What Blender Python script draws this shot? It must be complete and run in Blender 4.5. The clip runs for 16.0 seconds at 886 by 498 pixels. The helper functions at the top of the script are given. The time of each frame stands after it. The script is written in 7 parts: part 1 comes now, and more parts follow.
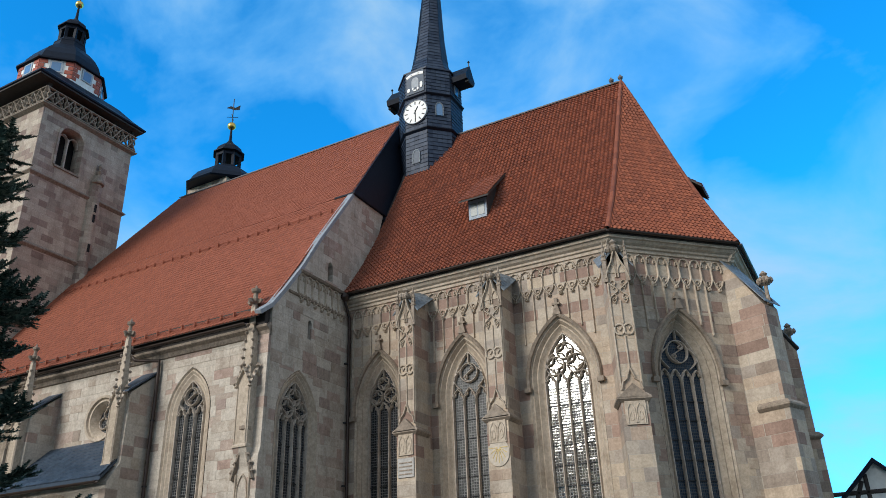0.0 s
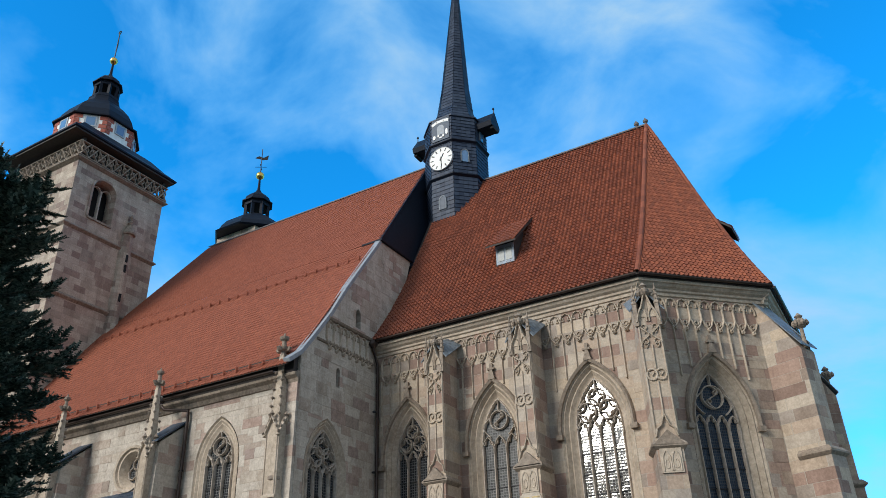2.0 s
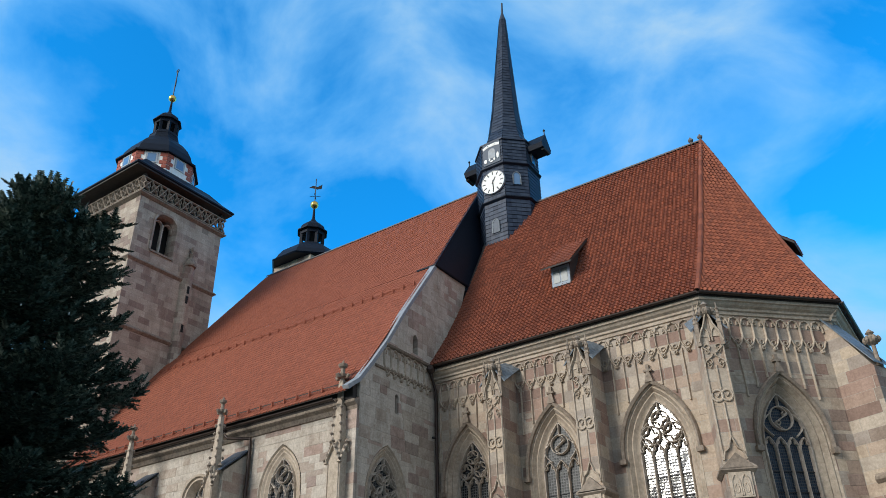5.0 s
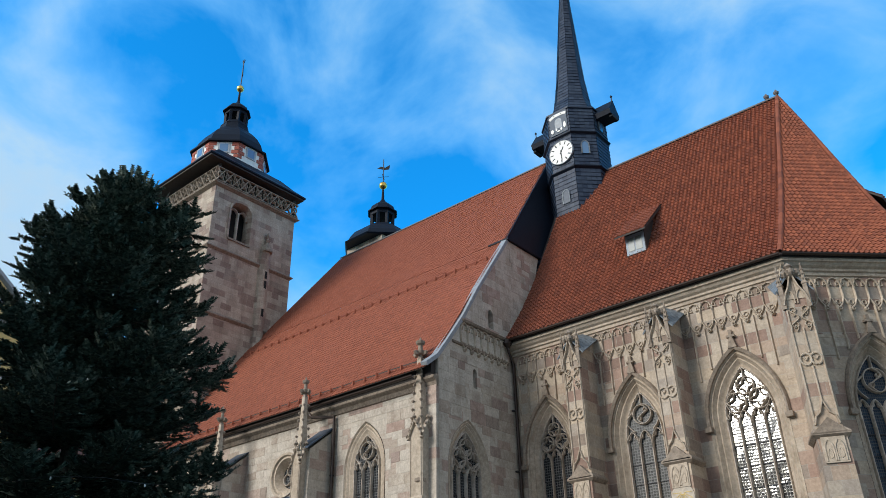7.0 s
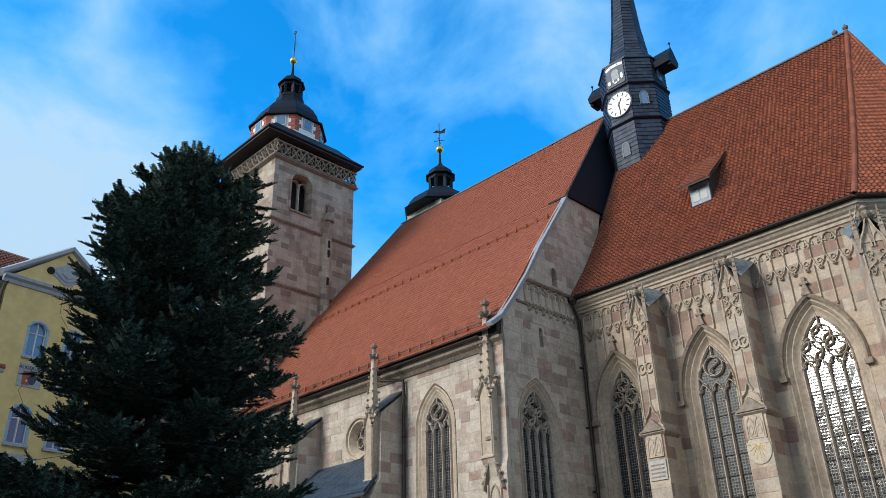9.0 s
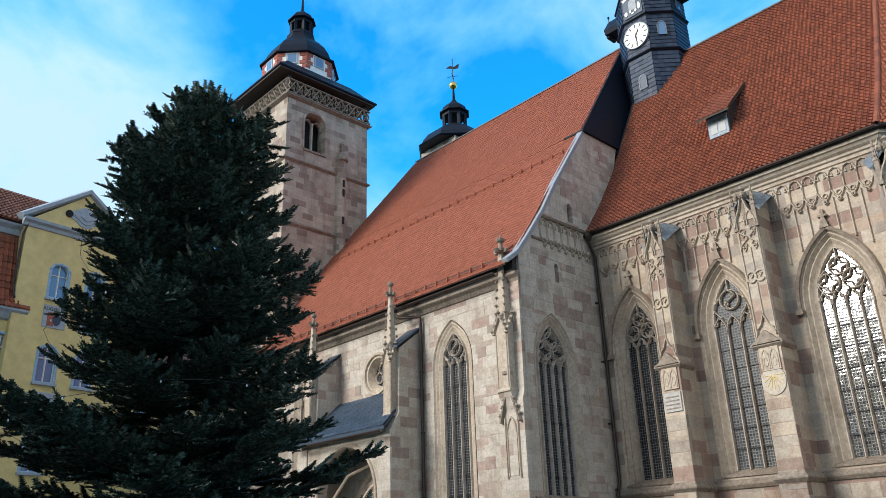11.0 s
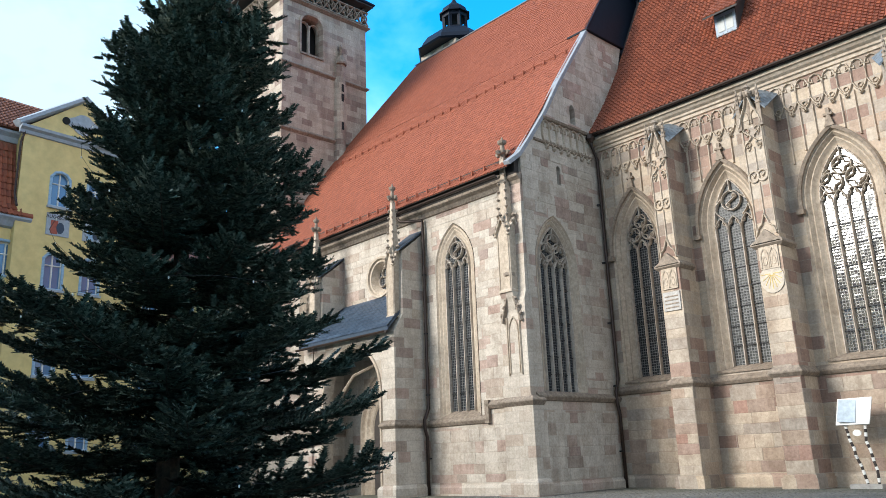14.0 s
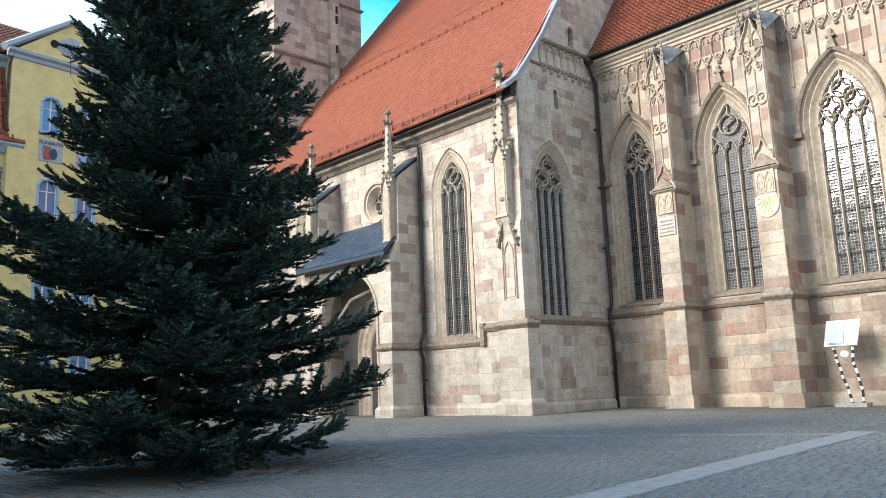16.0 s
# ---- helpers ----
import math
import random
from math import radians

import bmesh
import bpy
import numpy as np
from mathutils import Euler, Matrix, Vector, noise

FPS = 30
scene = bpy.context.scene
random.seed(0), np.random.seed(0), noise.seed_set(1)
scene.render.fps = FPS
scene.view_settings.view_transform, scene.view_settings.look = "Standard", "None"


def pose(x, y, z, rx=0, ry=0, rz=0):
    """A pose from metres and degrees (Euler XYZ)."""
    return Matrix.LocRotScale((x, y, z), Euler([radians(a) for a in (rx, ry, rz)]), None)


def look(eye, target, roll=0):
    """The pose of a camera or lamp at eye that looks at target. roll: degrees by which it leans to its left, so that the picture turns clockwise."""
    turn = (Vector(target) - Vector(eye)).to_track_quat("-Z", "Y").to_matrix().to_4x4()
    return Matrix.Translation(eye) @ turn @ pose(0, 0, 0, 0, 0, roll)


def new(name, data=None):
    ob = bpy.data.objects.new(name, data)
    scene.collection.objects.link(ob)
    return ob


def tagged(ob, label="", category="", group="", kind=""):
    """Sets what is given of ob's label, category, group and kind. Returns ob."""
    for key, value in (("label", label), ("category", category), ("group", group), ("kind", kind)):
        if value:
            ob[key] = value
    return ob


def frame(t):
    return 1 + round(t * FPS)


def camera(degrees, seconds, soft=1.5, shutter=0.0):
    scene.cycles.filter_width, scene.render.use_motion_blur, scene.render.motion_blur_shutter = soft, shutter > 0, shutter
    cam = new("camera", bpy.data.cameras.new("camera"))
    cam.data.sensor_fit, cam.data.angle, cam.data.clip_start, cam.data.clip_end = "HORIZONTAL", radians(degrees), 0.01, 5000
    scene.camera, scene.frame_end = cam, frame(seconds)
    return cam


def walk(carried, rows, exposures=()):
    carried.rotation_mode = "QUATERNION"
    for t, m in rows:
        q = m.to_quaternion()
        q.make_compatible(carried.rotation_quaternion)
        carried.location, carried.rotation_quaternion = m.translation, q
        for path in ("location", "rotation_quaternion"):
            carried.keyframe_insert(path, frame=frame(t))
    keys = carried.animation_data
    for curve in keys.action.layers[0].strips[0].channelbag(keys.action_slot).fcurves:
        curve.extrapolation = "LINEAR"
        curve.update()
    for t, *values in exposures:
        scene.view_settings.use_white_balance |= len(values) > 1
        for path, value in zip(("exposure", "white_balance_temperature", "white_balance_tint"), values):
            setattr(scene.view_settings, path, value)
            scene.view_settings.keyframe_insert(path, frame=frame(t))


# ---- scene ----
cam = camera(58.83, 16.0, soft=0.7)
# seconds, eye, yaw, pitch, roll
ROWS = [
    (0.0, 16.633, -23.476, 1.364, 27.881, 25.047, -2.009),
    (0.5, 16.635, -23.453, 1.373, 28.180, 25.757, -1.948),
    (1.0, 16.618, -23.450, 1.368, 28.578, 26.673, -1.947),
    (1.5, 16.598, -23.456, 1.402, 29.073, 27.597, -1.967),
    (2.0, 16.559, -23.448, 1.391, 29.884, 28.448, -1.838),
    (2.5, 16.570, -23.433, 1.418, 30.547, 28.969, -1.672),
    (3.0, 16.543, -23.441, 1.415, 30.837, 29.636, -1.575),
    (3.5, 16.523, -23.476, 1.398, 31.235, 30.032, -1.369),
    (6.0, 16.449, -23.501, 1.429, 37.087, 29.888, -1.295),
    (6.5, 16.413, -23.504, 1.398, 38.600, 29.422, -1.211),
    (7.0, 16.425, -23.508, 1.403, 40.092, 28.633, -1.192),
    (7.5, 16.411, -23.499, 1.419, 41.225, 28.246, -1.225),
    (8.0, 16.408, -23.477, 1.416, 42.784, 27.630, -1.521),
    (8.5, 16.363, -23.488, 1.393, 43.691, 27.229, -1.892),
    (9.0, 16.382, -23.466, 1.371, 45.133, 26.053, -1.681),
    (9.5, 16.375, -23.454, 1.333, 45.604, 25.105, -1.704),
    (10.0, 16.387, -23.453, 1.356, 46.185, 23.833, -1.802),
    (12.5, 16.351, -23.457, 1.274, 46.586, 18.571, -2.130),
    (13.0, 16.325, -23.457, 1.220, 46.972, 17.254, -2.028),
    (13.5, 16.325, -23.447, 1.140, 47.229, 15.994, -1.824),
    (14.0, 16.327, -23.461, 1.129, 46.823, 14.996, -2.240),
    (14.5, 16.322, -23.453, 1.107, 46.623, 13.749, -2.364),
    (15.0, 16.328, -23.460, 1.084, 46.619, 12.533, -2.365),
    (15.5, 16.344, -23.448, 1.008, 46.681, 11.268, -2.428),
    (16.0, 16.353, -23.438, 1.003, 46.805, 9.785, -2.278),
]
walk(cam, [(t, pose(x, y, z, 90 + pitch, 0, yaw) @ pose(0, 0, 0, 0, 0, roll)) for t, x, y, z, yaw, pitch, roll in ROWS],
     exposures=[(0.0, -0.2, 6500, 10), (9.0, -0.05, 6500, 10), (10.2, 0.12, 6500, 10), (12.5, 0.45, 6500, 10), (14.0, 0.65, 6500, 10), (16.0, 0.94, 6500, 10)])

# ---- world and sun ----
BANKS = (((-0.26, 0.68, 0.68), 0.95, 0.997, 0.17), ((0.02, 0.89, 0.44), 0.965, 0.999, 0.07), ((-0.92, 0.20, 0.34), 0.95, 0.998, 0.20), ((-0.70, 0.57, 0.40), 0.98, 0.999, 0.10),
         ((-0.60, 0.53, 0.58), 0.965, 0.998, -0.10), ((0.0, 0.80, 0.61), 0.965, 0.998, -0.13))
SUN_FROM = Vector((-0.36, -0.86, 0.44)).normalized()
world = bpy.data.worlds.new("world")
scene.world = world
world.use_nodes = True
wn, wl = world.node_tree.nodes, world.node_tree.links
wn.clear()
w_out = wn.new("ShaderNodeOutputWorld")
w_bg = wn.new("ShaderNodeBackground")
w_sky = wn.new("ShaderNodeTexSky")
w_sky.sky_type = "NISHITA"
w_sky.sun_disc = False
w_sky.sun_elevation = math.asin(SUN_FROM.z)
w_sky.sun_rotation = math.atan2(SUN_FROM.x, SUN_FROM.y)
w_sky.altitude = 300
w_sky.air_density, w_sky.dust_density, w_sky.ozone_density = 1.0, 0.4, 3.0
w_co = wn.new("ShaderNodeTexCoord")
w_map = wn.new("ShaderNodeMapping")
w_map.inputs["Scale"].default_value = (1.6, 1.6, 2.3)
w_map.inputs["Rotation"].default_value = (0.0, 0.35, 0.5)
w_map.inputs["Location"].default_value = (0.35, 0.1, 0.3)
w_n = wn.new("ShaderNodeTexNoise")
w_n.inputs["Scale"].default_value, w_n.inputs["Detail"].default_value = 2.3, 10.0
w_n.inputs["Roughness"].default_value, w_n.inputs["Distortion"].default_value = 0.55, 0.5
w_r = wn.new("ShaderNodeValToRGB")
w_r.color_ramp.elements[0].position, w_r.color_ramp.elements[0].color = 0.40, (0, 0, 0, 1)
w_r.color_ramp.elements[1].position, w_r.color_ramp.elements[1].color = 0.74, (0.92, 0.92, 0.92, 1)
# thin cloud lets the blue through, thick cloud is white
w_cl = wn.new("ShaderNodeValToRGB")
w_cl.color_ramp.elements[0].position, w_cl.color_ramp.elements[0].color = 0.50, (0.22, 0.58, 0.96, 1)
w_cl.color_ramp.elements[1].position, w_cl.color_ramp.elements[1].color = 0.80, (0.42, 0.58, 0.71, 1)
w_c10 = wn.new("ShaderNodeVectorMath")
w_c10.operation = "SCALE"
w_c10.inputs["Scale"].default_value = 10.0
wl.new(w_cl.outputs["Color"], w_c10.inputs[0])
w_tint = wn.new("ShaderNodeMix")
w_tint.data_type, w_tint.blend_type = "RGBA", "MULTIPLY"
w_tint.inputs[0].default_value = 1.0
w_tint.inputs[7].default_value = (0.10, 1.95, 2.95, 1)
w_mix = wn.new("ShaderNodeMix")
w_mix.data_type = "RGBA"
wl.new(w_c10.outputs["Vector"], w_mix.inputs[7])
w_haze = wn.new("ShaderNodeMix")
w_haze.data_type = "RGBA"
w_haze.inputs[7].default_value = (4.5, 5.1, 5.7, 1)
w_bg.inputs["Strength"].default_value = 0.135
wl.new(w_co.outputs["Generated"], w_map.inputs["Vector"])
wl.new(w_map.outputs["Vector"], w_n.inputs["Vector"])
w_nrm = wn.new("ShaderNodeVectorMath")
w_nrm.operation = "NORMALIZE"
wl.new(w_co.outputs["Generated"], w_nrm.inputs[0])
# banks of cloud and clear stretches: direction, inner edge, outer edge, weight
w_sum = w_n.outputs["Fac"]
for way, edge, core, weight in BANKS:
    w_d = wn.new("ShaderNodeVectorMath")
    w_d.operation = "DOT_PRODUCT"
    w_d.inputs[1].default_value = Vector(way).normalized()
    wl.new(w_nrm.outputs["Vector"], w_d.inputs[0])
    w_k = wn.new("ShaderNodeMapRange")
    w_k.interpolation_type = "SMOOTHSTEP"
    w_k.inputs["From Min"].default_value, w_k.inputs["From Max"].default_value = edge, core
    w_k.inputs["To Min"].default_value, w_k.inputs["To Max"].default_value = 0.0, weight
    wl.new(w_d.outputs["Value"], w_k.inputs["Value"])
    w_ad = wn.new("ShaderNodeMath")
    wl.new(w_sum, w_ad.inputs[0])
    wl.new(w_k.outputs["Result"], w_ad.inputs[1])
    w_sum = w_ad.outputs[0]
wl.new(w_sum, w_r.inputs["Fac"])
wl.new(w_sum, w_cl.inputs["Fac"])
wl.new(w_sky.outputs["Color"], w_tint.inputs[6])
wl.new(w_tint.outputs[2], w_mix.inputs[6])
# grey veil added to the unseen south and east sky as neutral fill light
w_dot = wn.new("ShaderNodeVectorMath")
w_dot.operation = "DOT_PRODUCT"
w_dot.inputs[1].default_value = Vector((0.55, -0.75, 0.35)).normalized()
wl.new(w_nrm.outputs["Vector"], w_dot.inputs[0])
w_hz = wn.new("ShaderNodeMapRange")
w_hz.inputs["From Min"].default_value, w_hz.inputs["From Max"].default_value = -0.05, 0.5
w_hz.inputs["To Min"].default_value, w_hz.inputs["To Max"].default_value = 0.0, 0.9
wl.new(w_dot.outputs["Value"], w_hz.inputs["Value"])
wl.new(w_r.outputs["Color"], w_mix.inputs[0])
wl.new(w_mix.outputs[2], w_haze.inputs[6])
# pale band of haze towards the horizon
w_sep = wn.new("ShaderNodeSeparateXYZ")
wl.new(w_nrm.outputs["Vector"], w_sep.inputs[0])
w_low = wn.new("ShaderNodeMapRange")
w_low.inputs["From Min"].default_value, w_low.inputs["From Max"].default_value = 0.46, 0.0
w_low.inputs["To Min"].default_value, w_low.inputs["To Max"].default_value = 0.0, 0.22
wl.new(w_sep.outputs["Z"], w_low.inputs["Value"])
w_mx = wn.new("ShaderNodeMath")
w_mx.operation = "MAXIMUM"
wl.new(w_hz.outputs["Result"], w_mx.inputs[0])
wl.new(w_low.outputs["Result"], w_mx.inputs[1])
wl.new(w_mx.outputs[0], w_haze.inputs[0])
# bright thin cloud round the sun
w_glow = wn.new("ShaderNodeMix")
w_glow.data_type = "RGBA"
w_glow.inputs[7].default_value = (7.4, 7.6, 7.7, 1)
w_gd = wn.new("ShaderNodeVectorMath")
w_gd.operation = "DOT_PRODUCT"
w_gd.inputs[1].default_value = Vector((-0.36, -0.85, 0.40)).normalized()
wl.new(w_nrm.outputs["Vector"], w_gd.inputs[0])
w_gr = wn.new("ShaderNodeMapRange")
w_gr.inputs["From Min"].default_value, w_gr.inputs["From Max"].default_value = 0.80, 0.98
w_gr.inputs["To Min"].default_value, w_gr.inputs["To Max"].default_value = 0.0, 0.9
wl.new(w_gd.outputs["Value"], w_gr.inputs["Value"])
wl.new(w_gr.outputs["Result"], w_glow.inputs[0])
wl.new(w_haze.outputs[2], w_glow.inputs[6])
wl.new(w_glow.outputs[2], w_bg.inputs["Color"])
wl.new(w_bg.outputs[0], w_out.inputs["Surface"])

sun = new("sun", bpy.data.lights.new("sun", "SUN"))
sun.data.energy, sun.data.angle, sun.data.color = 3.5, radians(24.0), (1.0, 0.97, 0.92)
sun.matrix_world = look(SUN_FROM * 80, (0, 0, 0))


# ---- materials ----
class Nodes:
    """A material with a principled surface and short calls for its nodes."""

    def __init__(self, name, rough=0.8, metal=0.0):
        self.m = bpy.data.materials.new(name)
        self.m.use_nodes = True
        self.t = self.m.node_tree
        self.bsdf = self.t.nodes["Principled BSDF"]
        self.bsdf.inputs["Roughness"].default_value = rough
        self.bsdf.inputs["Metallic"].default_value = metal
        self.co = self.node("ShaderNodeTexCoord").outputs["Object"]

    def node(self, kind, **props):
        n = self.t.nodes.new(kind)
        for k, v in props.items():
            n.inputs[k.replace("_", " ")].default_value = v
        return n

    def link(self, a, b):
        self.t.links.new(a, b)

    def noise(self, scale, detail=4.0, rough=0.55, vector=None, stretch=None):
        n = self.node("ShaderNodeTexNoise", Scale=scale, Detail=detail, Roughness=rough)
        v = vector or self.co
        if stretch:
            mp = self.node("ShaderNodeMapping", Scale=stretch)
            self.link(v, mp.inputs["Vector"])
            v = mp.outputs["Vector"]
        self.link(v, n.inputs["Vector"])
        return n.outputs["Fac"]

    def ramp(self, fac, *stops):
        r = self.node("ShaderNodeValToRGB")
        while len(r.color_ramp.elements) < len(stops):
            r.color_ramp.elements.new(0.5)
        for e, (p, c) in zip(r.color_ramp.elements, stops):
            e.position, e.color = p, (*c, 1)
        self.link(fac, r.inputs["Fac"])
        return r.outputs["Color"]

    def mix(self, fac, a, b, mode="MIX"):
        n = self.node("ShaderNodeMix")
        n.data_type, n.blend_type = "RGBA", mode
        for s, v in ((0, fac), (6, a), (7, b)):
            if isinstance(v, (int, float)):
                n.inputs[s].default_value = v
            elif isinstance(v, tuple):
                n.inputs[s].default_value = (*v, 1)
            else:
                self.link(v, n.inputs[s])
        return n.outputs[2]

    def math(self, op, a, b=0.0):
        n = self.node("ShaderNodeMath")
        n.operation = op
        for s, v in ((0, a), (1, b)):
            if isinstance(v, (int, float)):
                n.inputs[s].default_value = v
            else:
                self.link(v, n.inputs[s])
        return n.outputs[0]

    def color(self, c):
        if isinstance(c, tuple):
            self.bsdf.inputs["Base Color"].default_value = (*c, 1)
        else:
            self.link(c, self.bsdf.inputs["Base Color"])
        return self

    def bump(self, height, strength=0.4, distance=0.02):
        b = self.node("ShaderNodeBump", Strength=strength, Distance=distance)
        self.link(height, b.inputs["Height"])
        self.link(b.outputs["Normal"], self.bsdf.inputs["Normal"])
        return self


def wall_vector(k):
    """Runs along a wall of any of the church's directions: x + y across, z up."""
    sep = k.node("ShaderNodeSeparateXYZ")
    k.link(k.co, sep.inputs[0])
    com = k.node("ShaderNodeCombineXYZ")
    k.link(k.math("ADD", sep.outputs[0], sep.outputs[1]), com.inputs[0])
    k.link(sep.outputs[2], com.inputs[1])
    return com.outputs[0]


def ashlar(name, stops, course=0.36, length=0.78, mortar=(0.40, 0.36, 0.305), joint=0.006, stain=0.62):
    k = Nodes(name, 0.92)
    v = wall_vector(k)
    b = k.node("ShaderNodeTexBrick", Scale=1.0, Brick_Width=length, Row_Height=course, Mortar_Size=joint, Mortar_Smooth=0.3)
    b.inputs["Color1"].default_value, b.inputs["Color2"].default_value = (0, 0, 0, 1), (1, 1, 1, 1)
    b.inputs["Mortar"].default_value = (0.5, 0.5, 0.5, 1)
    b.offset_frequency, b.squash_frequency, b.squash = 2, 3, 0.7
    k.link(v, b.inputs["Vector"])
    stone = k.ramp(b.outputs["Color"], *stops)
    grain = k.noise(14.0, 6.0, 0.65)
    veins = k.noise(1.6, 5.0, 0.6, stretch=(1, 1, 2.6))
    stone = k.mix(0.65, stone, k.ramp(grain, (0.25, (0.55, 0.52, 0.49)), (0.72, (1.18, 1.16, 1.14))), "MULTIPLY")
    stone = k.mix(0.75, stone, k.ramp(veins, (0.3, (0.82, 0.77, 0.73)), (0.65, (1.08, 1.06, 1.04))), "MULTIPLY")
    streak = k.noise(0.9, 7.0, 0.7, stretch=(2.2, 2.2, 0.35))
    stone = k.mix(stain * 0.6, stone, k.ramp(streak, (0.36, (0.48, 0.45, 0.42)), (0.56, (1, 1, 1))), "MULTIPLY")
    k.color(k.mix(b.outputs["Fac"], stone, mortar))
    h = k.math("SUBTRACT", k.math("MULTIPLY", grain, 0.35), b.outputs["Fac"])
    k.bump(k.math("ADD", h, k.math("MULTIPLY", k.noise(55.0, 3.0), 0.12)), 0.55, 0.02)
    return k.m


CREAM, SAND, GREY, PINK, BROWN = (0.555, 0.512, 0.445), (0.495, 0.438, 0.365), (0.38, 0.335, 0.29), (0.38, 0.265, 0.215), (0.31, 0.235, 0.19)
M_NAVE = ashlar("nave sandstone", [(0.0, (0.34, 0.285, 0.245)), (0.06, (0.47, 0.405, 0.34)), (0.14, CREAM), (0.70, (0.59, 0.548, 0.482)), (0.78, SAND), (0.86, (0.48, 0.39, 0.335)), (0.94, (0.45, 0.345, 0.295)), (1.0, (0.38, 0.31, 0.275))])
M_CHOIR = ashlar("choir sandstone", [(0.0, (0.30, 0.24, 0.195)), (0.12, GREY), (0.25, SAND), (0.55, (0.55, 0.465, 0.36)), (0.70, (0.45, 0.355, 0.28)), (0.84, PINK), (1.0, (0.27, 0.19, 0.155))], 0.38, 0.85)
M_TOWER = ashlar("tower sandstone", [(0.0, (0.31, 0.26, 0.215)), (0.15, (0.45, 0.385, 0.315)), (0.6, (0.52, 0.45, 0.37)), (0.75, (0.42, 0.345, 0.285)), (0.88, (0.34, 0.26, 0.215)), (1.0, (0.26, 0.195, 0.165))], 0.34, 0.66, mortar=(0.30, 0.255, 0.21), stain=0.8)


def carved(name, c, dark=0.6):
    k = Nodes(name, 0.9)
    g = k.noise(9.0, 6.0, 0.65)
    s = k.noise(1.3, 6.0, 0.65)
    base = k.mix(1.0, c, k.ramp(g, (0.25, (dark, dark * 0.97, dark * 0.94)), (0.7, (1.1, 1.08, 1.06))), "MULTIPLY")
    k.color(k.mix(0.7, base, k.ramp(s, (0.35, (0.68, 0.64, 0.6)), (0.6, (1, 1, 1))), "MULTIPLY"))
    return k.bump(k.noise(30.0, 5.0), 0.35, 0.015).m


M_CARVE = carved("carved sandstone", (0.55, 0.47, 0.375))
M_CARVE_DARK = carved("weathered carved sandstone", (0.36, 0.30, 0.24), 0.45)
M_TRACERY = carved("tracery stone", (0.56, 0.50, 0.43))
M_LEDGE = carved("string course stone", (0.33, 0.275, 0.22), 0.4)


def tile(name, lo, mid, hi, blotch=0.6):
    k = Nodes(name, 0.78)
    island = k.node("ShaderNodeNewGeometry").outputs["Random Per Island"]
    c = k.ramp(island, (0.0, lo), (0.5, mid), (1.0, hi))
    c = k.mix(blotch, c, k.ramp(k.noise(0.55, 6.0, 0.65), (0.35, (0.72, 0.70, 0.70)), (0.65, (1.1, 1.08, 1.05))), "MULTIPLY")
    c = k.mix(0.5, c, k.ramp(k.noise(11.0, 5.0, 0.7), (0.3, (0.65, 0.62, 0.6)), (0.7, (1.1, 1.1, 1.1))), "MULTIPLY")
    k.color(c)
    return k.bump(k.noise(40.0, 3.0), 0.25, 0.01).m


M_TILE_NAVE = tile("orange clay tiles", (0.275, 0.079, 0.039), (0.315, 0.090, 0.044), (0.355, 0.104, 0.052), 0.2)
M_TILE_CHOIR = tile("brown red clay tiles", (0.20, 0.056, 0.028), (0.265, 0.075, 0.035), (0.33, 0.097, 0.045), 0.35)
M_TILE_HOUSE = tile("old brown tiles", (0.16, 0.06, 0.035), (0.22, 0.085, 0.05), (0.27, 0.11, 0.065))


def slate(name, lo, hi, rough=0.42):
    k = Nodes(name, rough)
    isl = k.node("ShaderNodeNewGeometry").outputs["Random Per Island"]
    c = k.ramp(isl, (0.0, lo), (1.0, hi))
    k.color(k.mix(0.6, c, k.ramp(k.noise(5.0, 6.0, 0.65), (0.3, (0.6, 0.6, 0.62)), (0.7, (1.15, 1.15, 1.15))), "MULTIPLY"))
    k.bsdf.inputs["Specular IOR Level"].default_value = 0.25
    return k.bump(k.noise(26.0, 4.0), 0.3, 0.01).m


M_SLATE = slate("dark blue slate", (0.016, 0.027, 0.052), (0.042, 0.060, 0.093), 0.45)
M_SLATE_PORCH = slate("grey blue slate", (0.026, 0.044, 0.070), (0.060, 0.090, 0.130), 0.42)
M_SHEET = slate("dark roof sheet", (0.006, 0.010, 0.018), (0.011, 0.016, 0.028), 0.5)


def plain(name, c, rough=0.6, metal=0.0, scale=8.0, low=0.75):
    k = Nodes(name, rough, metal)
    k.color(k.mix(1.0, c, k.ramp(k.noise(scale, 5.0, 0.6), (0.3, (low, low, low)), (0.7, (1.08, 1.08, 1.08))), "MULTIPLY"))
    return k.bump(k.noise(scale * 5, 3.0), 0.15, 0.006).m


M_SHEET.node_tree.nodes["Principled BSDF"].inputs["Specular IOR Level"].default_value = 0.12
M_LEAD = plain("pale lead flashing", (0.30, 0.32, 0.34), 0.6, 0.1)
M_CAP = plain("pale spotted slate", (0.20, 0.235, 0.265), 0.6, 0.0, 9.0, 0.4)
M_IRON = plain("dark iron", (0.03, 0.03, 0.032), 0.5, 0.6)
M_PIPE = plain("dark brown downpipe", (0.05, 0.032, 0.025), 0.45, 0.3)
M_GOLD = plain("gilded metal", (0.85, 0.55, 0.14), 0.25, 1.0, 5.0, 0.85)
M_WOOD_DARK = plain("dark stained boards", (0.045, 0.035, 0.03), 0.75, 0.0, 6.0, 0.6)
M_WHITE = plain("white paint", (0.78, 0.77, 0.73), 0.55, 0.0, 4.0, 0.9)
M_BLACK = plain("black paint", (0.02, 0.02, 0.02), 0.5)
M_RED = plain("red painted rustication", (0.38, 0.10, 0.065), 0.75)
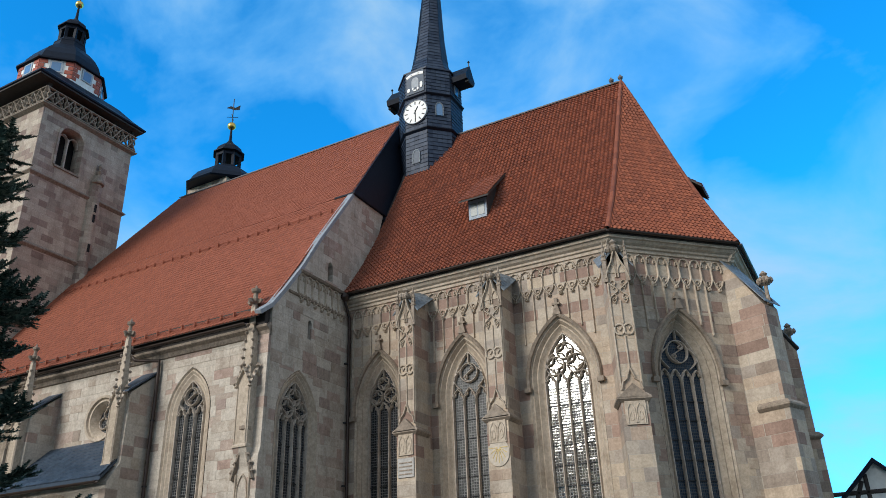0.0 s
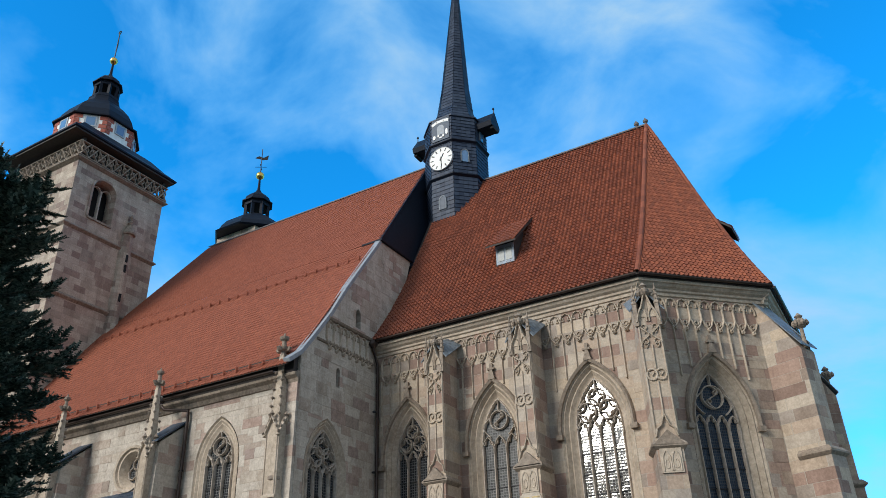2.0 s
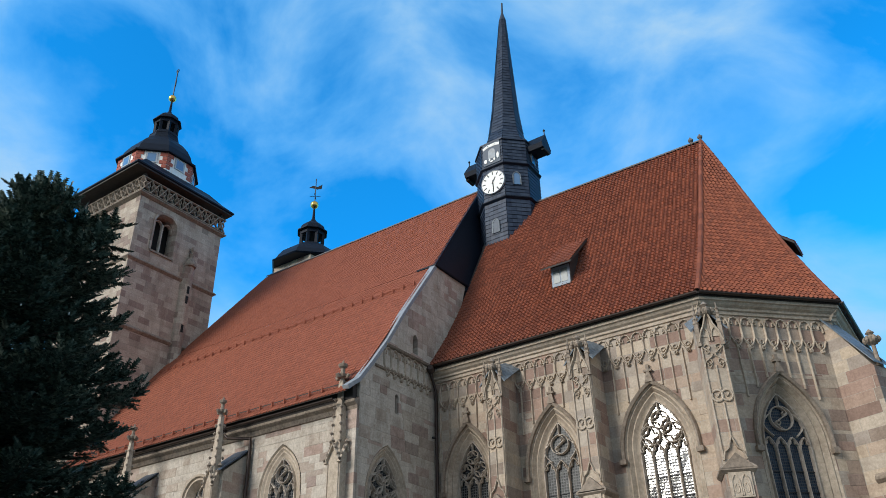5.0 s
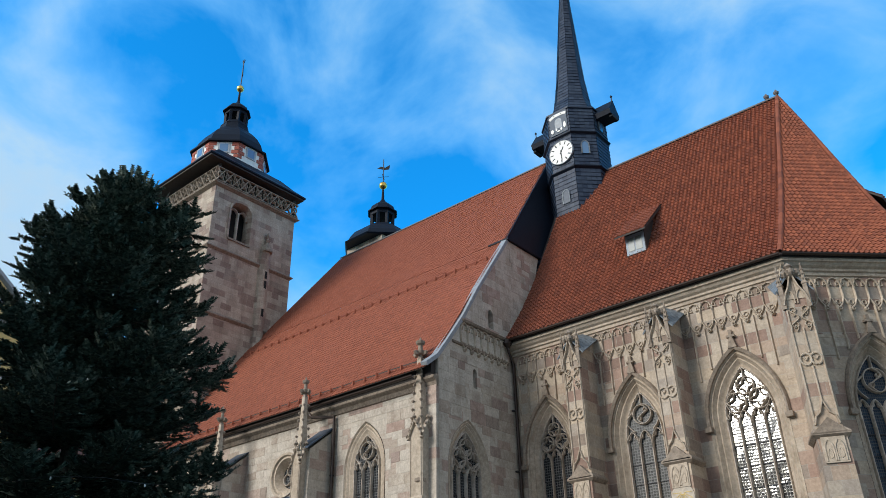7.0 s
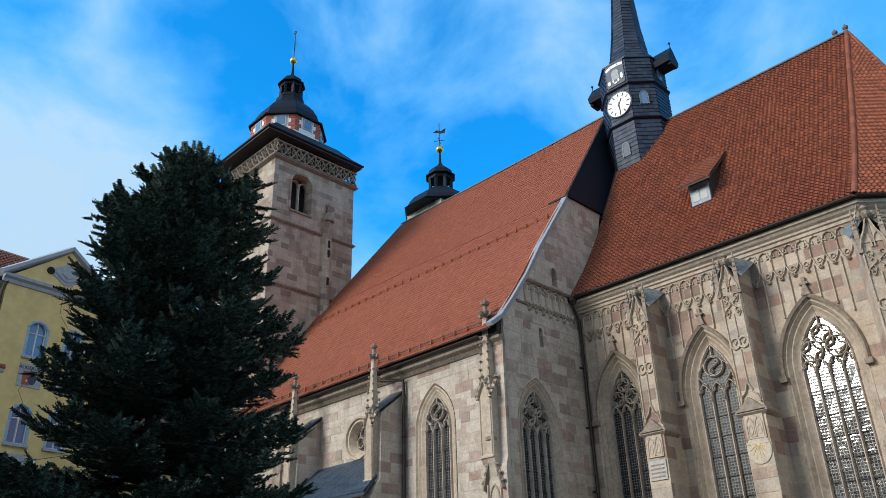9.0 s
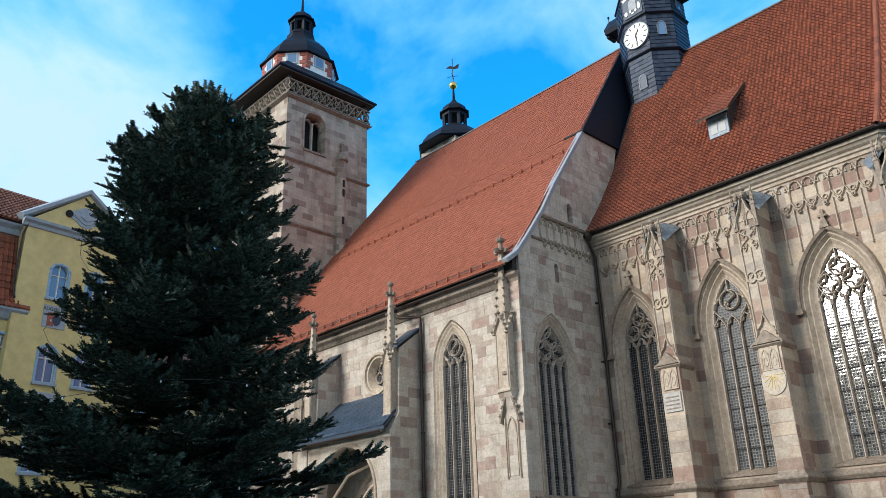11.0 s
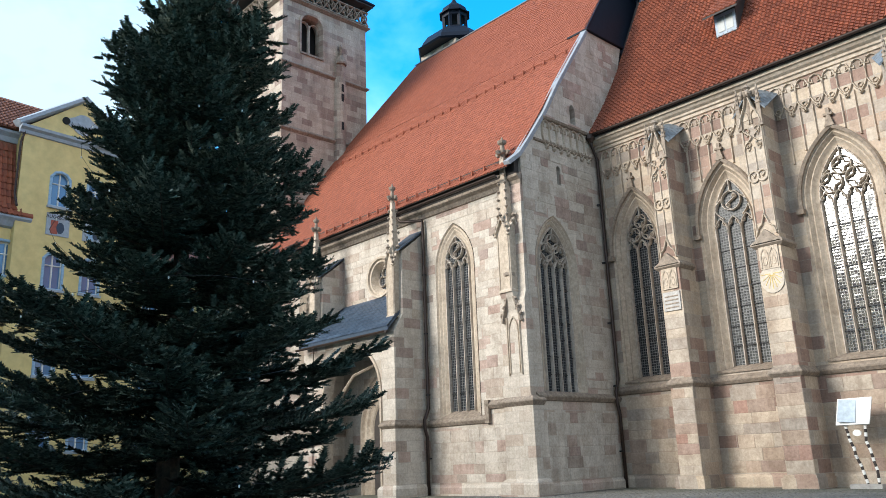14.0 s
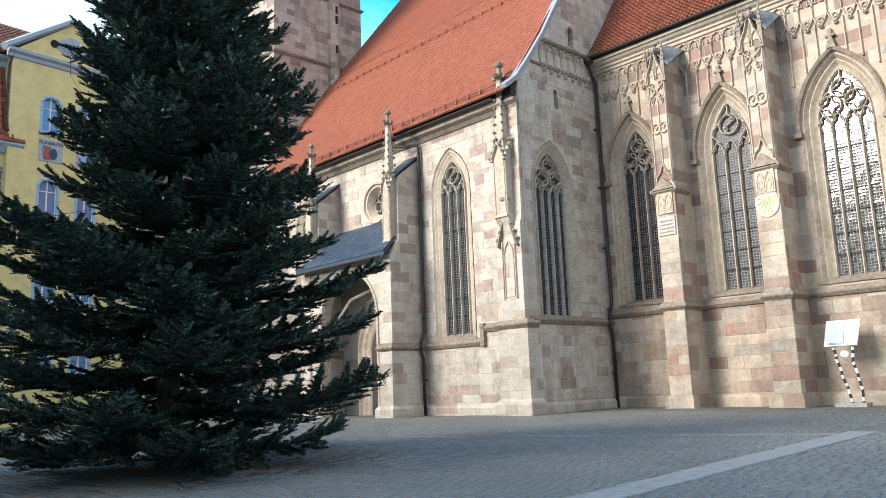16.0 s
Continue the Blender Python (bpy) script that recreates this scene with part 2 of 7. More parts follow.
# near-black colour stands in for the shade inside openings
M_VOID = plain("unlit interior in painted black", (0.012, 0.012, 0.012), 0.9)
M_BARK = plain("fir bark", (0.10, 0.07, 0.05), 0.95, 0.0, 14.0, 0.45)
M_YELLOW = plain("yellow render", (0.70, 0.55, 0.24), 0.9, 0.0, 2.0, 0.85)
M_GREYTRIM = plain("grey painted stone trim", (0.36, 0.41, 0.46), 0.8, 0.0, 5.0, 0.8)
M_BLUETRIM = plain("light blue paint", (0.30, 0.46, 0.62), 0.6)
M_STONE_SLAB = plain("pale paving slab", (0.29, 0.27, 0.24), 0.85, 0.0, 7.0, 0.75)
M_CONCRETE = plain("concrete base", (0.42, 0.40, 0.37), 0.9, 0.0, 9.0, 0.75)
M_DULL = plain("dull grey green pane", (0.17, 0.195, 0.185), 0.4, 0.0, 5.0, 0.8)
M_RIDGE = plain("mortar-bedded ridge", (0.17, 0.15, 0.145), 0.85, 0.0, 6.0, 0.6)
M_SPOIL = plain("fallen leaves and bark mulch", (0.28, 0.13, 0.06), 0.95, 0.0, 20.0, 0.4)


def leaded(name, tint, rough=0.18, wave=0.5, vary=0.7, came_grey=0.085):
    """Small lead-set panes: dark glass with a fine net of cames and a slight tilt to each pane."""
    k = Nodes(name, rough)
    v = wall_vector(k)
    vor = k.node("ShaderNodeTexVoronoi", Scale=11.0, Randomness=0.12)
    vor.feature = "DISTANCE_TO_EDGE"
    k.link(v, vor.inputs["Vector"])
    cell = k.node("ShaderNodeTexVoronoi", Scale=11.0, Randomness=0.12)
    k.link(v, cell.inputs["Vector"])
    came = k.ramp(vor.outputs["Distance"], (0.05, (1, 1, 1)), (0.11, (0, 0, 0)))
    glass = k.mix(vary, tint, k.ramp(cell.outputs["Color"], (0.2, (0.5, 0.5, 0.55)), (0.8, (1.5, 1.5, 1.4))), "MULTIPLY")
    k.color(k.mix(came, glass, (came_grey, came_grey, came_grey)))
    k.link(k.math("ADD", k.math("MULTIPLY", came, 0.5), rough), k.bsdf.inputs["Roughness"])
    k.bsdf.inputs["Specular IOR Level"].default_value = 0.14
    h = k.math("ADD", k.math("MULTIPLY", cell.outputs["Distance"], wave), k.noise(2.2, 3.0))
    return k.bump(h, 0.35, 0.03).m


M_GLASS = leaded("leaded dark glass", (0.014, 0.017, 0.020), 0.3, came_grey=0.17)
M_GLASS_GREY = leaded("leaded grey glass", (0.055, 0.058, 0.056), 0.28, came_grey=0.22)
# the deep blue sky's reflection is put into this glass colour
M_GLASS_BLUE = leaded("leaded glass with painted sky reflection", (0.02, 0.035, 0.055), 0.12)
M_GLASS_BRIGHT = leaded("leaded clear reflecting glass", (0.46, 0.45, 0.42), 0.04, 0.2, 0.75)
M_GLASS_BRIGHT.node_tree.nodes["Principled BSDF"].inputs["Metallic"].default_value = 0.85
kg = Nodes("house window glass with painted sky blue", 0.05)
# blue base colour stands in for the sky mirrored in the panes
kg.color((0.09, 0.20, 0.36))
kg.bsdf.inputs["Specular IOR Level"].default_value = 0.9
M_PANE = kg.bump(kg.noise(1.5, 2.0), 0.1, 0.02).m

ks = Nodes("needles", 0.6)
isl = ks.node("ShaderNodeNewGeometry").outputs["Random Per Island"]
ks.color(ks.mix(0.8, ks.ramp(isl, (0.0, (0.010, 0.018, 0.012)), (0.45, (0.048, 0.072, 0.055)), (0.8, (0.105, 0.138, 0.108)), (1.0, (0.19, 0.22, 0.18))),
                ks.ramp(ks.noise(0.9, 4.0), (0.35, (0.7, 0.75, 0.7)), (0.65, (1.15, 1.12, 1.05))), "MULTIPLY"))
ks.bsdf.inputs["Specular IOR Level"].default_value = 0.18
M_NEEDLE = ks.m

kp = Nodes("grey setts", 0.72)
isl = kp.node("ShaderNodeNewGeometry").outputs["Random Per Island"]
cset = kp.ramp(isl, (0.0, (0.155, 0.150, 0.134)), (0.5, (0.172, 0.166, 0.148)), (1.0, (0.192, 0.184, 0.163)))
cset = kp.mix(0.7, cset, kp.ramp(kp.noise(0.35, 5.0, 0.6), (0.35, (0.72, 0.73, 0.74)), (0.65, (1.1, 1.08, 1.05))), "MULTIPLY")
# moss and earth in the setts along the church wall
sy = kp.node("ShaderNodeSeparateXYZ")
kp.link(kp.node("ShaderNodeNewGeometry").outputs["Position"], sy.inputs[0])
my = kp.math("ADD", kp.math("MULTIPLY", sy.outputs["Y"], 0.16), kp.math("MULTIPLY", kp.noise(0.8, 6.0, 0.65, kp.node("ShaderNodeNewGeometry").outputs["Position"]), 1.1))
moss = kp.ramp(my, (0.0, (0, 0, 0)), (0.35, (1, 1, 1)))
cset = kp.mix(kp.math("MULTIPLY", moss, 0.75), cset, (0.062, 0.066, 0.040))
kp.color(kp.mix(0.6, cset, kp.ramp(kp.noise(18.0, 5.0), (0.3, (0.7, 0.7, 0.7)), (0.7, (1.12, 1.12, 1.12))), "MULTIPLY"))
M_SETT = kp.bump(kp.noise(40.0, 4.0), 0.25, 0.01).m
kj = Nodes("sandy joints and earth", 0.95)
kj.color(kj.mix(0.8, (0.135, 0.130, 0.108), kj.ramp(kj.noise(1.2, 6.0, 0.65), (0.35, (0.7, 0.8, 0.55)), (0.65, (1.15, 1.1, 1.05))), "MULTIPLY"))
M_JOINT = kj.bump(kj.noise(25.0, 4.0), 0.5, 0.02).m


def block_stone(name, stops):
    """Single ashlars: each takes its own colour."""
    k = Nodes(name, 0.92)
    rnd = k.node("ShaderNodeObjectInfo").outputs["Random"]
    pos = k.node("ShaderNodeNewGeometry").outputs["Position"]
    stone = k.ramp(rnd, *stops)
    grain = k.noise(13.0, 6.0, 0.66, pos)
    stone = k.mix(0.7, stone, k.ramp(grain, (0.25, (0.58, 0.55, 0.52)), (0.72, (1.15, 1.13, 1.11))), "MULTIPLY")
    stone = k.mix(0.8, stone, k.ramp(k.noise(2.3, 6.0, 0.65, pos), (0.32, (0.66, 0.60, 0.56)), (0.62, (1.06, 1.05, 1.04))), "MULTIPLY")
    streak = k.noise(0.9, 7.0, 0.7, pos, stretch=(2.2, 2.2, 0.35))
    k.color(k.mix(0.42, stone, k.ramp(streak, (0.36, (0.50, 0.47, 0.44)), (0.56, (1, 1, 1))), "MULTIPLY"))
    return k.bump(k.math("ADD", k.math("MULTIPLY", grain, 0.7), k.math("MULTIPLY", k.noise(48.0, 4.0, 0.6, pos), 0.3)), 0.5, 0.02).m


M_BLOCK_NAVE = block_stone("nave ashlar blocks", [(0.0, (0.34, 0.285, 0.245)), (0.06, (0.47, 0.405, 0.34)), (0.14, CREAM), (0.70, (0.59, 0.548, 0.482)), (0.78, SAND), (0.86, (0.48, 0.39, 0.335)), (0.94, (0.45, 0.345, 0.295)), (1.0, (0.38, 0.31, 0.275))])
M_BLOCK_CHOIR = block_stone("choir ashlar blocks", [(0.0, GREY), (0.2, SAND), (0.5, (0.56, 0.475, 0.375)), (0.70, (0.46, 0.365, 0.285)), (0.84, (0.37, 0.285, 0.235)), (0.92, (0.42, 0.31, 0.255)), (1.0, (0.43, 0.27, 0.215))])

# ---- geometry helpers ----
class G:
    """Points and faces of one mesh."""

    def __init__(self):
        self.v, self.f = [], []

    def add(self, verts, faces):
        n = len(self.v)
        self.v += [tuple(p) for p in verts]
        self.f += [tuple(i + n for i in f) for f in faces]
        return self

    def box(self, x0, x1, y0, y1, z0, z1, M=None):
        p = [(x, y, z) for z in (z0, z1) for y in (y0, y1) for x in (x0, x1)]
        if M is not None:
            p = [M(q) for q in p]
        return self.add(p, [(0, 2, 3, 1), (4, 5, 7, 6), (0, 1, 5, 4), (2, 6, 7, 3), (0, 4, 6, 2), (1, 3, 7, 5)])

    def loft(self, rings, closed=True, caps=True):
        """rings: lists of equally many points; faces between one and the next."""
        n, m = len(rings[0]), len(rings)
        fs = []
        for a in range(m - 1):
            for i in range(n if closed else n - 1):
                j = (i + 1) % n
                fs.append((a * n + i, a * n + j, (a + 1) * n + j, (a + 1) * n + i))
        if caps and closed:
            fs += [tuple(reversed(range(n))), tuple((m - 1) * n + i for i in range(n))]
        return self.add([p for r in rings for p in r], fs)

    def tube(self, path, r, n=6, caps=True):
        path = [Vector(p) for p in path]
        rings = []
        up = Vector((0.13, 0.21, 0.97))
        for i, p in enumerate(path):
            d = (path[min(i + 1, len(path) - 1)] - path[max(i - 1, 0)]).normalized()
            if abs(d.dot(up)) > 0.93:
                up = Vector((0.9, 0.3, 0.1))
            a = d.cross(up).normalized()
            b = d.cross(a)
            rr = r[i] if isinstance(r, (list, tuple)) else r
            rings.append([p + rr * (math.cos(2 * math.pi * k / n) * a + math.sin(2 * math.pi * k / n) * b) for k in range(n)])
        return self.loft(rings, True, caps)

    def lathe(self, x, y, prof, n=8, turn=0.0):
        """prof: (radius, z) from the bottom up, round an upright axis."""
        return self.loft([[(x + r * math.cos(2 * math.pi * k / n + turn), y + r * math.sin(2 * math.pi * k / n + turn), z) for k in range(n)] for r, z in prof])

    def prism(self, poly, axis_map, d0, d1):
        """poly: (a, b) pairs; axis_map(a, b, d) -> place."""
        return self.loft([[axis_map(a, b, d) for a, b in poly] for d in (d0, d1)])


def group_thing(name, at, label, category, group="", kind=""):
    e = new(name)
    e.location = at
    e.empty_display_size = 0.3
    return tagged(e, label, category, group, kind)


def part(name, g, mat, parent=None, label="", smooth=False, kind=""):
    me = bpy.data.meshes.new(name)
    me.from_pydata(g.v, [], g.f)
    bm = bmesh.new()
    bm.from_mesh(me)
    if len(bm.faces) < 6000:
        bmesh.ops.recalc_face_normals(bm, faces=bm.faces)
    bm.to_mesh(me)
    bm.free()
    me.materials.append(mat)
    if smooth:
        me.shade_smooth()
    ob = new(name, me)
    if parent is not None:
        ob.parent = parent
        if parent.type == "EMPTY":
            ob.matrix_parent_inverse = Matrix.Translation(parent.location).inverted()
    if label:
        ob["label"] = label
    if kind:
        ob["kind"] = kind
    return ob


def wall_frame(o, u, n):
    """A map (across, up, out) -> place for the wall through o that runs along u and faces n."""
    o, u, n = Vector(o), Vector(u).normalized(), Vector(n).normalized()
    return lambda a, b, d=0.0: o + a * u + Vector((0, 0, b)) + d * n


def arch(c, hw, z0, zs, za, n=9, off=0.0):
    """A pointed arch's outline from the left foot over the tip to the right foot; off widens it."""
    rise = za - zs
    r = (hw * hw + rise * rise) / (2 * hw)
    R, cx = r + off, r - hw
    tip = math.sqrt(max(R * R - cx * cx, 1e-4))
    top = math.atan2(tip, cx)
    left = [(c + cx - R * math.cos(top * i / n), zs + R * math.sin(top * i / n)) for i in range(n + 1)]
    right = [(2 * c - a, b) for a, b in reversed(left[:-1])]
    return [(c - hw - off, z0)] + left + right + [(c + hw + off, z0)]


def circle(c, z, r, n=20):
    return [(c + r * math.cos(2 * math.pi * i / n), z + r * math.sin(2 * math.pi * i / n)) for i in range(n)]


def pierced(F, outline, holes, thick):
    """A wall slab with the openings cut through it."""
    bm = bmesh.new()
    es = []
    for loop in [outline] + holes:
        vs = [bm.verts.new((a, b, 0)) for a, b in loop]
        es += [bm.edges.new((vs[i], vs[(i + 1) % len(vs)])) for i in range(len(vs))]
    bmesh.ops.triangle_fill(bm, use_beauty=True, use_dissolve=False, edges=es)
    r = bmesh.ops.extrude_face_region(bm, geom=bm.faces[:])
    for e in r["geom"]:
        if isinstance(e, bmesh.types.BMVert):
            e.co.z = -thick
    bm.verts.index_update()
    g = G()
    g.add([F(v.co.x, v.co.y, v.co.z) for v in bm.verts], [[v.index for v in f.verts] for f in bm.faces])
    bm.free()
    return g


def moulding(F, outlines):
    """A moulded band between outlines, each (points, depth)."""
    return G().loft([[F(a, b, d) for a, b in pts] for pts, d in outlines], closed=False, caps=False)


def bar2(g, F, pts, w, d0, d1):
    """A bar of width w along (across, up) points, from depth d0 to d1."""
    for i in range(len(pts) - 1):
        (a, b), (c, e) = pts[i], pts[i + 1]
        l = math.hypot(c - a, e - b) or 1e-6
        nx, nz = -(e - b) / l * w / 2, (c - a) / l * w / 2
        k = w * 0.18
        ex, ez = (c - a) / l * k, (e - b) / l * k
        q = [(a - ex + nx, b - ez + nz), (c + ex + nx, e + ez + nz), (c + ex - nx, e + ez - nz), (a - ex - nx, b - ez - nz)]
        m = [(a - ex + nx * .45, b - ez + nz * .45), (c + ex + nx * .45, e + ez + nz * .45), (c + ex - nx * .45, e + ez - nz * .45), (a - ex - nx * .45, b - ez - nz * .45)]
        g.loft([[F(x, z, d0) for x, z in q], [F(x, z, (d0 + d1) / 2) for x, z in q], [F(x, z, d1) for x, z in m]])
    return g


def gothic_window(parent, F, c, hw, sill, spring, tip, out_w, depth, lights, glass, seed=0, hood=True, mould_mat=None, drop=0.0):
    """A window with splayed jambs, hood mould, mullions, tracery and leaded panes; its opening is cut in the wall by the caller."""
    rnd = random.Random(seed)
    win = group_thing("window", F(c, sill, -depth), "", "")
    win.parent = parent
    win.matrix_parent_inverse = Matrix.Translation(parent.location).inverted() if parent.type == "EMPTY" else Matrix()
    W = lambda off, n=9: arch(c, hw, sill, spring, tip, n, off)
    prof = [(W(out_w), 0.012), (W(out_w * 0.86), -0.05), (W(out_w * 0.74), -0.03), (W(out_w * 0.52), -depth * 0.55), (W(out_w * 0.42), -depth * 0.5),
            (W(out_w * 0.2), -depth * 0.82), (W(0.05), -depth * 0.9), (W(0.0), -depth), (W(-0.03), -depth)]
    prof = [([(a, b - .19 - drop if b < sill + .01 else b) for a, b in ring], d) for ring, d in prof]
    part("jamb", moulding(F, prof), mould_mat or M_CARVE, win)
    if hood:
        ho = arch(c, hw, spring - 0.25, spring, tip, 12, out_w + 0.10)
        hi = arch(c, hw, spring - 0.25, spring, tip, 12, out_w - 0.02)
        mid = arch(c, hw, spring - 0.25, spring, tip, 12, out_w + 0.06)
        g = moulding(F, [(ho, -0.02), (ho, 0.06), (mid, 0.13), (hi, 0.08), (hi, -0.02)])
        ta, tb = ho[len(ho) // 2]
        k = 0.14
        g.loft([[F(ta - k, tb - 0.1, 0.02), F(ta + k, tb - 0.1, 0.02), F(ta + k, tb - 0.1, 0.14), F(ta - k, tb - 0.1, 0.14)],
                [F(ta - 0.05, tb + 0.25, 0.02), F(ta + 0.05, tb + 0.25, 0.02), F(ta + 0.05, tb + 0.25, 0.12), F(ta - 0.05, tb + 0.25, 0.12)]])
        g.box(-0.13, 0.13, -0.02, 0.13, 0, 0.07, lambda q: F(ta + q[0], tb + 0.25 + q[2], q[1]))
        g.box(-0.05, 0.05, 0.0, 0.11, 0.07, 0.24, lambda q: F(ta + q[0], tb + 0.25 + q[2], q[1]))
        for s in (-1, 1):
            g.box(-0.11, 0.11, -0.02, 0.16, -0.12, 0.04, lambda q: F(c + s * (hw + out_w + 0.05) + q[0], spring - 0.25 + q[2], q[1]))
        part("hood_mould", g, M_CARVE_DARK, win)
    # sill that slopes outwards
    zs = sill - drop
    g = G().loft([[F(c - hw - out_w, zs - 0.22, 0.05), F(c - hw - out_w, zs - 0.16, 0.05), F(c - hw - out_w, sill + 0.02, -depth - 0.06), F(c - hw - out_w, zs - 0.22, -depth - 0.06)],
                  [F(c + hw + out_w, zs - 0.22, 0.05), F(c + hw + out_w, zs - 0.16, 0.05), F(c + hw + out_w, sill + 0.02, -depth - 0.06), F(c + hw + out_w, zs - 0.22, -depth - 0.06)]])
    part("sill", g, M_LEDGE, win)
    d0, d1 = -depth - 0.06, -depth + 0.08
    step = 2 * hw / lights
    frame_g = G()
    inner = W(-0.035, 12)
    bar2(frame_g, F, inner, 0.06, d0, d1)
    part("window_frame", frame_g, M_TRACERY, win)
    for i in range(1, lights):
        g = G()
        a = c - hw + i * step
        bar2(g, F, [(a, sill), (a, spring - 0.15)], 0.058, d0, d1)
        part("mullion", g, M_TRACERY, win)
    # heads of the lights and the tracery over them
    g = G()
    for i in range(lights):
        a = c - hw + (i + 0.5) * step
        bar2(g, F, arch(a, step / 2 - 0.01, spring - 0.35, spring - 0.2, spring + step * 0.55, 5), 0.042, d0, d1)
        for s in (-1, 1):
            bar2(g, F, [(a + s * (step / 2 - 0.03), spring - 0.02), (a + s * step * 0.2, spring + 0.02), (a + s * step * 0.16, spring + step * 0.24)], 0.03, d0 + 0.03, d1 - 0.02)
    rise = tip - spring
    rc, zc = hw * 0.44, spring + rise * 0.50
    kind = seed % 3
    if kind == 0:
        bar2(g, F, circle(c, zc, rc, 18) + [circle(c, zc, rc, 18)[0]], 0.044, d0, d1)
        for k in range(4):
            an = math.pi / 4 + k * math.pi / 2 + 0.3
            q = circle(c + rc * 0.5 * math.cos(an), zc + rc * 0.5 * math.sin(an), rc * 0.42, 10)
            bar2(g, F, q + q[:1], 0.03, d0 + 0.03, d1 - 0.01)
    elif kind == 1:
        bar2(g, F, circle(c, zc, rc * 1.1, 18) + [circle(c, zc, rc * 1.1, 18)[0]], 0.044, d0, d1)
        sw = [(c + rc * 0.55 * math.sin(t * 2 * math.pi), zc + rc * 1.05 * (1 - 2 * t)) for t in [j / 12 for j in range(13)]]
        bar2(g, F, sw, 0.04, d0, d1)
        for s in (-1, 1):
            q = circle(c + s * rc * 0.42, zc + s * rc * 0.45, rc * 0.22, 8)
            bar2(g, F, q + q[:1], 0.03, d0 + 0.03, d1 - 0.01)
    else:
        for a, zz, rr in ((-.46, .30, .40), (.46, .30, .40), (0, .60, .36)):
            ca, cz, r = c + a * hw, spring + rise * zz, rr * hw
            q = circle(ca, cz, r, 16)
            bar2(g, F, q + q[:1], 0.042, d0, d1)
            for k in range(4):
                an = math.pi / 4 + k * math.pi / 2
                q = [(ca + r * (.94 - .50 * math.sin(u)) * math.cos(an + (u / math.pi - .5) * 1.5), cz + r * (.94 - .50 * math.sin(u)) * math.sin(an + (u / math.pi - .5) * 1.5)) for u in [math.pi * j / 6 for j in range(7)]]
                bar2(g, F, q, 0.034, d0 + .03, d1 - .01)
    for s in (-1, 1):
        sw = [(c + s * hw * (0.5 + 0.34 * math.sin(t * math.pi)), spring + rise * (0.15 + 0.42 * t)) for t in [j / 8 for j in range(9)]]
        bar2(g, F, sw, 0.04, d0 + 0.02, d1)
    bar2(g, F, [(c, zc + rc), (c, tip - 0.05)], 0.045, d0, d1)
    part("tracery", g, M_TRACERY, win)
    nb = max(4, round((spring - sill) / 0.62))
    for i in range(1, nb):
        z = sill + (spring - 0.2 - sill) * i / nb
        part("saddle_bar", G().box(c - hw, c + hw, -0.012, 0.012, z - 0.014, z + 0.014, lambda q: F(q[0], q[2], -depth - 0.025 + q[1])), M_IRON, win)
    pane = W(-0.01, 9)
    # each light's glass is a pane of its own, very slightly out of true
    for i in range(lights):
        a0, a1 = c - hw + i * step, c - hw + (i + 1) * step
        for j in range(nb):
            z0 = sill + (spring - 0.2 - sill) * j / nb
            z1 = sill + (spring - 0.2 - sill) * (j + 1) / nb
            t1, t2 = rnd.uniform(-0.007, 0.007), rnd.uniform(-0.007, 0.007)
            part("pane", G().add([F(a0, z0, -depth - 0.05 + t1), F(a1, z0, -depth - 0.05 - t1), F(a1, z1, -depth - 0.05 - t2), F(a0, z1, -depth - 0.05 + t2)], [(0, 1, 2, 3)]), glass, win)
    head = [(a, b) for a, b in pane if b > spring - 0.2]
    head = [(pane[0][0], spring - 0.2)] + head + [(pane[-1][0], spring - 0.2)]
    part("pane", G().add([F(a, b, -depth - 0.045) for a, b in head], [tuple(range(len(head)))]), glass, win)
    return win


def roof_tiles(o, u, up, left, right, slope_len, tw=0.235, th=0.30, lift=0.05, wave=0.038, flare=None):
    """Pantiles on the roof plane o + a*u + b*up; left(b), right(b) bound a course. One mesh of many tiles."""
    o, u, up = Vector(o), Vector(u).normalized(), Vector(up).normalized()
    n = u.cross(up).normalized()
    if n.z < 0:
        n = -n
    rnd = random.Random(5)
    prof = [(0.0, 0.1), (0.22, -0.6), (0.5, -0.9), (0.78, 0.5), (0.9, 1.0), (1.0, 0.5)]
    g = G()
    rows = int(slope_len / th)
    for r in range(rows):
        b0, b1 = r * th, min((r + 1) * th + 0.05, slope_len)
        bm_ = (b0 + b1) / 2
        a0, a1 = left(bm_), right(bm_)
        k = math.floor(a0 / tw)
        while k * tw < a1:
            ra, rb = max(k * tw, a0), min((k + 1) * tw, a1)
            k += 1
            if rb - ra < 0.02:
                continue
            j = rnd.uniform(-0.006, 0.006)
            P = []
            for s, h in prof:
                a = ra + (rb - ra) * s
                P.append((a, wave * h))
            vs = []
            for (b, extra) in ((b0, lift + j), (b1, 0.0)):
                for a, h in P:
                    p = o + a * u + b * up + (h + extra) * n
                    if flare:
                        p = flare(p)
                    vs.append(p)
            for a, h in P:
                p = o + a * u + b0 * up + (h - 0.02) * n
                if flare:
                    p = flare(p)
                vs.append(p)
            m = len(P)
            fs = [(i, i + 1, m + i + 1, m + i) for i in range(m - 1)] + [(2 * m + i, 2 * m + i + 1, i + 1, i) for i in range(m - 1)]
            g.add(vs, fs)
    return g


